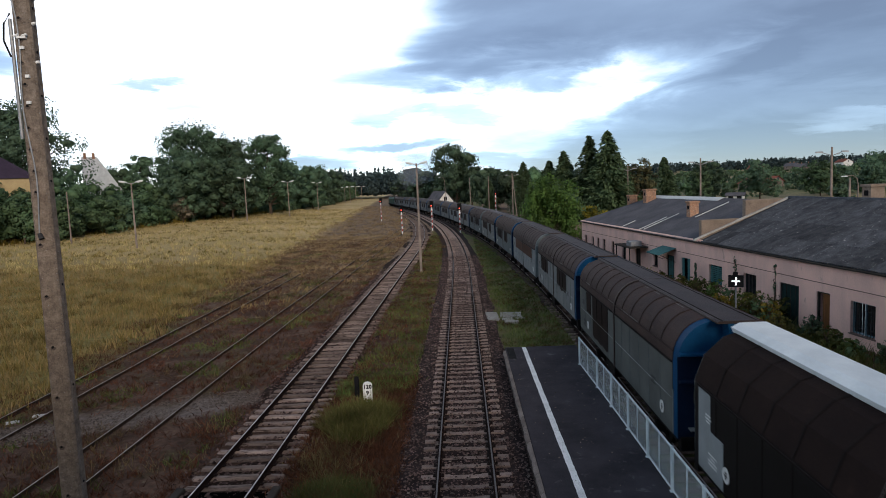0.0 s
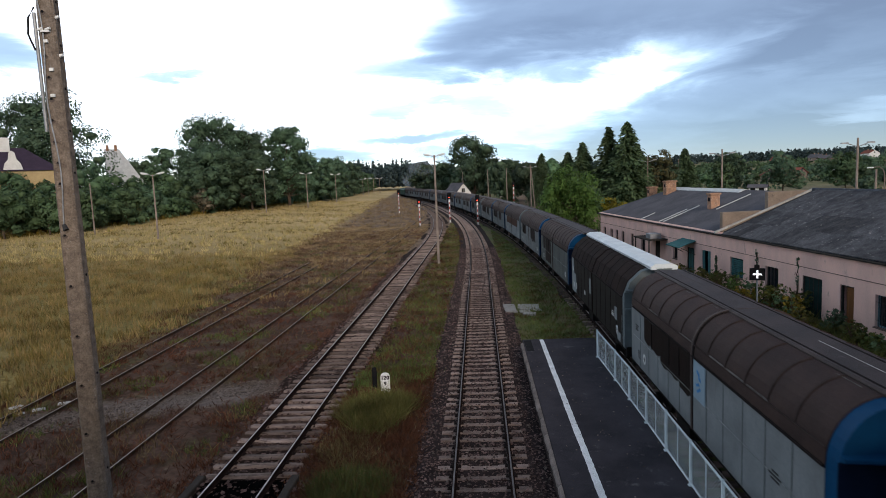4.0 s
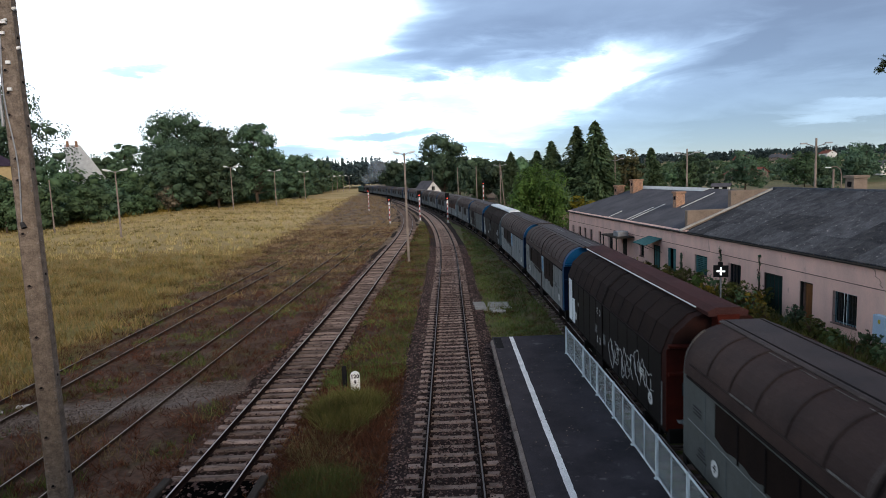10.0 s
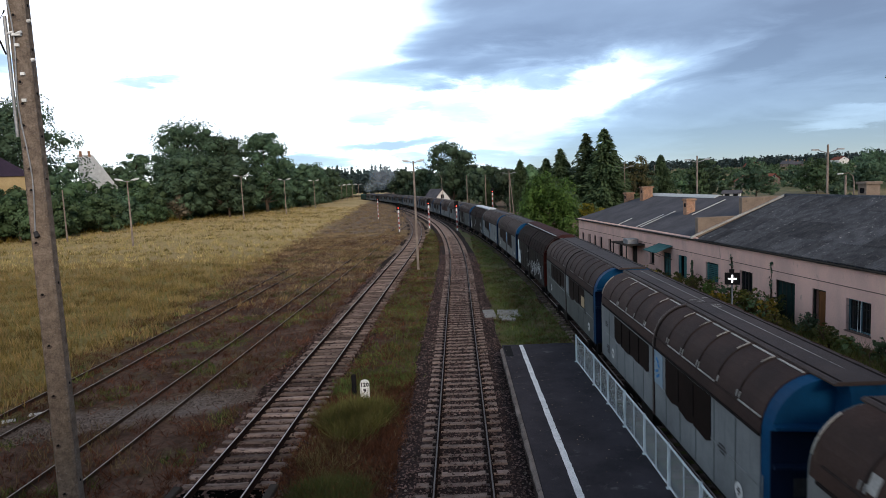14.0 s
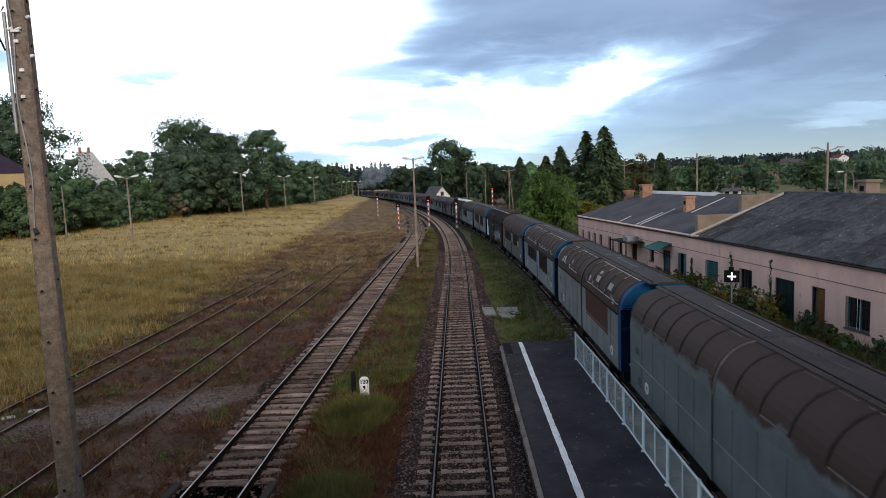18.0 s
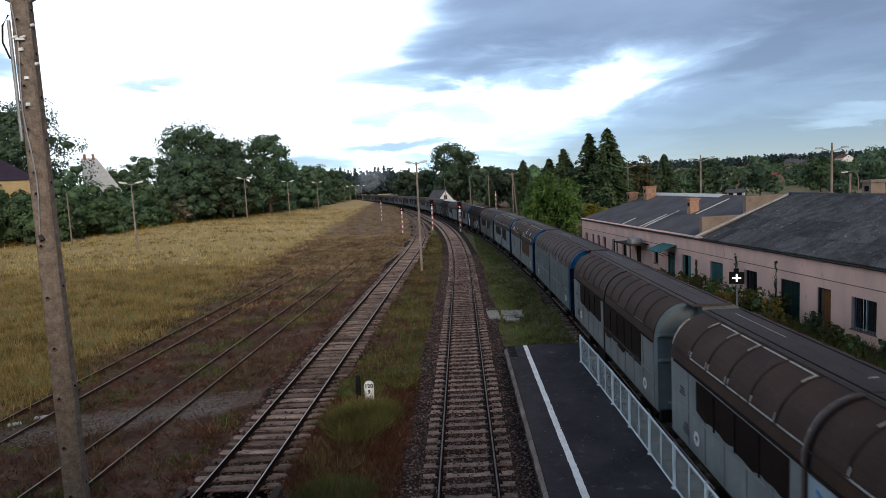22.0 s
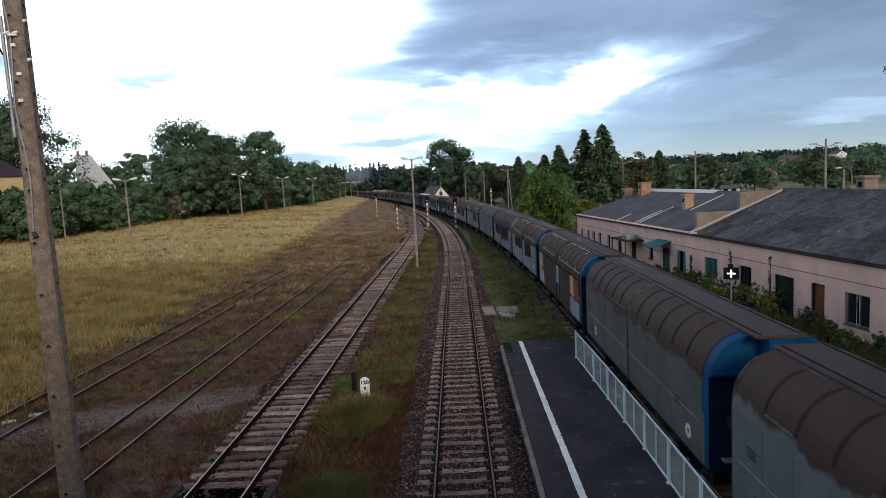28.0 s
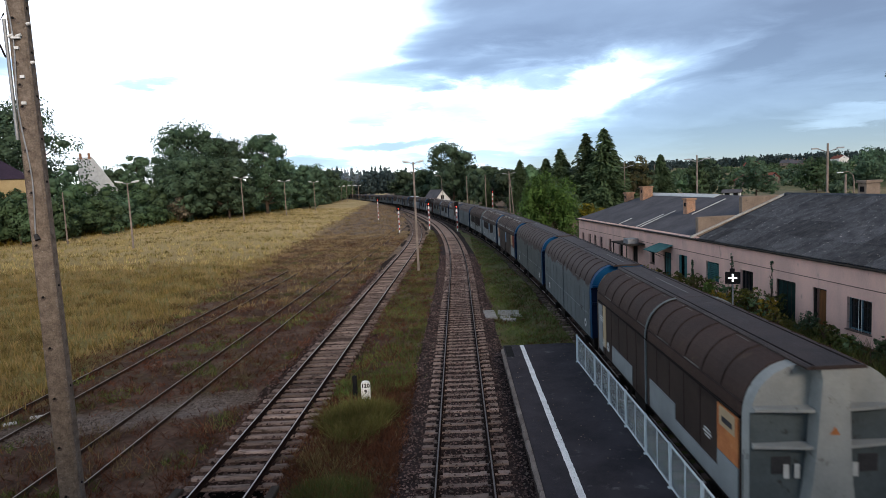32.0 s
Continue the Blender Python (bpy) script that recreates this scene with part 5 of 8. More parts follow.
SPECS = {
    0: sp(side="side_green", patches=[(0.10, 0.17, 2.1, 2.95, "patch_brown"), (0.2, 0.42, 1.12, 2.99, "patch_brown")]),
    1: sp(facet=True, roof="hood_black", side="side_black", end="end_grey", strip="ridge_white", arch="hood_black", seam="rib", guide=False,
          label="sooty brown goods wagon with a white roof cap and grey ends", patches=[(0.0, 0.055, 1.12, 2.95, "patch_grey"), (0.055, 0.11, 1.12, 2.15, "patch_grey"), (0.325, 0.345, 1.55, 1.75, "mark_white"), (0.44, 0.475, 1.9, 2.6, "patch_grey"), (0.90, 0.93, 1.9, 2.4, "patch_grey"), (0.94, 0.985, 1.2, 1.5, "patch_grey")]),
    2: sp(side="side_blue", patches=[(0.12, 0.27, *UP, "patch_brown"), (0.27, 0.49, 1.95, 2.98, "patch_brown"), (0.51, 0.575, 2.0, 2.95, "patch_blue")]),
    3: sp(patches=[(0.11, 0.28, *UP, "patch_brown"), (0.28, 0.48, 1.9, 2.98, "patch_brown"), (0.51, 0.56, 2.1, 2.95, "patch_blue"), (0.58, 0.8, 1.85, 2.98, "patch_brown")]),
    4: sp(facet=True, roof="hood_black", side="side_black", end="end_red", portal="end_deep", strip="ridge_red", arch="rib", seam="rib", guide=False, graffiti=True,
          label="sooty brown goods wagon with sprayed white strokes, red-brown roof cap", patches=[(0.0, 0.05, 1.15, 2.95, "ridge_white"), (0.06, 0.10, 1.15, 2.2, "ridge_white")]),
    5: sp(side="side_green", patches=[(0.12, 0.46, 2.15, 2.92, "patch_brown"), (0.5, 0.56, 2.1, 2.95, "patch_grey"), (0.58, 0.86, 2.1, 2.95, "patch_brown"), (0.81, 0.86, 2.15, 2.6, "patch_cream")]),
    6: sp(side="side_blue", edge=True, patches=[(0.14, 0.46, 2.1, 2.92, "patch_brown"), (0.5, 0.56, 2.05, 2.95, "patch_blue"), (0.58, 0.82, 1.95, 2.95, "patch_brown")]),
    7: sp(roof="hood_tan", edge=True, label="grey goods wagon with a tan patched roof and blue ends", patches=[(0.57, 0.88, 1.95, 2.95, "patch_rust")],
          roof_marks=[(0.10, 0.25, "rib_light", 1.6, 0.2), (0.14, 0.2, "rib_light", 1.8, 0.3), (0.28, 0.35, "rib_light", 1.0, 0.2), (0.62, 0.25, "rib_light", 1.3, 0.22), (0.73, 0.35, "rib_light", 1.4, 0.5), (0.71, 0.55, "rib_light", 0.8, 0.3), (0.89, 0.35, "rib_light", 1.5, 0.5), (0.95, 0.15, "rib_light", 1.0, 0.25)]),
    8: sp(side="side_rusty", roof="side_rusty", arch="side_rusty", plain=True, label="grey goods wagon streaked with rust from the eaves, blue ends"),
    9: sp(roof="hood_tan", end="end_grey", label="grey goods wagon with brown repainted panels and grey ends", patches=[(0.11, 0.45, 2.05, 2.95, "patch_brown"), (0.51, 0.9, 1.9, 2.97, "patch_brown")]),
    10: sp(side="side_blue", roof="hood_tan", edge=True, patches=[(0.12, 0.46, 2.15, 2.92, "patch_brown"), (0.51, 0.57, 2.1, 2.95, "patch_blue"), (0.58, 0.82, 2.0, 2.95, "patch_brown")]),
    11: sp(side="side_brown", roof="hood_tan", edge=True, guide=False, seam="rib_soft", label="brown goods wagon with orange, red and grey panels", patches=[(0.0, 0.06, 1.15, 2.95, "patch_grey"), (0.062, 0.118, 2.1, 2.95, "patch_orange"), (0.06, 0.15, 1.15, 1.95, "patch_grey"), (0.51, 0.565, 2.0, 2.9, "patch_blue"), (0.83, 0.90, 2.1, 2.95, "patch_cream"), (0.915, 0.995, 1.95, 2.95, "patch_red"), (0.83, 0.995, 1.15, 1.9, "patch_grey")]),
    12: sp(side="side_green", roof="side_green", arch="side_green", plain=True, label="dark green-grey goods wagon with a rusty roof and blue ends"),
    13: sp(side="side_rusty", roof="side_rusty", arch="side_rusty", plain=True, label="bluish grey goods wagon with rust running down from the roof"),
    14: sp(side="side_brown", roof="hood_tan", end="end_pale", tail=True, arch="end_grey", seam="rib_soft", guide=False, label="brown last wagon, pale grey end wall and red tail lamps",
           patches=[(0.0, 0.05, 1.15, 2.9, "patch_grey"), (0.06, 0.095, 1.4, 2.95, "patch_cream"), (0.17, 0.38, 1.15, 1.75, "patch_grey"), (0.53, 0.70, 1.15, 1.95, "patch_grey"), (0.70, 0.93, 1.15, 1.55, "patch_grey"), (0.915, 0.995, 1.95, 2.95, "patch_orange"), (0.915, 0.995, 1.15, 1.93, "patch_grey"), (0.925, 0.985, 2.52, 2.92, "patch_cream"), (0.935, 0.975, 2.62, 2.74, "mark_dark")]),
}
for _k in range(-16, 0):
    _r = random.Random(_k * 7 + 3)
    _a, _b = _r.uniform(0.1, 0.18), _r.uniform(0.36, 0.48)
    _c, _d = _r.uniform(0.55, 0.62), _r.uniform(0.75, 0.9)
    SPECS[_k] = sp(side=_r.choice(["side_grey", "side_blue", "side_grey", "side_rusty"]), roof=_r.choice(["hood_brown", "hood_brown", "hood_tan"]),
                   end=_r.choice(["end_blue", "end_blue", "end_grey"]), patches=[(_a, _b, 2.05, 2.95, "patch_brown"), (_c, _d, 1.95, 2.95, "patch_brown")])
SPECS[-1] = sp(patches=[(0.1, 0.33, 2.1, 2.95, "patch_brown"), (0.6, 0.82, 2.0, 2.95, "patch_brown")])
SPECS[-2] = sp(side="side_blue", end="end_grey", patches=[(0.12, 0.88, 2.2, 2.95, "patch_rust")])

WAGONS = []


def build_train():
    for k in sorted(SPECS):
        w, ax = make_wagon(SPECS[k], k, k >= -5)
        WAGONS.append((k, w, ax))


def build_locomotive():
    lo = root("diesel_locomotive", pose(0, 0, 0), "dark green diesel locomotive hauling the train away", "locomotive")
    g = pbr("locomotive_green", (0.03, 0.075, 0.06), (0.022, 0.055, 0.045), 1.0, 0.5, 0, 0.1)
    part("frame", MB().slab(-1.4, 1.4, -8.4, 8.4, 0.95, 1.35, 0.03), M["under"], lo)
    part("body", MB().loft([[(x, y, z) for x, z in ((-1.42, 1.35), (-1.42, 3.2), (-1.0, 3.95), (1.0, 3.95), (1.42, 3.2), (1.42, 1.35))][::-1] for y in (-7.4, 7.4)]), g, lo)
    for s in (-1, 1):
        part("nose", MB().loft([[(x * k, y, z * (0.92 if k < 1 else 1)) for x, z in ((-1.4, 1.36), (-1.4, 2.4), (1.4, 2.4), (1.4, 1.36))][::-s] for y, k in ((s * 7.4, 1.0), (s * 8.2, 0.85))]), g, lo)
        part("windscreen", MB().slab(-1.1, 1.1, s * 7.41 - 0.015, s * 7.41 + 0.015, 2.6, 3.25, 0.004), M["pane"], lo)
        bg = part("bogie", MB().slab(-1.2, 1.2, s * 5 - 1.9, s * 5 + 1.9, 0.45, 0.9, 0.05), M["under"], lo)
        for q in (-1.5, 0, 1.5):
            part("wheel_pair", MB().tube([(-0.8, s * 5 + q, 0.5), (0.8, s * 5 + q, 0.5)], 0.5, 14), M["under"], bg)
    for y in (-3, 0, 3):
        part("roof_vent", MB().slab(-0.6, 0.6, y - 0.6, y + 0.6, 3.94, 4.15, 0.05), M["under"], lo)
    return lo


# ---- the long pink building ----
HOUSE = pose(20.73, 0, -0.1, 0, 0, 6.326)
EAVE, RIDGE, HALF = 3.45, 5.98, 6.3
U0, UM, U1 = 6.0, 43.0, 69.4


BATTENS = ((52.9, 0.2, 3.2), (53.6, 0.1, 2.5), (49.4, 2.9, 5.6), (57.5, -0.1, 1.3))


def build_house():
    hs = root("station_outbuilding", HOUSE, "long low pink-plastered building with grey sheet roofs", "building")
    # openings along the front: from, to, sill, top, kind
    ops = [(13.0, 14.6, 0.37, 1.83, "barred"), (19.0, 20.4, 0.37, 1.83, "barred"), (27.45, 28.95, 0.38, 1.85, "barred"), (30.3, 31.25, 0.0, 1.92, "door_brown"), (32.6, 34.2, 0.0, 1.92, "gate"),
           (36.4, 37.7, 0.5, 1.95, "dark"), (40.15, 41.75, 0.75, 1.98, "teal"), (44.4, 45.7, 0.38, 2.0, "shutter"), (46.9, 48.1, 0.0, 1.95, "door_teal"), (49.8, 50.6, 0.8, 1.9, "small"),
           (53.2, 54.2, 0.0, 1.95, "door_dark"), (56.5, 57.5, 0.3, 1.95, "dark"), (59.4, 60.1, 0.75, 1.95, "small"), (61.9, 62.6, 0.75, 1.95, "small"), (63.7, 64.4, 0.75, 1.95, "small"), (65.4, 66.1, 0.75, 1.95, "small"), (67.6, 68.3, 0.75, 1.95, "small")]
    b, u = MB(), U0
    for a, c, z0, z1, _ in ops:
        b.box(0, 0.4, u, a, -0.4, EAVE)
        if z0 > 0:
            b.box(0, 0.4, a, c, -0.4, z0)
        b.box(0, 0.4, a, c, z1, EAVE)
        u = c
    b.box(0, 0.4, u, U1, -0.4, EAVE)
    part("front_wall", b, M["plaster"], hs)
    part("rear_wall", MB().box(2 * HALF - 0.4, 2 * HALF, U0, U1, -0.4, EAVE), M["plaster"], hs)
    for y0, y1 in ((U0, U0 + 0.4), (U1 - 0.4, U1)):
        part("end_wall", MB().box(0.4, 2 * HALF - 0.4, y0, y1, -0.4, EAVE), M["plaster"], hs)
    part("cornice", MB().slab(-0.10, 0.3, U0, U1, EAVE - 0.16, EAVE - 0.02, 0.03), M["plaster"], hs)
    part("belt_line", MB().box(-0.018, 0.02, U0, U1, 2.34, 2.375), M["plaster_dirty"], hs, "stained string line")
    # floors coloured near black so the rooms look unlit
    part("inside_floor", MB().box(0.4, 2 * HALF - 0.4, U0 + 0.4, U1 - 0.4, -0.3, -0.05), M["hole_shade"], hs)
    part("loft_floor", MB().box(0.4, 2 * HALF - 0.4, U0 + 0.4, U1 - 0.4, EAVE - 0.1, EAVE), M["hole_shade"], hs)
    for a, c, z0, z1, k in ops:
        opening(hs, a, c, z0, z1, k)
    # canopies
    part("canopy", MB().add([(-1.3, 46.6, 2.12), (-1.3, 48.9, 2.12), (0, 48.9, 2.55), (0, 46.6, 2.55), (-1.3, 46.6, 2.07), (-1.3, 48.9, 2.07), (0, 48.9, 2.5), (0, 46.6, 2.5)], [(0, 3, 2, 1), (4, 5, 6, 7), (0, 1, 5, 4), (1, 2, 6, 5), (2, 3, 7, 6), (3, 0, 4, 7)]), M["teal_wood"], hs, "teal sheet canopy over a door")
    for y in (46.7, 48.8):
        part("canopy_bracket", MB().tube([(-1.2, y, 2.1), (0.0, y, 1.5)], 0.025, 6), M["dark_wood"], hs)
    part("canopy", MB().slab(-1.5, 0.0, 51.6, 55.2, 2.10, 2.22, 0.03), M["dark_wood"], hs, "flat dark porch roof")
    part("porch_vent", MB().slab(-1.2, -0.3, 52.2, 53.2, 2.22, 2.62, 0.04), M["tarnish"], hs)
    for y in (52.0, 55.0):
        part("porch_post", MB().tube([(-1.4, y, -0.2), (-1.4, y, 2.12)], 0.05, 8), M["dark_wood"], hs)
    # power cabinet on the wall
    cab = part("meter_cabinet", MB().slab(-0.24, 0.0, 25.0, 26.25, 0.20, 1.34, 0.02), M["meter_box"], hs, "pale blue electricity cabinet")
    part("warning_sign", MB().slab(-0.25, -0.238, 25.85, 25.97, 1.0, 1.16, 0.003), M["goldenrod_paint"], cab)
    part("lock", MB().slab(-0.26, -0.238, 25.3, 25.45, 0.62, 0.78, 0.004), M["mark_dark"], cab)
    crack = [(-0.004, 26.05 + 0.10 * math.sin(k * 1.9) + 0.09 * k, 2.45 + 0.11 * k) for k in range(9)]
    part("crack", MB().tube(crack, [0.008 + 0.003 * (k % 3) for k in range(9)], 5), M["plaster_dirty"], hs, "dark crack running up the plaster")
    part("conduit", MB().tube([(-0.05, 25.7, 1.34), (-0.05, 25.7, 2.5)], 0.02, 6), M["tarnish"], hs)
    # roofs
    slope = math.hypot(HALF + 0.15, RIDGE - EAVE + 0.1)
    tilt = math.degrees(math.atan2(RIDGE - EAVE + 0.1, HALF + 0.15))
    near = part("near_roof", MB().add([(-0.15, U0 - 0.3, EAVE - 0.10), (-0.15, UM, EAVE - 0.10), (HALF, UM, RIDGE), (HALF, U0 - 0.3, RIDGE), (2 * HALF + 0.15, UM, EAVE - 0.10), (2 * HALF + 0.15, U0 - 0.3, EAVE - 0.10), (-0.15, U0 - 0.3, EAVE - 0.16), (-0.15, UM, EAVE - 0.16), (2 * HALF + 0.15, UM, EAVE - 0.16), (2 * HALF + 0.15, U0 - 0.3, EAVE - 0.16)], [(0, 3, 2, 1), (3, 5, 4, 2), (6, 0, 1, 7), (9, 8, 4, 5), (6, 7, 8, 9), (0, 6, 9, 5, 3), (1, 2, 4, 8, 7)]), M["roof_sheet"], hs, "old corrugated fibre-cement roof")
    # corrugated sheets on the slope that faces the tracks
    wv, ln = MB(), slope / 4 + 0.12
    n = 6 * 4
    top = [(j / n * 1.12, 0.042 * math.sin(j / 4 * 2 * math.pi)) for j in range(n + 1)]
    wv.loft([[(x, y, z) for y, z in top] for x in (0.0, ln)], closed=False)
    wv.loft([[(x, y, z - 0.008) for y, z in top[::-1]] for x in (0.0, ln)], closed=False)
    sheet = wv.mesh("roof_sheet", True)
    rng = random.Random(3)
    for r in range(4):
        y = U0 - 0.3
        while y < UM - 0.9:
            m = pose(-0.15 - 0.05, y, EAVE - 0.10 + 0.05, 0, -tilt, 0) @ pose(r * slope / 4, 0, 0.008 * (3 - r) * 0 + 0.012 * (r % 2), 0, 0.12, rng.uniform(-0.25, 0.25))
            put("sheet", sheet, M["roof_sheet"], near, m)
            y += 1.05
    part("ridge_cap", MB().tube([(HALF, U0 - 0.3, RIDGE + 0.04), (HALF, UM, RIDGE + 0.04)], 0.12, 8), M["roof_sheet"], near)
    part("verge_board", MB().loft([[(x, y, z) for y, z in ((UM - 0.02, zz), (UM + 0.16, zz), (UM + 0.16, zz + 0.12), (UM - 0.02, zz + 0.12))] for x, zz in ((-0.4, EAVE - 0.06), (HALF, RIDGE + 0.0))]), M["pale_concrete"], hs, "pale cement verge")
    # fire wall between the roofs, in steps
    for x0, x1, z1 in ((0.2, 3.3, EAVE + 1.32), (3.3, HALF + 0.3, RIDGE + 0.02), (HALF + 0.3, 2 * HALF, EAVE + 1.3)):
        part("fire_wall", MB().slab(x0, x1, UM + 0.17, UM + 0.55, EAVE - 0.2, z1, 0.03), M["beige"], hs, "stepped beige fire wall")
    rf, hw = RIDGE - 0.12, HALF
    far = part("far_roof", MB().add([(-0.15, UM + 0.55, EAVE - 0.10), (-0.15, U1 + 0.3, EAVE - 0.10), (hw, U1 - 4.5, rf), (hw, UM + 0.55, rf), (2 * hw + 0.15, U1 + 0.3, EAVE - 0.10), (2 * hw + 0.15, UM + 0.55, EAVE - 0.10), (-0.15, UM + 0.55, EAVE - 0.16), (-0.15, U1 + 0.3, EAVE - 0.16), (2 * hw + 0.15, U1 + 0.3, EAVE - 0.16), (2 * hw + 0.15, UM + 0.55, EAVE - 0.16)], [(0, 3, 2, 1), (3, 5, 4, 2), (1, 2, 4), (6, 0, 1, 7), (9, 8, 4, 5), (7, 1, 4, 8), (6, 7, 8, 9), (0, 6, 9, 5, 3)]), M["felt"], hs, "grey felted hipped roof")
    k = (rf - EAVE + 0.1) / (hw + 0.15)
    for y, x0, x1 in BATTENS:
        part("roof_batten", MB().loft([[(x, yy, zz) for yy, zz in ((y, z), (y + 0.1, z), (y + 0.1, z + 0.05), (y, z + 0.05))] for x, z in ((x0, EAVE - 0.095 + k * (x0 + 0.15)), (x1, EAVE - 0.095 + k * (x1 + 0.15)))]), M["mark_white"], far, "pale exposed strip")
    part("ridge_sheet", MB().loft([[(x, y, z) for x, z in ((hw - 0.55, rf - 0.19), (hw - 0.5, rf - 0.13), (hw, rf + 0.07), (hw + 0.5, rf - 0.13))] for y in (U1 - 5.0, UM + 8.5)]), M["mark_white"], far, "loose pale metal sheet along the ridge")
    part("gutter", MB().tube([(-0.2, U0 - 0.3, EAVE - 0.15), (-0.2, U1 + 0.4, EAVE - 0.15)], 0.06, 6), M["dark_wood"], hs)
    # chimneys
    for x, y, w, z0, z1, mat in ((3.2, 50.5, 0.36, 4.0, 5.75, "brick"), (5.2, 63.6, 0.5, 5.0, 6.6, "brick"), (4.6, 66.6, 0.42, 4.2, 6.0, "brick"), (6.9, 36.3, 0.42, 5.0, 6.85, "beige"), (7.2, 17.0, 0.6, 5.0, 6.8, "beige")):
        ch = part("chimney", MB().slab(x - w, x + w, y - w * 0.8, y + w * 0.8, z0, z1, 0.03), M[mat], hs)
        part("chimney_cap", MB().slab(x - w - 0.08, x + w + 0.08, y - w * 0.8 - 0.08, y + w * 0.8 + 0.08, z1 - 0.12, z1 + 0.03, 0.03), M[mat], ch)
        # thin black plate paints the dark of the flue opening
        part("flue", MB().slab(x - w - 0.012, x - w + 0.02, y - 0.16, y + 0.16, z1 - 0.62, z1 - 0.32, 0.004), M["hole_shade"], ch)
    return hs


M["goldenrod_paint"] = pbr("yellow_sign", (0.45, 0.36, 0.05), (0.40, 0.32, 0.05), 3.0, 0.6, 0, 0)


def opening(hs, a, c, z0, z1, kind):
    if kind.startswith("door") or kind == "gate":
        mat = {"door_brown": "brown_wood", "door_teal": "teal_wood", "door_dark": "dark_wood", "gate": "teal_dark"}[kind]
        fr = MB()
        for y in (a, c - 0.07):
            fr.box(0.05, 0.16, y, y + 0.07, z0 - 0.3, z1)
        fr.box(0.05, 0.16, a + 0.07, c - 0.07, z1 - 0.07, z1)
        d = part("door_frame", fr, M["dark_wood"], hs)
        if kind == "door_brown":     # stands ajar
            part("door", MB().slab(0.10, 0.15, a + 0.07, a + 0.62, z0 - 0.25, z1 - 0.07, 0.01), M[mat], hs, "brown wooden door standing ajar")
            # black sheet stands in for the shade behind the open door
            part("gap_shade_panel", MB().box(0.3, 0.32, a + 0.62, c - 0.07, z0 - 0.25, z1 - 0.07), M["hole_shade"], hs)
        else:
            dr = part("door", MB().slab(0.10, 0.15, a + 0.07, c - 0.07, z0 - 0.25, z1 - 0.07, 0.01), M[mat], hs)
            for k in range(1, 4):
                y = a + 0.07 + (c - a - 0.14) * k / 4
                part("door_board", MB().slab(0.085, 0.10, y - 0.012, y + 0.012, z0 - 0.2, z1 - 0.1, 0.003), M["dark_wood"], dr)
        return
    wd = part("window", MB().box(0.20, 0.215, a, c, z0, z1), M["pane"], hs)
    fr = MB()
    for y in (a, (a + c) / 2 - 0.03, c - 0.06):
        fr.box(0.14, 0.2, y, y + 0.06, z0, z1)
    for z in (z0, z1 - 0.06):
        fr.box(0.14, 0.2, a + 0.06, (a + c) / 2 - 0.03, z, z + 0.06)
        fr.box(0.14, 0.2, (a + c) / 2 + 0.03, c - 0.06, z, z + 0.06)
    part("window_frame", fr, M["blue_frame"] if kind == "barred" else M["teal_wood"] if kind in ("teal", "shutter") else M["dark_wood"], wd)
    part("window_sill", MB().slab(-0.06, 0.14, a - 0.05, c + 0.05, z0 - 0.06, z0, 0.01), M["plaster_dirty"], wd)
    if kind == "barred":
        for k in range(1, 9):
            y = a + (c - a) * k / 9
            part("window_bar", MB().tube([(0.06, y, z0), (0.06, y, z1)], 0.011, 5), M["white_paint"] if k in (4, 5) else M["dark_wood"], wd)
        for z in (z0 + 0.3, z1 - 0.35):
            part("window_bar", MB().tube([(0.06, a, z), (0.06, c, z)], 0.009, 5), M["dark_wood"], wd)
    if kind == "teal":
        for k in range(9):
            z = z0 + 0.06 + (z1 - z0 - 0.12) * k / 9
            part("louvre", MB().slab(0.06, 0.10, a + 0.05, c - 0.05, z, z + 0.075, 0.01), M["teal_wood"], wd)
    if kind == "shutter":
        for y0, y1 in ((a + 0.04, a + 0.45), (c - 0.35, c - 0.02)):
            part("shutter", MB().slab(0.04, 0.08, y0, y1, z0 + 0.04, z1 - 0.05, 0.01), M["teal_wood"], wd)


M["teal_dark"] = pbr("dark_teal_gate", (0.014, 0.032, 0.03), (0.010, 0.022, 0.02), 2.0, 0.7, 0, 0.2)


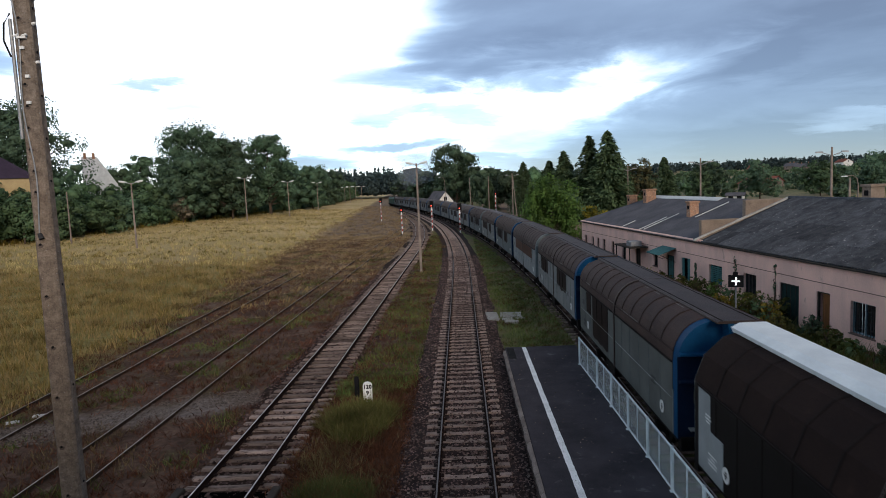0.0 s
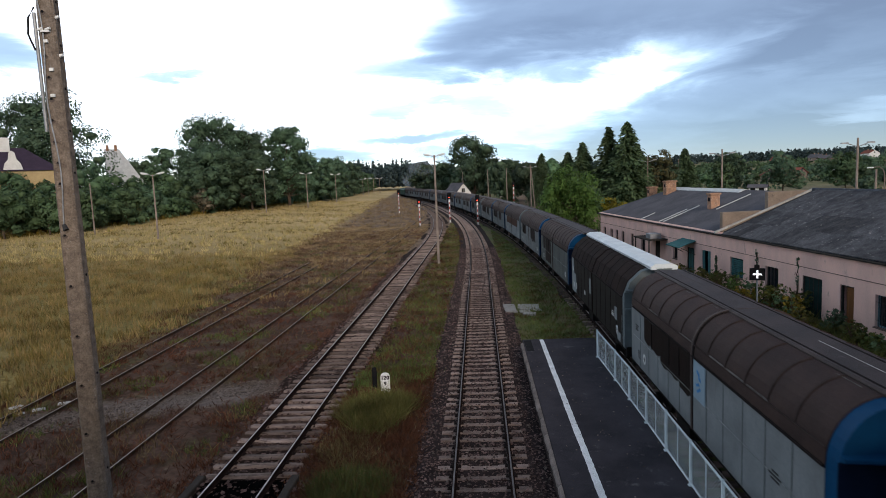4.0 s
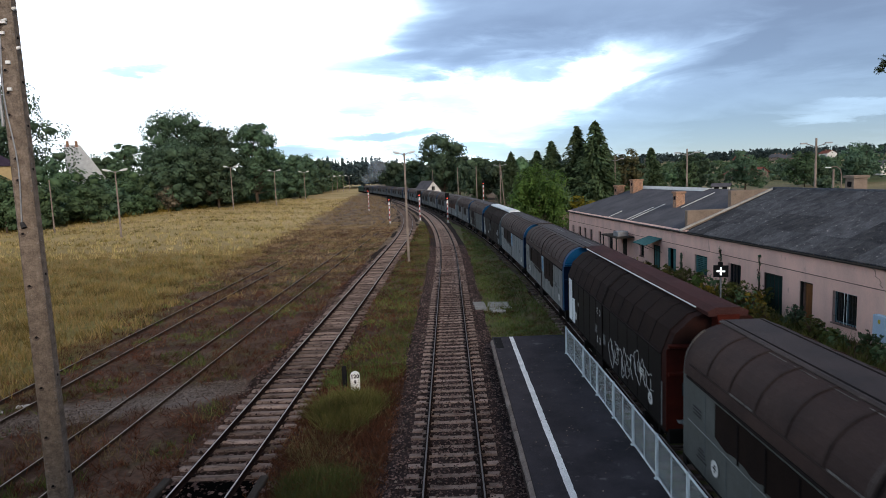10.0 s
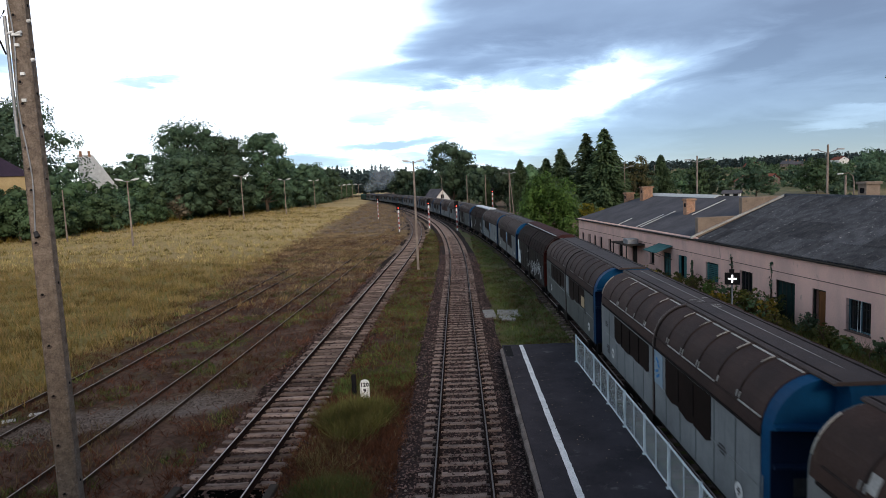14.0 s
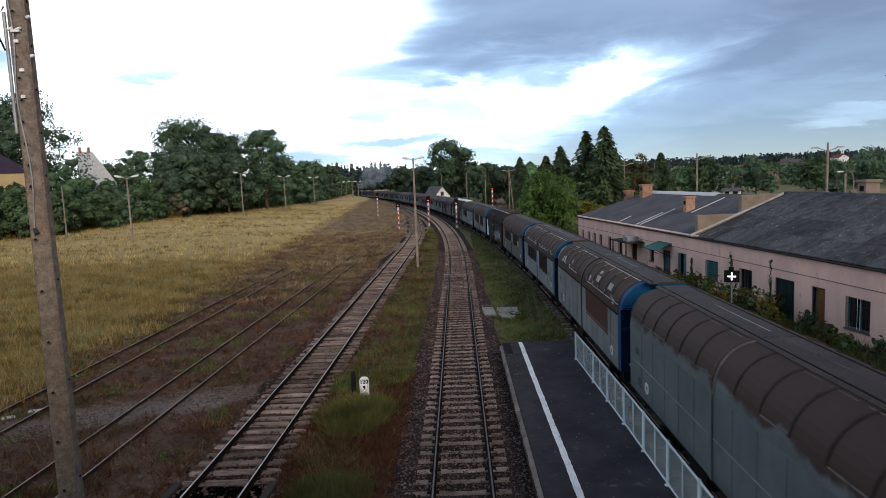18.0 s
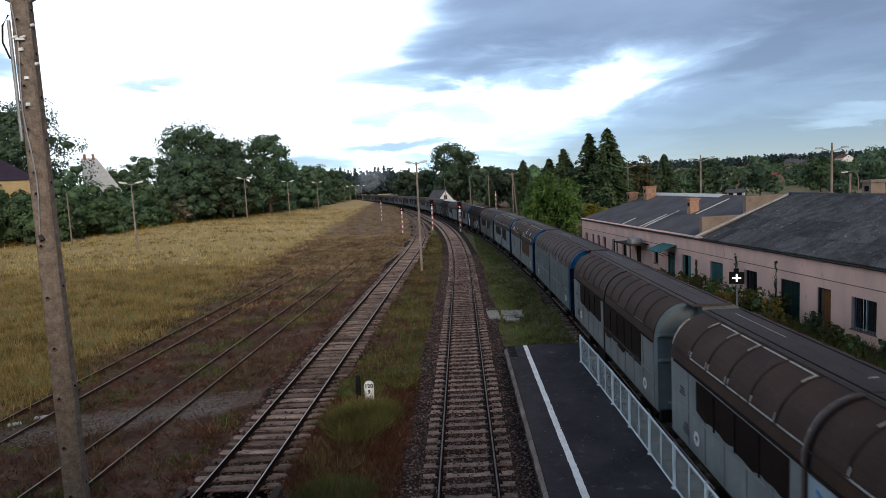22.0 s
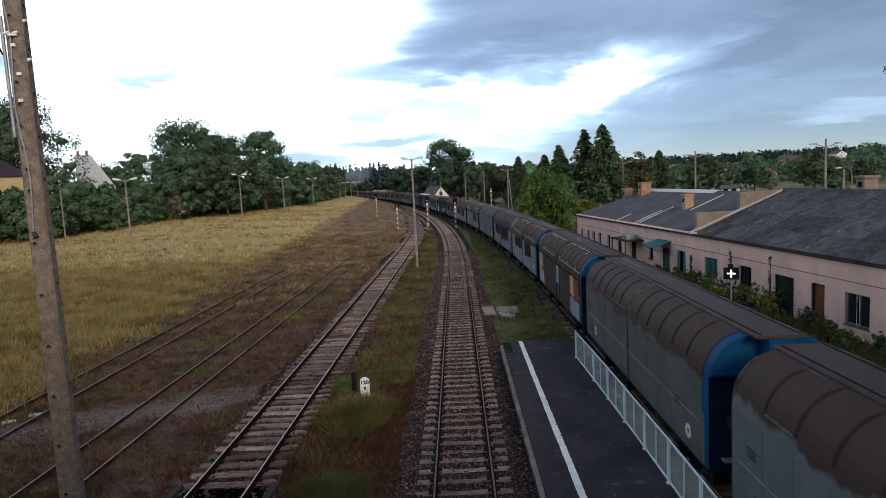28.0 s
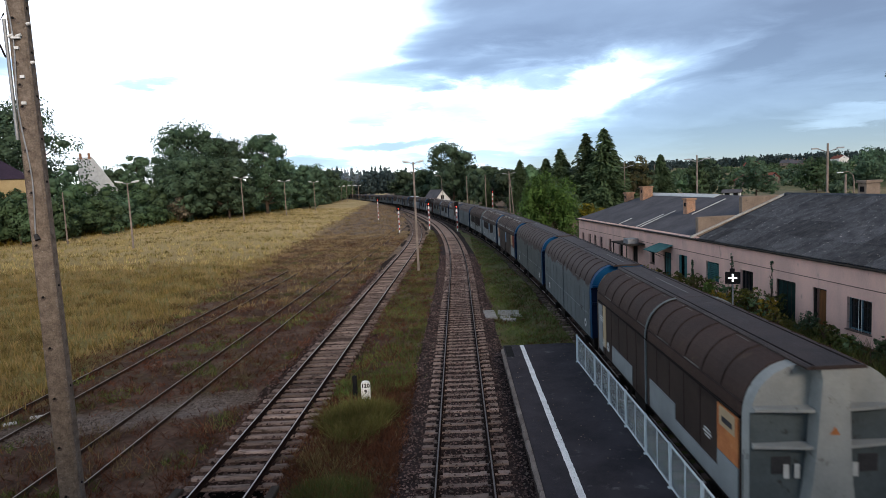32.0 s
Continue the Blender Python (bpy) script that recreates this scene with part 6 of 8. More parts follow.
# ---- poles, lamps, signals ----
def concrete_pole(m, height, label, arms=True, detail=False, top=0.155, foot=0.235, reach=1.0):
    p = root("lamp_post", m, label, "lamp post", "concrete lamp posts of the yard")
    b, loops = MB(), []
    for k in range(9):
        z = height * k / 8 - (0.4 if k == 0 else 0)
        w = foot + (top - foot) * k / 8
        h2, c = w / 2, w * 0.12
        t = w * 0.40
        loops.append([(-h2, -t + c, z), (-h2 + c, -t, z), (h2 - c, -t, z), (h2, -t + c, z), (h2, t - c, z), (h2 - c, t, z), (-h2 + c, t, z), (-h2, t - c, z)])
    b.loft(loops)
    part("shaft", b, M["pole_near" if detail else "concrete"], p)
    if arms:
        for s in (-1, 1):
            z = height - 0.15
            far = 0.55 * (reach - 1.0)
            part("arm", MB().tube([(0, 0, z - 0.06), (s * (0.1 + far * 0.5), 0, z + far * 0.15), (s * (0.2 + far), 0, z + 0.05 + far * 0.3)], 0.028 * reach, 8), M["tarnish"], p)
            tilt = pose(s * (0.13 + far), 0, z + 0.04 + far * 0.3, 0, -s * 13, 0) @ Matrix.Scale(reach, 4)
            l = MB().loft([[tilt @ Vector((s * q, y * w, zz * w)) for y, zz in ((-0.13, -0.02), (-0.07, 0.09), (0.07, 0.09), (0.13, -0.02))] for q, w in ((-0.02, 0.45), (0.1, 0.8), (0.4, 1.0), (0.62, 0.6))][::s])
            hd = part("lantern", l, M["teal_steel"] if detail else M["lamp_glass"], p)
            g = MB().loft([[tilt @ Vector((s * q, y * w, -0.02 + zz * w)) for y, zz in ((0.11, 0.0), (0.06, -0.07), (-0.06, -0.07), (-0.11, 0.0))] for q, w in ((0.12, 0.5), (0.22, 0.9), (0.45, 1.0), (0.58, 0.5))][::s])
            part("bowl", g, M["lamp_glass"], hd)
    return p


def near_pole_fittings(p, height):
    """Holes, clamps, cable and stains of the post beside the footbridge."""
    foot, top = 0.235, 0.155
    wid = lambda z: foot + (top - foot) * z / height
    hole = MB().tube([(0, -0.004, 0), (0, 0.02, 0)], 0.012, 10).mesh("climbing_hole")
    stain = MB()
    outl = [(0.024 * math.cos(a) * (1 + 0.2 * math.sin(3 * a + 1)), 0.020 * math.sin(a) * (1 + 0.2 * math.sin(5 * a))) for a in (2 * math.pi * i / 14 for i in range(14))]
    stain = MB().loft([[(x, yy, zz) for x, zz in outl] for yy in (0.004, -0.0015)]).mesh("hole_stain")
    z = 0.6
    k = 0
    while z < height - 0.3:
        t = wid(z) * 0.40
        x = -0.028 + 0.008 * math.sin(k * 1.7)
        # black disc paints the dark of each hole
        put("climbing_hole", hole, M["hole_shade"], p, pose(x, -t - 0.001, z))
        put("hole_stain", stain, M["pole_stain"], p, pose(x, -t, z - 0.012))
        hx = wid(z) / 2
        if k % 2:
            put("climbing_hole", hole, M["hole_shade"], p, pose(hx + 0.001, 0.0, z + 0.1, 0, 0, 90))
        z += 0.50 if z < height - 2.2 else 0.2
        k += 1
    chips, crng = MB(), random.Random(52)
    for k in range(420):
        z = crng.uniform(0.3, height - 0.1)
        w2 = wid(z) / 2
        if crng.random() < 0.6:
            c = Vector((crng.uniform(-w2, w2), -w2 * 0.8, z))
        else:
            c = Vector((w2, crng.uniform(-w2 * 0.8, w2 * 0.8), z))
        if crng.random() < 0.35:
            c = Vector((w2 * 0.93, -w2 * 0.74, z))
        q = crng.uniform(0.002, 0.0055)
        m = pose(c.x, c.y, c.z, crng.uniform(0, 90), crng.uniform(0, 90), crng.uniform(0, 90))
        chips.add([m @ Vector(p) for p in ((q, 0, 0), (-q, 0, 0), (0, q, 0), (0, -q, 0), (0, 0, q), (0, 0, -q))], [(0, 2, 4), (2, 1, 4), (1, 3, 4), (3, 0, 4), (2, 0, 5), (1, 2, 5), (3, 1, 5), (0, 3, 5)])
    tagged(part("pebble_facing", chips, M["pale_concrete"], p, "pale pebbles showing in the worn concrete"), kind="stuff")
    pts = []
    for i in range(14):
        z = height - 0.2 - i * 0.165
        t = wid(z) * 0.40
        pts.append((-wid(z) * 0.36 + 0.02 * math.sin(i * 0.8) + 0.004 * i, -t - 0.012, z))
    part("hanging_cable", MB().tube(pts, 0.007, 6), M["tarnish"], p, "grey loose cable")
    part("cable_end", MB().tube([pts[-1], (pts[-1][0] + 0.02, pts[-1][1] - 0.01, pts[-1][2] - 0.05)], [0.02, 0.026], 8), M["mark_dark"], p)
    for z, x in ((height - 0.62, -0.012), (height - 0.88, 0.012), (height - 1.12, 0.0)):
        t = wid(z) * 0.40
        part("cable_clamp", MB().slab(x - 0.019, x + 0.019, -t - 0.02, -t + 0.002, z - 0.014, z + 0.014, 0.004), M["white_paint"], p)
    z = height - 0.52
    t = wid(z) * 0.40
    b = MB()
    for q in (-0.05, 0.02):
        b.tube([(q - 0.02, -t - 0.02, z), (q + 0.025, -t - 0.024, z + 0.014)], 0.013, 8)
    b.slab(-0.045, 0.035, -t - 0.03, -t + 0.004, z - 0.02, z + 0.0, 0.004)
    part("insulator", b, M["white_paint"], p, "cluster of white insulators")
    for z in (height - 0.4, height - 0.75):
        hx = wid(z) / 2
        part("insulator", MB().tube([(hx, -0.03, z), (hx + 0.03, -0.035, z + 0.008)], [0.018, 0.012], 8), M["white_paint"], p)
    z0, z1 = height - 1.45, height - 0.35
    part("conduit", MB().tube([(-wid(z0) / 2 - 0.03, -0.03, z0), (-wid(z1) / 2 - 0.035, -0.03, z1)], 0.016, 8), M["tarnish"], p, "grey steel conduit")
    part("wire_loop", MB().tube([(-wid(z1) / 2 - 0.03, -0.03, z1 + 0.05), (-0.16, -0.05, z1 - 0.05), (-0.17, -0.06, z1 - 0.2), (-0.12, -0.06, z1 - 0.35)], 0.008, 6), M["black"], p)


def small_lamp(m, height, label, lean=0.0, curved=False):
    p = root("street_lamp", m, label, "street lamp")
    if curved:
        pts = [(0, 0, -0.3), (0, 0, height * 0.85), (-0.15, 0, height * 0.95), (-0.6, 0, height), (-1.3, 0, height - 0.05)]
        part("mast", MB().tube(pts, [0.09, 0.06, 0.05, 0.045, 0.04], 8), M["concrete"], p)
        part("lantern", MB().slab(-1.8, -1.2, -0.1, 0.1, height - 0.12, height - 0.02, 0.03), M["lamp_glass"], p)
    else:
        part("mast", MB().tube([(0, 0, -0.3), (0, 0, height)], [0.13, 0.08], 8), M["concrete"], p)
        part("lantern", MB().slab(-0.75, -0.05, -0.1, 0.1, height - 0.25, height - 0.1, 0.03), M["lamp_glass"], p)
    return p


def plain_pole(m, height, label, cross=False, double=False):
    p = root("utility_pole", m, label, "utility pole")
    part("mast", MB().tube([(0, 0, -0.3), (0, 0, height)], [0.15, 0.1], 8), M["concrete"], p)
    if double:
        part("mast", MB().tube([(0.9, 0, -0.3), (0.12, 0, height - 0.5)], [0.14, 0.1], 8), M["concrete"], p)
    if cross:
        for s in (-1, 1):
            part("bracket", MB().tube([(0, 0, height - 0.9), (s * 1.0, 0, height - 0.55)], 0.05, 6), M["tarnish"], p)
            part("lantern", MB().slab(s * 1.3 - 0.35, s * 1.3 + 0.35, -0.1, 0.1, height - 0.58, height - 0.42, 0.03), M["tarnish"], p)
    return p


def signal_mast(m, height, label):
    """A colour-light signal: banded mast, black head, one red light."""
    s = root("railway_signal", m, label, "railway signal", "red signals of the yard")
    part("footing", MB().slab(-0.28, 0.28, -0.28, 0.28, -0.4, 0.06, 0.03), M["concrete"], s)
    n = 9
    for k in range(n):
        z0, z1 = 0.06 + (height - 1.1) * k / n, 0.06 + (height - 1.1) * (k + 1) / n
        part("mast_band", MB().tube([(0, 0, z0), (0, 0, z1)], 0.075, 10), M["white_paint" if k % 2 == 0 else "red_paint"], s)
    hd = part("signal_head", MB().slab(-0.24, 0.24, -0.12, 0.12, height - 1.1, height, 0.06), M["black"], s)
    part("backplate", MB().slab(-0.34, 0.34, 0.1, 0.13, height - 1.15, height + 0.05, 0.02), M["black"], s)
    for k, z in enumerate((height - 0.3, height - 0.78)):
        part("hood", MB().tube([(0, -0.12, z + 0.02), (0, -0.34, z + 0.03)], [0.12, 0.13], 10, caps=False), M["black"], hd)
        part("lens", MB().tube([(0, -0.118, z), (0, -0.14, z)], 0.095, 12), M["red_light"] if k == 1 else M["pane"], hd, "lit red lens" if k == 1 else "")
    part("ladder", MB().tube([(0.16, 0.1, 0.2), (0.16, 0.1, height - 1.0)], 0.02, 5).tube([(-0.16, 0.1, 0.2), (-0.16, 0.1, height - 1.0)], 0.02, 5), M["tarnish"], s)
    part("number_plate", MB().slab(-0.14, 0.14, -0.10, -0.085, height - 1.65, height - 1.35, 0.004), M["white_paint"], s)
    return s


def cross_sign(m):
    s = root("cross_sign", m, "black signal board with a lit white cross on a post", "railway sign")
    part("post", MB().tube([(0, 0, -0.3), (0, 0, 3.5)], 0.035, 8), M["tarnish"], s)
    part("board", MB().slab(-0.30, 0.30, -0.07, -0.035, 2.98, 3.5, 0.01), M["black"], s)
    part("board_top", MB().slab(-0.12, 0.08, -0.09, 0.02, 3.5, 3.64, 0.01), M["black"], s)
    part("cross", MB().add([(x, yy, z) for yy in (-0.072, -0.082) for x, z in ((-0.034, 3.07), (0.034, 3.07), (0.034, 3.206), (0.17, 3.206), (0.17, 3.274), (0.034, 3.274), (0.034, 3.41), (-0.034, 3.41), (-0.034, 3.274), (-0.17, 3.274), (-0.17, 3.206), (-0.034, 3.206))],
         [tuple(range(12, 24))] + [(i, (i + 1) % 12, 12 + (i + 1) % 12, 12 + i) for i in range(12)]), M["cross_white"], s, "lit white cross")
    return s


M["cross_white"] = glow("lit_white_cross", (0.95, 0.97, 1.0), 0.95)


def km_post(m):
    k = root("kilometre_post", m, "white kilometre stone standing in long grass", "milestone")
    pts = []
    for i in range(9):
        a = math.pi * i / 8
        pts.append((0.17 * math.cos(a), 0.62 + 0.13 * math.sin(a)))
    prof = [(0.17, -0.3)] + pts + [(-0.17, -0.3)]
    part("stone", MB().loft([[(x, y, z) for x, z in prof] for y in (0.07, -0.07)]), M["white_paint"], k)
    for body, x, z in (("1", -0.105, 0.52), ("2", 0.0, 0.52), ("0", 0.11, 0.52), ("9", 0.0, 0.29)):
        cu = bpy.data.curves.new("digit", "FONT")
        cu.body, cu.size, cu.align_x, cu.extrude, cu.offset = body, 0.20, "CENTER", 0.004, 0.008
        ob = new("digit", cu)
        me = bpy.data.meshes.new_from_object(ob)
        bpy.data.objects.remove(ob)
        put("digit", me, M["black"], k, pose(x, -0.074, z, 90, 0, 0), "black painted digit")
    return k


def build_yard_things():
    p = concrete_pole(pose(-3.99, 5.95, GROUND, 0, 0, 8), 10.05, "weathered concrete lamp post with drilled holes, clamps and a loose cable", True, True)
    near_pole_fittings(p, 10.05)
    concrete_pole(pose(-3.95, 58.6, GROUND, 0, 0, 4), 10.15, "slim concrete lamp post between the tracks", True, reach=1.25)
    for x, y, h, r in ((-51.6, 98.2, 10.3, 20), (-53.4, 156, 10.6, 15), (-48.3, 176.5, 9.75, 12), (-48.7, 214.8, 9.6, 10), (-56.0, 320, 8.0, 5), (-54.9, 331, 8.0, 8), (-53.4, 342, 8.0, 3), (-56.6, 309, 7.6, 3)):
        concrete_pole(pose(x, y, ground_height(x, y), 0, 0, r), h, "slender twin-armed lamp post at the edge of the meadow", True, foot=0.3, top=0.18, reach=1.9)
    plain_pole(pose(-69.5, 110, ground_height(-69.5, 110)), 9.2, "bare concrete post before the hedge")
    for x, y, h in ((-19.3, 152, 5.6), (-10.2, 107.8, 4.9), (-5.25, 113, 5.3), (-0.25, 105, 4.9), (8.4, 152, 6.3)):
        signal_mast(pose(x, y, GROUND, 0, 0, -4), h, "red and white banded railway signal showing red")
    cross_sign(pose(11.62, 27.0, -0.1, 0, 0, -22))
    km_post(pose(-3.78, 23.0, GROUND + 0.02, 0, 0, 3))
    st = root("timber_stub", pose(-4.25, 23.4, GROUND), "short dark timber stub beside the kilometre stone", "post")
    part("stub", MB().slab(-0.08, 0.08, -0.07, 0.07, -0.2, 0.86, 0.02), M["black"], st)
    sl = root("concrete_cover", pose(2.45, 37.0, GROUND), "broken pale concrete cover lying in the grass", "slab")
    for x0, x1, y0, y1, z, r in ((-1.15, -0.45, -0.7, 1.3, 0.11, 3), (-0.38, 0.9, 0.1, 1.35, 0.07, -4), (-0.35, 0.35, -1.0, -0.1, 0.05, 9), (0.0, 0.75, -1.55, -1.05, 0.15, -7), (0.45, 1.0, -0.55, -0.05, 0.06, 14)):
        part("slab_piece", MB().slab(x0, x1, y0, y1, -0.1, z, 0.03, pose(0, 0, 0, 1, 1, r)), M["pale_concrete"], sl)
    plain_pole(pose(13.0, 158, GROUND), 10.4, "twin-legged concrete pole with two lanterns", True, True)
    small_lamp(pose(-4.2, 176, GROUND), 10.4, "thin lamp post beside the far hut", curved=True)
    plain_pole(pose(2.6, 168, GROUND), 9.8, "thin concrete pole beyond the train")
    plain_pole(pose(7.4, 165, GROUND), 9.9, "thin concrete pole beyond the train")
    for x, y, h, c in ((31.0, 118, 9.9, True), (48.0, 155, 9.6, False), (31.9, 85, 9.9, True), (38.6, 67, 9.9, True)):
        plain_pole(pose(x, y, ground_height(x, y)), h - ground_height(x, y) * 0.5, "concrete pole behind the long building", c)
    small_lamp(pose(43.2, 70, ground_height(43.2, 70)), 6.6, "curved street lamp behind the building", curved=True)
    plain_pole(pose(42.0, 69.5, ground_height(42, 69.5)), 6.4, "bare pole beside the street lamp")


# ---- far houses ----
def gable_house(name, label, m, w, l, eave, ridge, wall, roof, windows=0, chimney=(-0.3, 0.35), hip=0.0):
    h = root(name, m, label, "house")
    part("wall", MB().loft([[(x, y, z) for x, z in ((-w, -0.5), (-w, eave), (0, (ridge - 0.12 if not (hip and y > 0) else eave)), (w, eave), (w, -0.5))] for y in (l, -l)]), M[wall], h)
    for s in (-1, 1):
        e = 0.35
        k = (ridge - eave) / w
        pts = [(0, ridge), (s * (w + e), eave - e * k), (s * (w + e), eave - e * k - 0.14), (0, ridge - 0.14)]
        part("roof_slope", MB().loft([[(x, (y - hip if y > 0 and x == 0 else y), z) for x, z in pts] for y in ((-l - e, l + e) if s > 0 else (l + e, -l - e))]), M[roof], h)
    if hip:
        part("roof_slope", MB().add([(-w - e, l + e, eave - e * k), (w + e, l + e, eave - e * k), (0, l + e - hip, ridge)], [(0, 1, 2)]), M[roof], h)
    if chimney:
        for y in (l * q for q in chimney):
            part("chimney", MB().slab(-0.35, 0.35, y - 0.35, y + 0.35, ridge - 1.2, ridge + 1.1, 0.04), M["brick"], h)
    for k in range(windows):
        z = eave * 0.45
        y = -l + (k + 0.5) * 2 * l / windows
        wi = part("window", MB().slab(-w - 0.03, -w + 0.02, y - 0.5, y + 0.5, z - 0.6, z + 0.7, 0.01), M["pane"], h)
        part("window_sill", MB().slab(-w - 0.1, -w, y - 0.6, y + 0.6, z - 0.68, z - 0.6, 0.01), M["white_paint"], wi)
    wi = part("window", MB().slab(-0.5, 0.5, -l - 0.03, -l + 0.02, eave + 0.1, eave + 1.3, 0.01), M["pane"], h)
    return h


M["yellow_wall"] = pbr("yellow_plaster", (0.42, 0.32, 0.17), (0.36, 0.27, 0.145), 1.0, 0.9, 0, 0.2)
M["grey_roof"] = pbr("pale_grey_roof", (0.46, 0.475, 0.47), (0.38, 0.395, 0.395), 1.0, 0.8, 0, 0.2)
M["plum_roof"] = pbr("dark_plum_tiles", (0.045, 0.032, 0.05), (0.035, 0.026, 0.04), 1.0, 0.6, 0, 0.3)
M["red_roof"] = pbr("red_brown_tiles", (0.19, 0.07, 0.05), (0.15, 0.055, 0.04), 1.0, 0.8, 0, 0.3)


def build_far_houses():
    gable_house("house", "tall house with a pale grey steep roof behind the hedge", pose(-96.5, 172, 0.8, 0, 0, -58), 9.2, 5.8, 4.0, 18.7, "yellow_wall", "grey_roof", chimney=(-0.9, -0.55), hip=8.5)
    hs = gable_house("house", "yellow house with plum tiled roof behind the hedge", pose(-93.5, 119.5, 0.8, 0, 0, -54), 5.0, 10, 12.2, 16.4, "yellow_wall", "plum_roof", 5, chimney=(), hip=6.0)
    part("dormer_gable", MB().loft([[(x, y, z) for y, z in ((-1.6, 0), (-1.3, 1.2), (-0.7, 1.9), (-0.5, 3.2), (0, 3.6), (0.5, 3.2), (0.7, 1.9), (1.3, 1.2), (1.6, 0))] for x in (0.3, -0.3)]), M["white_wall"], hs, "white curved dormer gable", pose(5.0, 2.4, 12.0))
    part("white_chimney", MB().slab(-0.9, 0.9, 0.1, 2.1, 15, 18.4, 0.05), M["white_wall"], hs)
    gable_house("trackside_hut", "small pale hut with a dark gable roof beside the line", pose(-6.3, 192, GROUND, 0, 0, 30), 2.7, 3.6, 3.4, 6.4, "white_wall", "felt", 0, ())
    for i, (x, y, w, l, e, r, wall, roof) in enumerate(((258, 560, 5, 7, 3.0, 6, "beige", "red_roof"), (330, 640, 4, 6, 3.0, 6, "beige", "felt"), (300, 560, 5, 8, 3, 5.5, "plaster_dirty", "felt"), (392, 660, 5, 8, 4, 7, "white_wall", "red_roof"), (276, 600, 4, 6, 3, 6, "plaster_dirty", "red_roof"), (430, 600, 5, 8, 4, 7, "beige", "felt"), (97, 212, 3, 5, 1.8, 3.4, "beige", "red_roof"), (106, 222, 3, 4, 1.8, 3.4, "plaster_dirty", "red_roof"), (61, 142, 1.3, 1.7, 1.5, 2.0, "white_wall", "felt"), (124, 218, 3, 5, 2.2, 3.8, "white_wall", "grey_roof"), (130, 196, 3, 4, 2.4, 4.0, "white_wall", "felt"))):
        gable_house("house", "distant small house among trees", pose(x, y, ground_height(x, y) + (2.0 if y > 400 else 0.6), 0, 0, 30 * i % 90), w, l, e, r, wall, roof, 2, (-0.3, 0.35) if y > 400 else ())


M["white_wall"] = pbr("white_plaster", (0.62, 0.61, 0.58), (0.54, 0.53, 0.50), 1.0, 0.9, 0, 0.2)


# ---- trees, bushes, grass ----
def leaf_mass(L, rng, around=7, rings=5):
    """The close-packed leaves inside each lobe, as a torn, lumpy shell."""
    th = np.linspace(0, 2 * np.pi, around, endpoint=False)
    ph = np.linspace(0.12, np.pi - 0.12, rings)
    unit = np.stack([np.outer(np.sin(ph), np.cos(th)), np.outer(np.sin(ph), np.sin(th)), np.outer(np.cos(ph), np.ones(around))], -1).reshape(-1, 3)
    L = L.copy()
    L[:, 3:] *= np.minimum(1.0, 2.3 / L[:, 3:].max(axis=1))[:, None]
    V = L[:, None, :3] + unit[None] * L[:, None, 3:] * (0.58 + 0.13 * rng.normal(size=(len(L), len(unit), 1)).clip(-1.6, 1.2))
    i, j = np.meshgrid(np.arange(rings - 1), np.arange(around), indexing="ij")
    a, b = (i * around + j).ravel(), (i * around + (j + 1) % around).ravel()
    f = np.stack([a, a + around, b + around, b], 1)
    F = (f[None] + (np.arange(len(L)) * len(unit))[:, None, None]).reshape(-1, 4)
    return V.reshape(-1, 3), F


def leaf_cloud(lobes, count, size, seed, out=0.7, spray=10, spread=0.16, mass=0):
    """Leaves over the outside of a heap of lobes (x, y, z, rx, ry, rz)."""
    rng = np.random.default_rng(seed)
    L = np.array(lobes, float)
    wgt = (L[:, 3] * L[:, 4] + L[:, 3] * L[:, 5] + L[:, 4] * L[:, 5])
    # leaves gather in sprays on the face of each lobe
    sprays = max(6, count // spray)
    sl = rng.choice(len(L), sprays, p=wgt / wgt.sum())
    sd = rng.normal(size=(sprays, 3))
    sd /= np.linalg.norm(sd, axis=1)[:, None]
    pick = rng.integers(0, sprays, count)
    idx = sl[pick]
    d = sd[pick] + rng.normal(size=(count, 3)) * spread
    d /= np.linalg.norm(d, axis=1)[:, None]
    rad = (0.90 + 0.12 * rng.random(sprays))[pick] - (1 - out) * rng.random(count) ** 1.5 + 0.03 * rng.normal(size=count)
    P = L[idx, :3] + d * L[idx, 3:] * rad[:, None]
    nrm = d + np.array([0.0, 0.0, 0.25]) + rng.normal(size=(count, 3)) * 0.30
    nrm /= np.linalg.norm(nrm, axis=1)[:, None]
    a = np.cross(nrm, rng.normal(size=(count, 3)))
    a /= np.linalg.norm(a, axis=1)[:, None]
    b = np.cross(nrm, a)
    s = size * rng.uniform(0.55, 1.35, count)[:, None]
    fold = nrm * s * 0.25
    v = np.stack([P - a * s, P - b * s * 0.6 + fold, P + a * s * 0.9, P + b * s * 0.6 + fold], 1).reshape(-1, 3)
    f = np.arange(count * 4).reshape(-1, 4)
    if mass:
        mv, mf = leaf_mass(L, rng, mass, mass - 2)
        v, f = np.concatenate([v, mv]), np.concatenate([f, mf + len(v)])
    return v, f


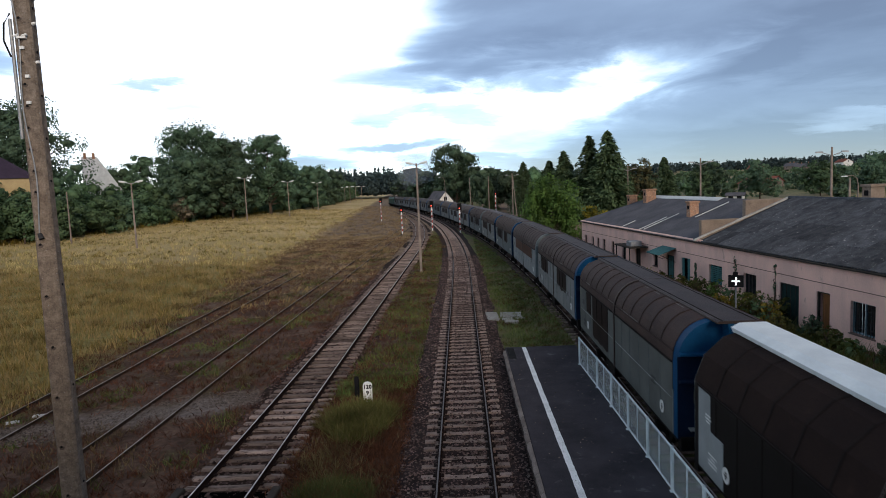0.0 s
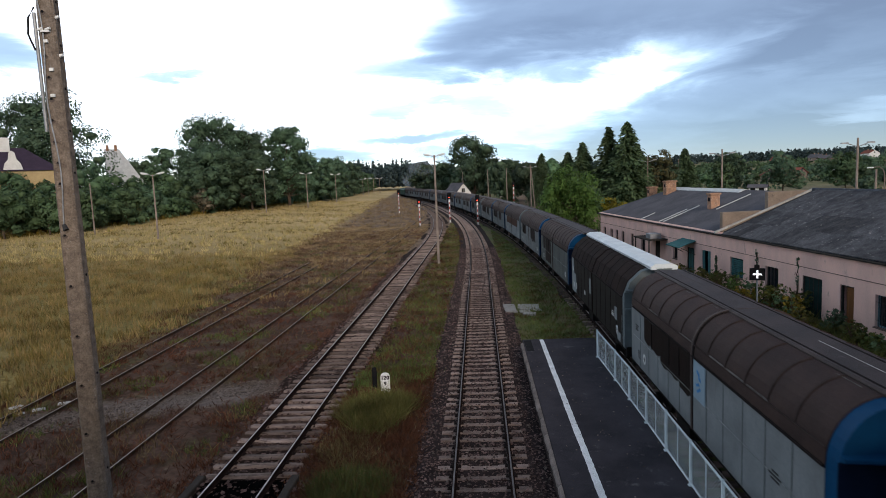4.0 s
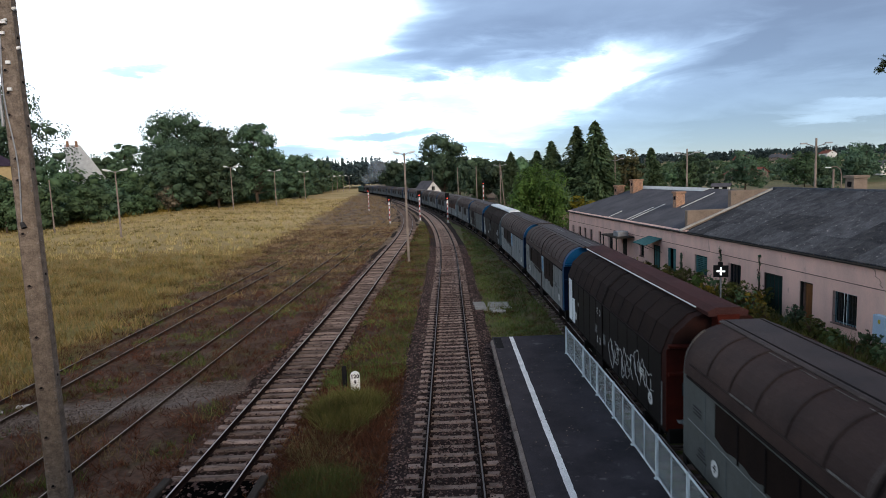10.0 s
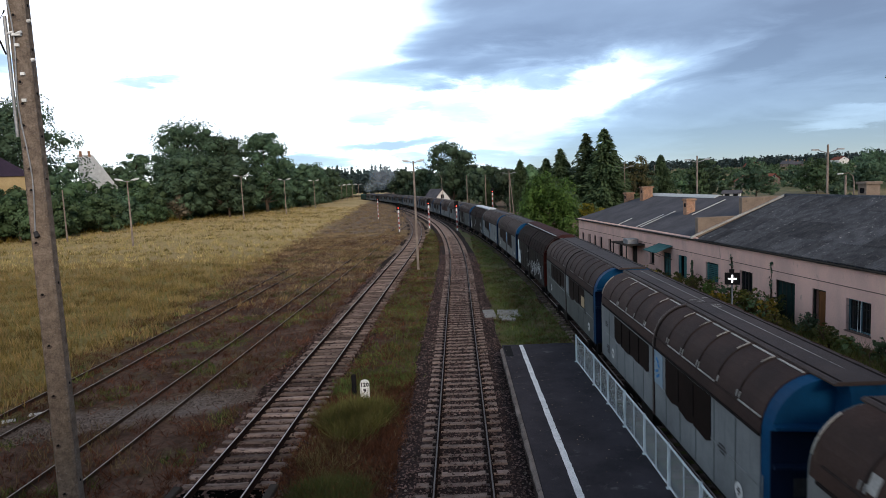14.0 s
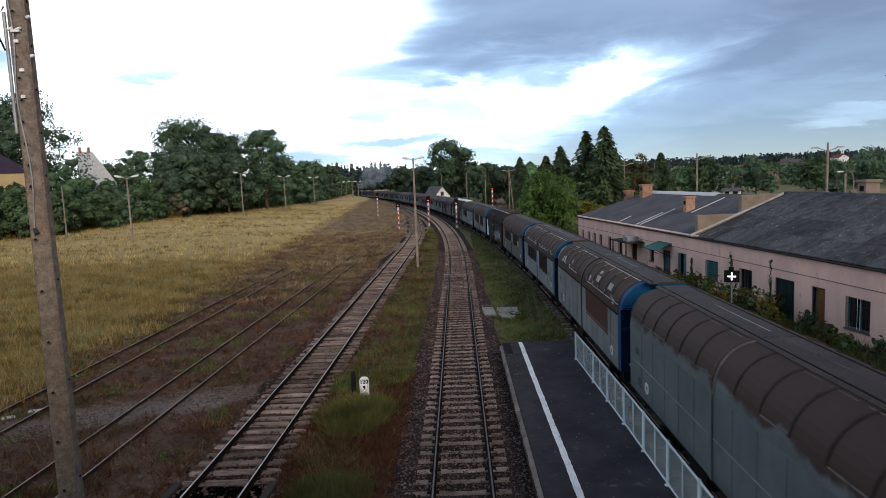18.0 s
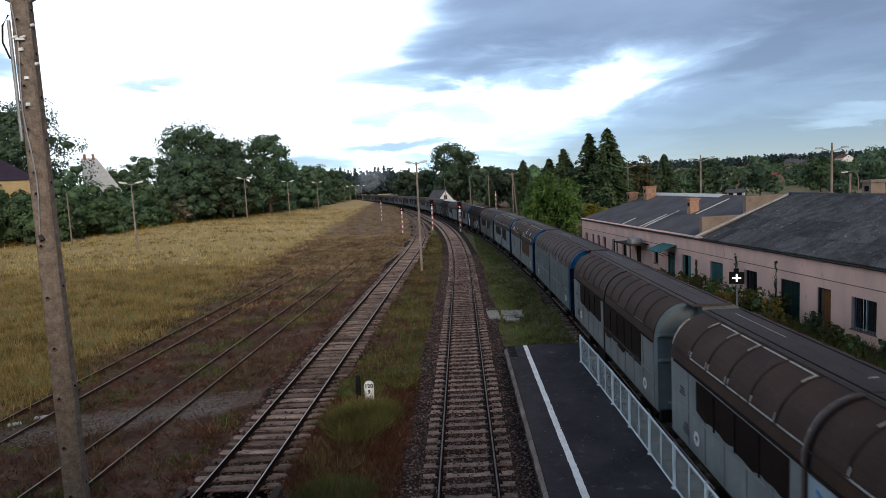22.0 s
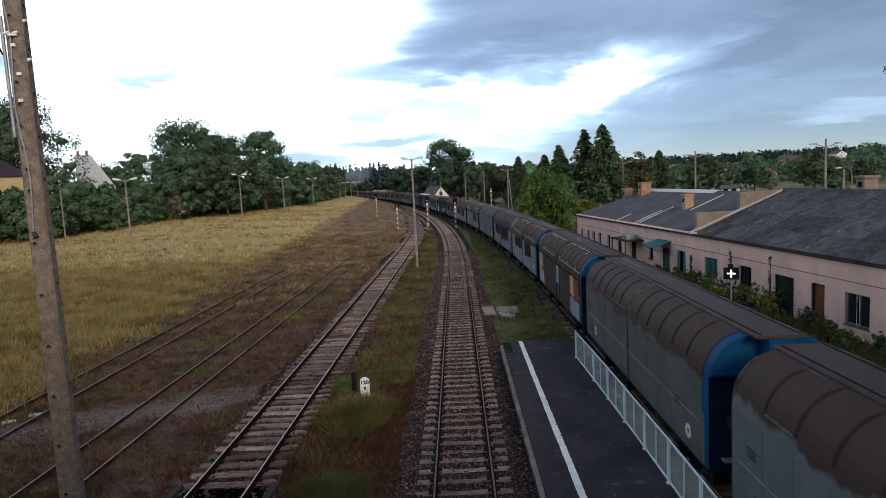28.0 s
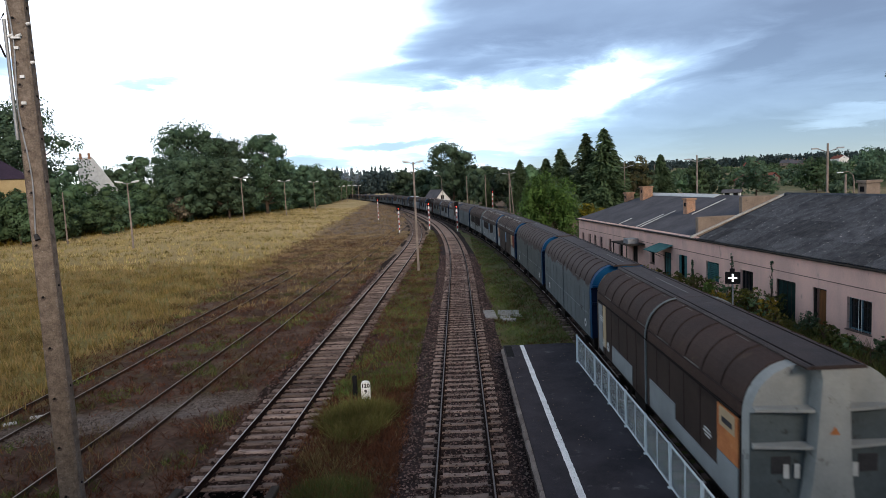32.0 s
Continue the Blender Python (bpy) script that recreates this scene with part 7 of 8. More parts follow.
def lobes_of(rng, w, h, z0, n, squash=0.8):
    """A heap of lobes that fills a crown w wide from z0 to h."""
    out = []
    for k in range(n):
        t = (k + 0.5) / n
        z = z0 + (h - z0) * (0.12 + 0.78 * t)
        wide = w / 2 * math.sin(math.pi * min(0.95, 0.22 + 0.68 * t)) ** 0.7
        a, r = rng.uniform(0, 6.28), wide * rng.uniform(0.3, 0.95)
        q = w * rng.uniform(0.14, 0.27) * (16.0 / max(n, 12)) ** 0.22
        out.append((r * math.cos(a), r * math.sin(a), z, q, q, q * squash * rng.uniform(0.75, 1.1)))
    out.append((0, 0, z0 + (h - z0) * 0.5, w * 0.27, w * 0.27, (h - z0) * 0.36))
    return out


def tree(name, label, x, y, h, w, mat, seed, z0=0.2, leaves=3200, size=0.42, lobes=16, group="", squash=0.8):
    rng = random.Random(seed)
    t = root(name, pose(x, y, ground_height(x, y), 0, 0, rng.uniform(0, 360)), label, "bush" if name == "bush" else "tree", group)
    lb = lobes_of(rng, w, h, h * z0, lobes, squash)
    wood = MB()
    r = max(0.06, h * 0.016)
    top = h * 0.8
    wood.tube([(0, 0, -0.3), (0.02 * h, 0, h * 0.25), (-0.01 * h, 0.02 * h, h * 0.5), (0, 0, top)], [r * 1.25, r * 0.9, r * 0.6, r * 0.15], 8)
    for lx, ly, lz, q, _, _ in lb[::2]:
        zb = max(h * 0.12, lz - abs(lx) * 0.7 - abs(ly) * 0.5)
        wood.tube([(0, 0, min(zb, top * 0.95)), (lx * 0.55, ly * 0.55, (zb + lz) / 2 + 0.2), (lx, ly, lz)], [r * 0.42, r * 0.28, r * 0.08], 5)
    part("trunk", wood, M["bark"], t)
    if size >= 0.3:
        v, f = leaf_cloud(lb, int(leaves * 0.74), size * 0.77, seed, spray=8, spread=0.28, mass=7 if lobes > 20 else 6)
    else:
        v, f = leaf_cloud(lb, leaves, size, seed)
    put("crown", fast_mesh("crown", v, f), M[mat], t)
    return t


def conifer(label, x, y, h, w, seed, leaves=2600, mat="conifer"):
    t = root("conifer", pose(x, y, ground_height(x, y)), label, "tree")
    part("trunk", MB().tube([(0, 0, -0.3), (0, 0, h * 0.97)], [h * 0.014, 0.02], 8), M["bark"], t)
    rng = np.random.default_rng(seed)
    nb = 420
    bz = 0.08 + 0.89 * rng.random(nb) ** 0.9
    ba = rng.uniform(0, 2 * np.pi, nb)
    bl = w / 2 * (1 - bz) ** 0.85 * rng.uniform(0.55, 1.2, nb) + 0.10
    i = rng.choice(nb, leaves, p=(bl + 0.4) / (bl + 0.4).sum())
    u = rng.random(leaves) ** 0.7
    a = ba[i] + rng.normal(size=leaves) * 0.16
    rad = bl[i] * u
    z = h * bz[i] - rad * 0.34 + rng.normal(size=leaves) * 0.10 * bl[i]
    P = np.stack([rad * np.cos(a), rad * np.sin(a), np.minimum(z, h * (1.0 - 0.03 * rng.random(leaves)))], 1)
    o = np.stack([np.cos(a), np.sin(a), -0.35 + 0.3 * rng.normal(size=leaves)], 1)
    o /= np.linalg.norm(o, axis=1)[:, None]
    b = np.cross(o, rng.normal(size=(leaves, 3)) * 0.4 + np.array([0, 0, 1.0]))
    b /= np.linalg.norm(b, axis=1)[:, None]
    s = (w * 0.024 * rng.uniform(0.6, 1.5, leaves) + 0.06)[:, None]
    v = np.stack([P - o * s, P - b * s * 0.42, P + o * s * 1.2, P + b * s * 0.42], 1).reshape(-1, 3)
    put("crown", fast_mesh("crown", v, np.arange(leaves * 4).reshape(-1, 4)), M[mat], t)
    return t


def overhanging_limb(t, rng):
    """A low limb that reaches out to the line and droops, with fine feathery twigs."""
    base = t.matrix_basis.inverted()
    path = [base @ Vector(p) for p in ((14.75, 16.1, 8.6), (13.9, 16.9, 10.4), (13.0, 17.4, 11.1), (12.35, 17.5, 10.75), (11.95, 17.5, 10.25), (11.68, 17.5, 9.95))]
    wood, V = MB().tube([tuple(p) for p in path], [0.07, 0.05, 0.035, 0.022, 0.013, 0.006], 6), []
    for k in range(84):
        u = 1.4 + 3.4 * (k + rng.random()) / 84
        i = int(u)
        p = path[i].lerp(path[i + 1], u - i)
        d = base.to_3x3() @ Vector((rng.uniform(-0.75, 0.2), rng.uniform(-0.6, 0.6), rng.uniform(-0.35, 0.9)))
        length = rng.uniform(0.25, 0.62) * (1.35 - 0.2 * u)
        tip = p + d.normalized() * max(0.14, length)
        mid = p.lerp(tip, 0.5) + Vector((0, 0, 0.05))
        wood.tube([tuple(p), tuple(mid), tuple(tip)], [0.008, 0.006, 0.003], 4)
        for n in range(26):
            q = p.lerp(tip, 0.15 + 0.85 * n / 25)
            o = Vector((rng.uniform(-1, 1), rng.uniform(-1, 1), rng.uniform(-0.8, 0.6))).normalized() * rng.uniform(0.04, 0.085)
            b = o.cross(Vector((rng.uniform(-1, 1), rng.uniform(-1, 1), 1))).normalized() * 0.011
            V += [q, q + o * 0.5 + b, q + o, q + o * 0.5 - b]
    part("overhanging_limb", wood, M["bark"], t)
    v = np.array([tuple(q) for q in V])
    put("feathery_twigs", fast_mesh("feathery_twigs", v, np.arange(len(v)).reshape(-1, 4)), M["conifer"], t)


def woods(name, label, spots, mat, seed, per=130, size=1.6, pointed=0.4):
    """A far wood: many crowns and stems as one piece of scenery."""
    rng = random.Random(seed)
    V, F, n = [], [], 0
    for x, y, z, h, w in spots:
        if rng.random() < pointed:
            lb = [(0, 0, h * t, w * 0.42 * (1.08 - t), w * 0.42 * (1.08 - t), h * 0.13) for t in (0.3, 0.5, 0.68, 0.84, 0.96)]
        else:
            lb = lobes_of(rng, w, h, h * 0.15, 5)
        v, f = leaf_cloud(lb, int(per * 0.8), size * 0.8, rng.randrange(10 ** 6), spray=1, spread=0.0, mass=5)
        V.append(v + np.array([x, y, z]))
        F.append(f + n)
        n += len(v)
    tagged(put(name, fast_mesh(name, np.concatenate(V), np.concatenate(F)), M[mat]), label, "woods", kind="stuff")


def blades(name, label, P, height, width, mat, seed, lean=0.35):
    """Blades and stalks of grass at the places P."""
    rng = np.random.default_rng(seed)
    n = len(P)
    a = rng.uniform(0, 2 * np.pi, n)
    h = height * rng.uniform(0.45, 1.25, n)
    w = width * rng.uniform(0.6, 1.4, n)
    side = np.stack([np.cos(a), np.sin(a), np.zeros(n)], 1) * w[:, None]
    tip = np.stack([rng.normal(size=n) * lean * h, rng.normal(size=n) * lean * h, h], 1)
    v = np.stack([P - side, P + side, P + tip * 0.55 + side * 0.7, P + tip], 1).reshape(-1, 3)
    k = np.arange(n)[:, None] * 4
    f = np.concatenate([k + np.array([[0, 1, 2]]), k + np.array([[0, 2, 3]])], 0)
    tagged(put(name, fast_mesh(name, v, f), M[mat]), label, "grass", kind="stuff")


def ground_z(P):
    return np.array([ground_height(x, y) for x, y in P])


def sow(seed, count, x0, x1, y0, y1, keep, power=1.6, tuft=9, spread=0.10):
    """Places in tufts, thicker towards y0, where keep() lets them grow."""
    rng = np.random.default_rng(seed)
    c = max(1, count // tuft)
    y = np.repeat(y0 + (y1 - y0) * rng.random(c) ** power, tuft)
    x = np.repeat(x0 + (x1 - x0) * rng.random(c), tuft)
    wide = np.repeat(rng.uniform(0.4, 1.6, c), tuft) * spread * (0.6 + y / 45.0)
    x, y = x + rng.normal(size=len(x)) * wide, y + rng.normal(size=len(x)) * wide
    nz = np.array([noise.noise(Vector((a * 0.35, b * 0.35, seed))) for a, b in zip(x, y)])
    ok = keep(x, y, nz, rng)
    P = np.stack([x[ok], y[ok]], 1)
    return np.concatenate([P, ground_z(P)[:, None]], 1)


def build_grass():
    edge = lambda x, y: x + 0.087 * y + 15.8
    bend = lambda y: np.maximum(0.0, y - 80) ** 2 / 1700
    mead = lambda x, y, n, r: (edge(x, y) + n * 3.0 < 0.3)
    blades("meadow_grass", "tall dry golden meadow grass", sow(1, 64000, -62, -16, 16, 75, mead, 1.3), 0.48, 0.018, "meadow", 2)
    blades("meadow_grass", "green grass in the nearer meadow", sow(2, 84000, -52, -16, 16, 62, lambda x, y, n, r: mead(x, y, n, r) & (n + 0.006 * (40 - y) > -0.28 + 0.5 * r.random(len(x))), 1.25), 0.42, 0.020, "meadow_green", 5)
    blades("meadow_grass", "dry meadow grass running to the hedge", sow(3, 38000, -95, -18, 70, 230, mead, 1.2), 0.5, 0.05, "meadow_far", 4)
    blades("meadow_grass", "greener streaks in the far meadow", sow(29, 26000, -95, -18, 60, 190, lambda x, y, n, r: mead(x, y, n, r) & (np.sin(y * 0.33 + x * 0.05 + 3 * n) > 0.2), 1.2), 0.4, 0.05, "meadow_green", 30)
    clear = lambda x: (np.abs(x + 6.6) > 1.5) & (np.abs(x + 0.15) > 1.9) & (np.abs(x - 6.6) > 1.3)
    path = lambda x, y: np.abs(y - 0.42 * x - 27.4)
    off_path = lambda x, y, r: path(x, y) > 0.5 + 1.6 * r.random(len(x))
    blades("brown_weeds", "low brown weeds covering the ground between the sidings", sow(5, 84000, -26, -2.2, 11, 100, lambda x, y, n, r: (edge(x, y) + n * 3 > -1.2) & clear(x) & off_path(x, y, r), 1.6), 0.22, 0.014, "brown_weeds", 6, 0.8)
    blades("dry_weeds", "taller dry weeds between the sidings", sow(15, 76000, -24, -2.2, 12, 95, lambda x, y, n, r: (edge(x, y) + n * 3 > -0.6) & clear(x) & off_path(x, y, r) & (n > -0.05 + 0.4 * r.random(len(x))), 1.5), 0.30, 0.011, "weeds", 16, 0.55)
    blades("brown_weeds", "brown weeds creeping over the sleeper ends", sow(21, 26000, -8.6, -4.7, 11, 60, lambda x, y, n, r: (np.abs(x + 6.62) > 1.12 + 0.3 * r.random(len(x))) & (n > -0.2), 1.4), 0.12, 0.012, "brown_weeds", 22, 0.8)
    # far_weeds carries the brighter distance in its colour
    blades("dry_weeds", "coarse dry weeds beside the curving tracks, coloured pale for the brighter distance", sow(25, 30000, -42, -8, 60, 260, lambda x, y, n, r: (edge(x, y) > -1.5) & (n > -0.2) & (x < -9.5 - bend(y)), 1.2), 0.36, 0.045, "far_weeds", 26, 0.5)
    blades("faded_weeds", "weeds over the farther sidings, coloured pale for the brighter distance", sow(35, 60000, -26, -8.3, 38, 110, lambda x, y, n, r: (edge(x, y) + n * 3 > -0.8) & (n > -0.3 + 0.3 * r.random(len(x))) & (r.random(len(x)) < (y - 36) / 40), 1.1), 0.20, 0.020, "far_weeds", 36, 0.7)
    blades("pale_tufts", "pale seeding tufts in the weeds", sow(27, 16000, -30, -8, 42, 170, lambda x, y, n, r: (edge(x, y) > -0.5) & (n > 0.30) & (x < -9.5 - bend(y)), 1.1), 0.48, 0.024, "meadow", 28, 0.5)
    lane = lambda x, y: (x + np.maximum(0.0, y - 27) ** 2 / 1300 < 5.85) & (np.abs(x + np.maximum(0.0, y - 54) ** 2 / 1280 + 0.15) > 1.95) & (np.abs(x + 6.6) > 1.5)
    gr = lambda x, y, n, r: lane(x, y) & (n > -0.55 + 0.40 * r.random(len(x))) & (((x < -1.9) & (y > 25)) | (x > 1.6) & (y > 28.6))
    blades("green_grass", "short green grass between the running lines", sow(7, 84000, -5.0, 5.6, 24, 110, gr, 1.4), 0.19, 0.013, "green_grass", 8, 0.6)
    blades("brown_weeds", "brown patches in the grass between the lines", sow(31, 45000, -5.2, 5.6, 24, 110, lambda x, y, n, r: lane(x, y) & (n < -0.10 + 0.25 * r.random(len(x))) & (((x < -1.9) & (y > 22)) | (x > 1.6) & (y > 28.4)), 1.4), 0.15, 0.013, "brown_weeds", 32, 0.7)
    blades("green_grass", "green tufts among the sidings", sow(17, 46000, -20, -8, 14, 80, lambda x, y, n, r: (edge(x, y) > 0) & (n > 0.16) & clear(x) & off_path(x, y, r), 1.4), 0.22, 0.013, "green_grass", 18, 0.5)
    clump = lambda x, y, n, r: ((x + 3.85) / 1.25) ** 2 + ((y - 20.9) / 2.0) ** 2 < 0.9 + 0.5 * n
    blades("long_grass", "clump of long green grass before the kilometre stone", sow(9, 9000, -6, -1.6, 16, 25, clump, 1.0), 0.27, 0.009, "green_grass", 10, 0.4)
    blades("dry_stalks", "dry yellow stalks in the long grass", sow(19, 2600, -6, -1.6, 13, 25, clump, 1.0), 0.36, 0.007, "meadow_green", 20, 0.35)
    tuft = lambda x, y, n, r: ((x + 3.85) / 1.12) ** 2 + ((y - 20.9) / 1.8) ** 2 < 0.66 + 1.3 * n + 0.5 * r.random(len(x))
    blades("long_grass", "bright green tuft of long grass before the kilometre stone", sow(39, 22000, -6, -1.6, 16.5, 24, tuft, 1.0, 5, 0.2), 0.52, 0.010, "tuft_green", 40, 0.7)
    blades("green_grass", "sparse green grass round the kilometre stone", sow(41, 9000, -5.2, -2.2, 21, 28, lambda x, y, n, r: n > 0.05 + 0.25 * r.random(len(x)), 1.0), 0.24, 0.010, "green_grass", 42, 0.6)
    near = lambda x, y, n, r: (((x + 3.6) / 1.15) ** 2 + ((y - 15.5) / 1.3) ** 2 < 0.8 + 1.0 * n)
    blades("long_grass", "green grass growing beside the ballast", sow(11, 22000, -5.5, -2.2, 12.5, 18.5, near, 1.0), 0.30, 0.009, "rank", 12, 0.6)
    blades("dry_weeds", "brown weeds beside the ballast", sow(23, 16000, -5.4, -2.1, 9, 26, lambda x, y, n, r: n > 0.05 + 0.3 * r.random(len(x)), 1.0), 0.30, 0.009, "weeds", 24, 0.6)
    blades("brown_weeds", "dead undergrowth beside the ballast", sow(33, 40000, -5.4, -2.0, 9, 26, lambda x, y, n, r: n > -1, 1.0), 0.15, 0.010, "brown_weeds", 34, 0.8)
    blades("weeds", "rank weeds along the pink wall", sow(13, 34000, 9, 20, 22, 66, lambda x, y, n, r: (x > 17.4 - 0.111 * y + 1.2 * n) & (x < 20.4 - 0.111 * y), 1.2), 0.6, 0.016, "rank", 14, 0.4)


def build_hedge_foot():
    """Yellow flowering weeds at the foot of the hedge."""
    rng = np.random.default_rng(61)
    P = []
    for s in np.linspace(20, 150, 2600):
        x, y = hedge_at(s)
        x, y = x + 1.5 + rng.normal() * 0.9, y + rng.normal() * 0.6
        if noise.noise(Vector((x * 0.2, y * 0.2, 0))) > -0.15:
            P.append((x, y, ground_height(x, y)))
    blades("yellow_weeds", "yellow flowering weeds at the foot of the hedge", np.array(P), 1.1, 0.07, "goldenrod", 62, 0.3)


HEDGE = [(-103, 84), (-92, 100), (-83, 116), (-75, 143), (-66.5, 185), (-62.5, 215), (-60.5, 260), (-60.5, 330), (-66, 400)]


def hedge_at(s):
    for (x0, y0), (x1, y1) in zip(HEDGE, HEDGE[1:]):
        l = math.hypot(x1 - x0, y1 - y0)
        if s <= l:
            return x0 + (x1 - x0) * s / l, y0 + (y1 - y0) * s / l
        s -= l
    return HEDGE[-1]


def build_plants():
    rng = random.Random(21)
    s, k = 0.0, 0
    while s < 330:
        x, y = hedge_at(s)
        h, w = rng.uniform(8.0, 10.0) + (2.5 if s < 60 else 1.5 if s > 100 else 0), rng.uniform(8.0, 11.0)
        tree("bush", "dense dark green bush in the hedge along the meadow", x - rng.uniform(2.5, 5), y, h, w, rng.choice(["hedge", "hedge", "oak"]), 100 + k, 0.02, 3300, 0.40, 24, "hedge bushes")
        if k % 2 == 0:
            tree("bush", "tall green bush behind the hedge", x - rng.uniform(8, 12), y + 3, h + rng.uniform(1, 4), w * 1.1, rng.choice(["hedge", "oak"]), 300 + k, 0.05, 2000, 0.54, 14, "hedge bushes")
        s += rng.uniform(6.0, 8.0)
        k += 1
    for i, (x, y, h, w) in enumerate(((-80, 113, 8.8, 8), (-85, 108, 9.5, 9), (-76.5, 119, 8.6, 8), (-90, 104, 10, 9), (-84, 116, 9.6, 8), (-73.5, 128, 8, 8))):
        tree("bush", "dense green bush before the yellow house", x, y, h, w, "hedge", 480 + i, 0.02, 4000, 0.37, 18, "hedge bushes")
    for i, (x, y, h, w, l) in enumerate(((-99.5, 141, 31, 24, 7500), (-112, 135, 24, 18, 4000), (-75, 178, 27.5, 22, 7500), (-66, 180, 24, 15, 4500), (-57.5, 190, 25.5, 15, 5000), (-86, 190, 17, 16, 3000), (-97, 178, 16, 14, 3000), (-54, 230, 16.5, 12, 2600), (-69, 160, 17.2, 13, 4200), (-60.5, 166, 17.4, 11, 3600), (-71, 168, 19, 14, 3500), (-87, 171, 19.5, 7.5, 2600), (-66, 240, 17, 14, 2600), (-64, 275, 18, 15, 2600), (-62, 300, 17, 14, 2400))):
        tree("deciduous_tree", "tall broad dark green oak behind the hedge", x, y, h, w * 1.12, "oak", 500 + i, 0.02, int(l * 3.2), 0.45, 64)
    for i in range(44):
        x, y = hedge_at(44 + 3.9 * i)
        h = rng.uniform(3.2, 5.0)
        tree("bush", "low green bush at the edge of the meadow", x - rng.uniform(-1.2, 1.6), y, h, h * rng.uniform(1.3, 1.7), rng.choice(["hedge", "hedge", "oak", "rank_far"]), 900 + i, 0.0, 1100, 0.36, 12, "hedge bushes")
    tree("bush", "greyish seeding shrub at the foot of the hedge", -69.5, 156, 7.0, 6.5, "autumn", 540, 0.05, 1500, 0.35, 8)
    # beyond the train
    for i, (x, y, h, w, m, l, z0) in enumerate(((-1.5, 212, 22.5, 17, "deep", 6000, 0.05), (9, 200, 13.5, 14, "deep", 3500, 0.05), (15, 190, 12, 12, "deep", 3000, 0.05), (22, 180, 12, 12, "hedge", 3000, 0.05), (4, 225, 15, 13, "deep", 3000, 0.05), (-12, 235, 14, 14, "deep", 3000, 0.05), (-20, 250, 14, 14, "deep", 3000, 0.05), (18.5, 118, 7, 8, "hedge", 2600, 0.02))):
        tree("deciduous_tree", "dark green tree beyond the railway", x, y, h, w, m, 600 + i, z0, int(l * 1.8), 0.52, 44)
    tree("deciduous_tree", "bright green rounded tree beside the pink building", 12.2, 84.5, 7.9, 8.0, "willow", 650, 0.03, 16000, 0.175, 60, squash=1.9)
    tree("bush", "yellow-green bush beside the far gable", 17.6, 84, 4.6, 4.2, "goldenrod", 651, 0.03, 3600, 0.13, 14)
    for i, (x, y, h, w) in enumerate(((27.9, 120, 17.2, 8.0), (25.3, 124, 16.8, 7.0), (21.0, 128, 14.2, 6.5), (18.6, 132, 12.5, 6), (31, 126, 13, 7), (16.2, 162, 13.6, 5.5), (49.5, 155, 12, 6), (8.4, 175, 9, 3.2))):
        conifer("dark conifer among the trees behind the building", x, y, h, w * 1.7, 700 + i, 12000)
    for i, (x, y, h, w, m) in enumerate(((35.5, 128, 11.0, 8.5, "autumn3"), (39, 135, 9.0, 7, "oak"), (62, 160, 10.5, 8, "oak"), (70, 150, 9.0, 9, "oak"), (84, 150, 8.0, 9, "hedge"), (56, 150, 8.5, 6, "hedge"), (108, 165, 9.5, 12, "oak"), (123, 170, 9.5, 11, "oak"), (96, 150, 6.5, 8, "oak"))):
        tree("deciduous_tree", "rounded green tree behind the long building" if m != "autumn3" else "browning tree behind the long building", x, y, h, w, m, 740 + i, 0.03, 5200, 0.26, 26)
    for i in range(40):
        x = rng.uniform(30, 165)
        y = 100 + rng.uniform(0, 150) + x * 0.2
        h = rng.uniform(2.6, 6.0) * (1.5 if i % 7 == 0 else 0.9)
        tree("bush", "green scrub tree in the far meadow", x, y, h, h * rng.uniform(0.9, 1.4), rng.choice(["hedge", "oak", "oak", "conifer"]), 760 + i, 0.03, 1200, 0.34, 14, "meadow scrub")
    # shrubs along the pink wall
    for i in range(30):
        u = 22.5 + 26 * ((i + rng.random()) / 30) ** 0.9
        p = HOUSE @ Vector((-rng.uniform(0.7, 2.0), u, 0))
        h = rng.uniform(0.7, 1.2) + (0.45 if 31 < u < 44 else 0)
        tree("bush", "rank shrub growing along the pink wall", p.x, p.y, h, h * rng.uniform(0.8, 1.3), rng.choice(["hedge", "willow", "autumn2", "autumn2", "rank", "goldenrod"] if u > 31 else ["hedge", "oak", "rank"]), 820 + i, 0.02, 900, 0.062, 22)
    for i, (x, y, h) in enumerate(((16.2, 37.8, 3.4), (16.9, 34.4, 3.3), (15.6, 42.5, 2.4))):
        tree("sapling", "slim sapling against the pink wall", x, y, h, 0.36, "oak", 850 + i, 0.30, 170, 0.075, 6)
    near = tree("deciduous_tree", "feathery tree standing beyond the train near the pink building", 14.75, 16.0, 12.0, 5.0, "oak", 880, 0.22, 8000, 0.10, 44)
    overhanging_limb(near, rng)
    # far woods
    sp1 = []
    for i in range(330):
        x = rng.uniform(-110, 40)
        y = rng.uniform(400, 500)
        sp1.append((x, y, 0, rng.uniform(16, 22) * (0.66 if x > -12 else 0.85 if x > -40 else 1.0), rng.uniform(8, 12)))
    woods("far_woods", "dark mixed woods closing the view along the line", sp1, "hill_haze_green", 31, 150, 1.4, 0.5)
    sp2 = []
    for i in range(520):
        a = rng.uniform(0.04, 0.95)
        r = rng.uniform(900, 1350)
        x, y = r * math.sin(a), r * math.cos(a)
        sp2.append((x, y, ground_height(x, y) - 2, rng.uniform(13, 16.5), rng.uniform(13, 20)))
    woods("hill_woods", "dark wooded hills on the horizon", sp2, "hill_haze_green", 33, 80, 2.8, 0.6)
    sp3 = []
    for i in range(330):
        x = rng.uniform(50, 480)
        y = rng.uniform(230, 760) + x * 0.1
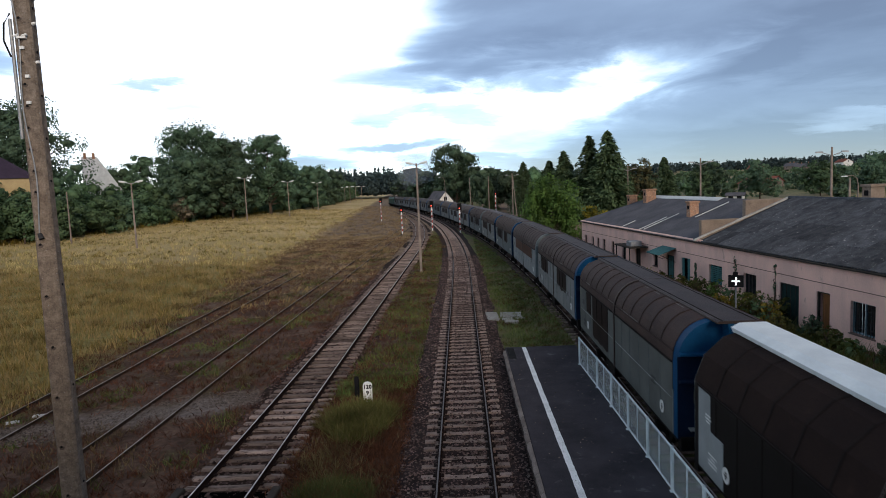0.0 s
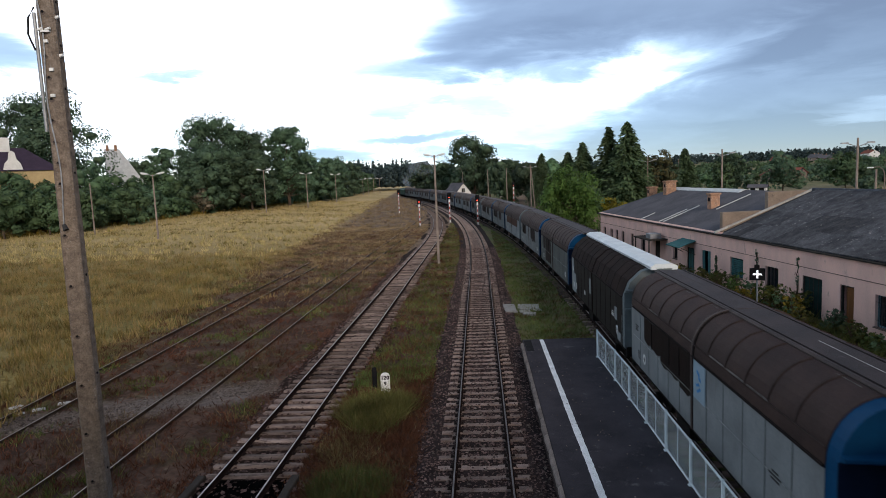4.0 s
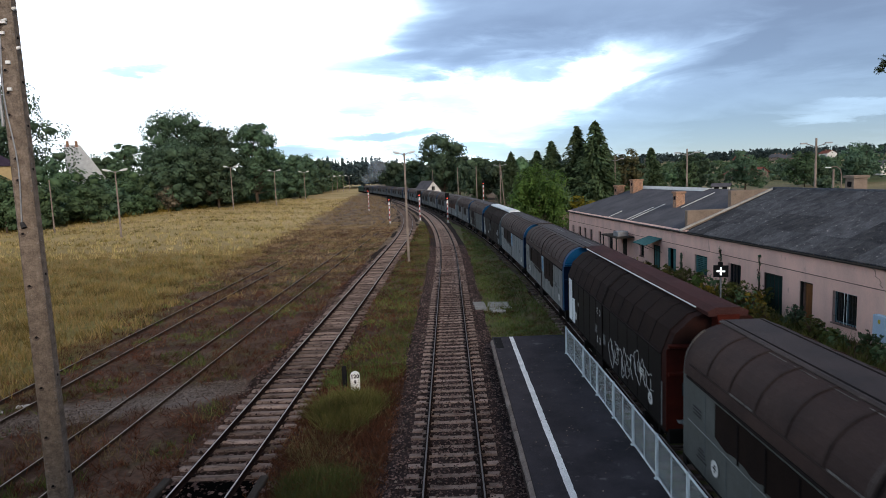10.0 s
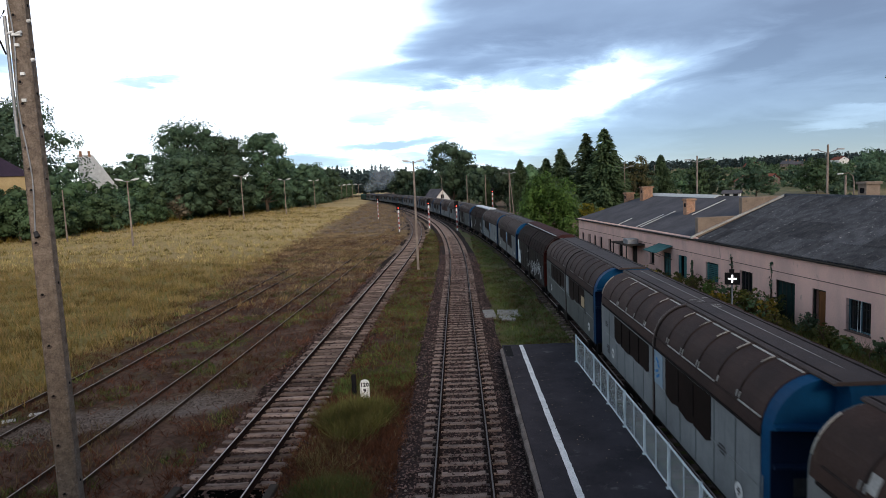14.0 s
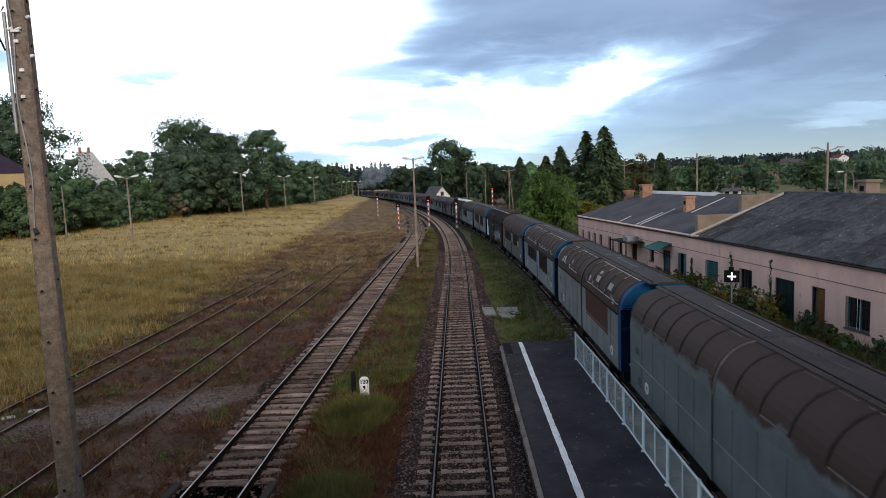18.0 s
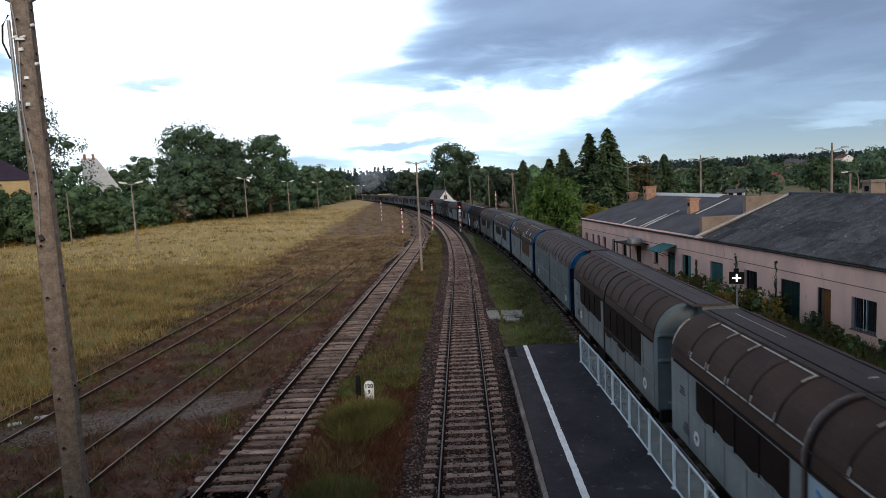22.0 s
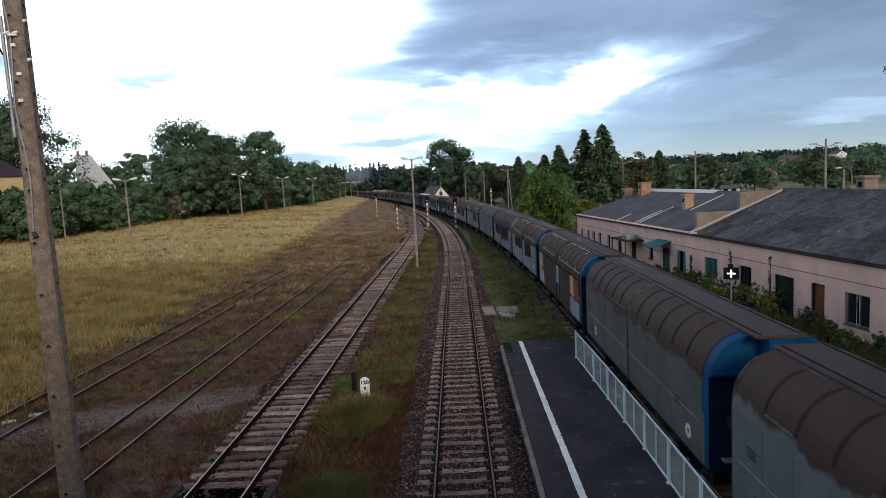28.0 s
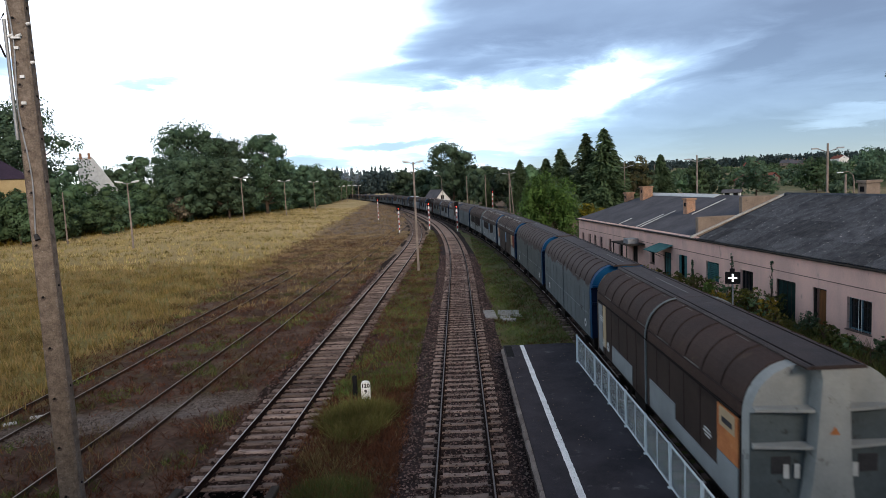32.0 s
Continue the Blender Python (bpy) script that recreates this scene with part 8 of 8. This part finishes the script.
        sp3.append((x, y, ground_height(x, y) - 1, rng.uniform(3, 5.6), rng.uniform(8, 14)))
    woods("scrub_woods", "green scrub and orchards in the valley", sp3, "hedge", 35, 90, 1.4, 0.15)
    sp5 = []
    for i in range(90):
        x = rng.uniform(26, 170)
        y = rng.uniform(150, 260) + x * 0.15
        h = rng.uniform(1.6, 4.6)
        sp5.append((x, y, ground_height(x, y) - 0.5, h, h * rng.uniform(1.0, 1.8)))
    woods("meadow_scrub", "thick green scrub behind the long building", sp5, "oak", 39, 250, 0.46, 0.2)
    sp4 = []
    for i in range(60):
        x = rng.uniform(-330, -110)
        y = rng.uniform(110, 330)
        sp4.append((x, y, 0, rng.uniform(9, 14), rng.uniform(10, 15)))
    woods("west_woods", "woods beyond the hedge", sp4, "oak", 37, 150, 1.2, 0.1)


M["tuft_green"] = leafy("tuft_grass", (0.0902, 0.0970, 0.0283), (0.1455, 0.1507, 0.0434), (0.2664, 0.2322, 0.0830), 0.8, 0.05)
M["rank"] = leafy("rank_weeds", (0.045, 0.066, 0.018), (0.066, 0.086, 0.024), (0.105, 0.100, 0.030))
# blue raised in these leaves to stand in for distance haze
M["hill_haze_green"] = leafy("hazy_wood_leaves", (0.0460, 0.0680, 0.0684), (0.0534, 0.0800, 0.0798), (0.0626, 0.0920, 0.0889))
M["rank_far"] = leafy("olive_bush_leaves", (0.078, 0.092, 0.036), (0.092, 0.108, 0.042), (0.112, 0.124, 0.050))
M["deep"] = leafy("deep_green_leaves", (0.0439, 0.0659, 0.0390), (0.0561, 0.0830, 0.0488), (0.0756, 0.1074, 0.0610))
M["autumn3"] = leafy("turning_leaves", (0.075, 0.078, 0.035), (0.092, 0.092, 0.040), (0.115, 0.104, 0.045))
M["autumn2"] = leafy("yellowing_leaves", (0.09, 0.095, 0.02), (0.12, 0.11, 0.025), (0.06, 0.075, 0.02))


# ---- smoke of the engine ----
def build_smoke():
    m, nt, p = nodes_of("thin_blue_smoke")
    N, L = nt.nodes.new, nt.links.new
    tr, mx, df = N("ShaderNodeBsdfTransparent"), N("ShaderNodeMixShader"), N("ShaderNodeBsdfDiffuse")
    df.inputs["Color"].default_value = (0.72, 0.86, 1.0, 1)
    tc, n = N("ShaderNodeTexCoord"), N("ShaderNodeTexNoise")
    n.inputs["Scale"].default_value, n.inputs["Detail"].default_value = 0.35, 5.0
    L(tc.outputs["Object"], n.inputs["Vector"])
    mr = N("ShaderNodeMapRange")
    mr.inputs[1].default_value, mr.inputs[2].default_value, mr.inputs[3].default_value, mr.inputs[4].default_value = 0.35, 0.75, 0.0, 0.060
    L(n.outputs["Fac"], mr.inputs[0])
    L(mr.outputs[0], mx.inputs[0])
    L(tr.outputs[0], mx.inputs[1])
    L(df.outputs[0], mx.inputs[2])
    L(mx.outputs[0], nt.nodes["Material Output"].inputs[0])
    puffs, rng = [], random.Random(8)
    for k in range(9):
        r = 2.0 + 0.75 * k
        b = bmesh.new()
        bmesh.ops.create_icosphere(b, subdivisions=3, radius=r)
        for v in b.verts:
            q = 1 + 0.35 * noise.noise(v.co * (1.1 / r) + Vector((k * 3.1, 0, 0)))
            v.co = v.co * q
            v.co.z *= 0.8
        me = bpy.data.meshes.new("smoke_puff")
        b.to_mesh(me)
        b.free()
        me.polygons.foreach_set("use_smooth", [True] * len(me.polygons))
        ob = put("smoke_puff", me, m)
        tagged(ob, "thin bluish puff of diesel smoke drifting over the train", "smoke", "puffs of smoke")
        ob.visible_shadow = False
        puffs.append((k, ob, rng.uniform(-2, 2), rng.uniform(-1, 1)))
    return puffs


# ---- put it all together ----
build_platform()
build_fence()
build_footbridge()
build_house()
build_yard_things()
build_far_houses()
build_train()
LOCO = build_locomotive()
build_track("main_track", "straight main track of rusty rails on concrete sleepers", MAIN, -60, 380, False, near=(8, 95))
build_track("loop_track", "second track on weathered timber sleepers", LOOP, -60, 380, True, near=(8, 95), pit=(14.5, 16.2))
build_track("train_track", "track under the goods train", TRAIN, -40, 520, True, near=(8, 40), wide=1.0)
build_track("old_siding", "overgrown siding with thin rusty rails", OLD_A, -40, 138, True, True, near=(14, 40), bed=False, z=-0.125, far_end=44)
build_track("old_siding", "overgrown siding sunk in dry weeds", OLD_B, -40, 62, True, True, near=(14, 30), bed=False, z=-0.135, far_end=36)
scatter_stones("ballast_stones", "loose crushed stones of the main track", MAIN, 9, 70, 26000, 41, big=0.78, over=0.2)
scatter_stones("ballast_stones", "loose crushed stones of the second track", LOOP, 9, 60, 14000, 42, 1.9, -0.254)


class Footpath:
    """The trodden way across the sidings."""

    @staticmethod
    def at(s):
        return -8.2 - s * 0.92, 27.4 + 0.42 * (-8.2 - s * 0.92) + 0.5 * math.sin(s * 0.7), -1.97


scatter_stones("gravel_path", "pale gravel of the trodden path over the sidings", Footpath, 0, 12.5, 7500, 44, 0.95, GROUND + 0.012, "pale_stone", 0.8, 1.0)
scatter_stones("ballast_stones", "scattered pale stones in the ballast", MAIN, 9, 50, 900, 45, 2.2, -0.150, "pale_stone", 0.8)


class PlatformEnd:
    """The crumbled end of the platform."""

    @staticmethod
    def at(s):
        return 1.5 + s, 28.35 + 0.1 * math.sin(s * 2.1), 1.57


scatter_stones("platform_rubble", "brown rubble along the crumbled platform end", PlatformEnd, 0, 3.4, 900, 46, 0.3, GROUND + 0.03, "stone", 1.6, 1.0)


class PlatformTop:
    """The middle of the platform."""

    @staticmethod
    def at(s):
        return 3.3, s, 0.0


scatter_stones("platform_grit", "pale grit scattered over the platform asphalt", PlatformTop, 9, 27, 170, 47, 1.45, PLAT_Z + 0.008, "pale_stone", 0.42, 1.0)
for x, y, r in ((-17.3, 21.6, 10), (-16.8, 22.0, 35), (-17.9, 22.3, 70), (-16.2, 22.6, 20)):
    tagged(part("stone_slab", MB().slab(-0.22, 0.22, -0.13, 0.13, -0.06, 0.045, 0.02), M["white_stone"], m=pose(x, y, ground_height(x, y), 2, 3, r)), "flat white broken slab lying on the path", "slab", "broken slabs on the path")
pit = root("track_pit", LOOP.place(15.35, 0), "pit framed in timber under the track, its dark painted on a slab", "pit", kind="structure")
# no real depth: a black slab on the bed stands in for the dark
part("pit_shade_slab", MB().slab(-1.15, 1.15, -0.72, 0.72, -0.30, -0.235, 0.01), M["pit_shade"], pit, "black slab painted as the pit's shade")
for x in (-1.32, 1.32):
    part("rim_timber", MB().slab(x - 0.12, x + 0.12, -0.80, 0.80, -0.30, -0.12, 0.03), M["dark_wood"], pit)
scatter_stones("ballast_stones", "loose crushed stones beside the train", TRAIN, 20, 70, 3000, 43, 1.2)
build_grass()
build_hedge_foot()
build_plants()
PUFFS = build_smoke()


def motions():
    steps = [i * 1.0 for i in range(33)]
    for k, w, ax in WAGONS:
        rows = []
        for t in steps:
            s = train_at(t) - PITCH / 2 - PITCH * (k - 1)
            a, b = TRAIN.at(s - 4.0), TRAIN.at(s + 4.0)
            rows.append((t, pose((a[0] + b[0]) / 2, (a[1] + b[1]) / 2, 0, 0, 0, -math.degrees(math.atan2(b[0] - a[0], b[1] - a[1])))))
        walk(w, rows)
        if k >= -3:
            turn = [i * 0.1 for i in range(321)]
            for o in ax:
                y = o.location.y
                walk(o, [(t, pose(0, y, 0.46, -math.degrees((train_at(t) - train_at(0)) / 0.46), 0, 0)) for t in turn])
    rows = []
    for t in steps:
        s = train_at(t) + PITCH * 17 + 8.9
        rows.append((t, TRAIN.place(s)))
    walk(LOCO, rows)
    for k, ob, dx, dy in PUFFS:
        rows = []
        for t in (0.0, 8.0, 16.0, 24.0, 32.0):
            x, y, a = TRAIN.at(train_at(t) + PITCH * 17 + 9 - 5.0 * k)
            rows.append((t, pose(x + 2.5 + dx + 0.5 * k, y, 5.5 + 1.35 * k + dy, 0, 0, t * 1.5)))
        walk(ob, rows)


motions()
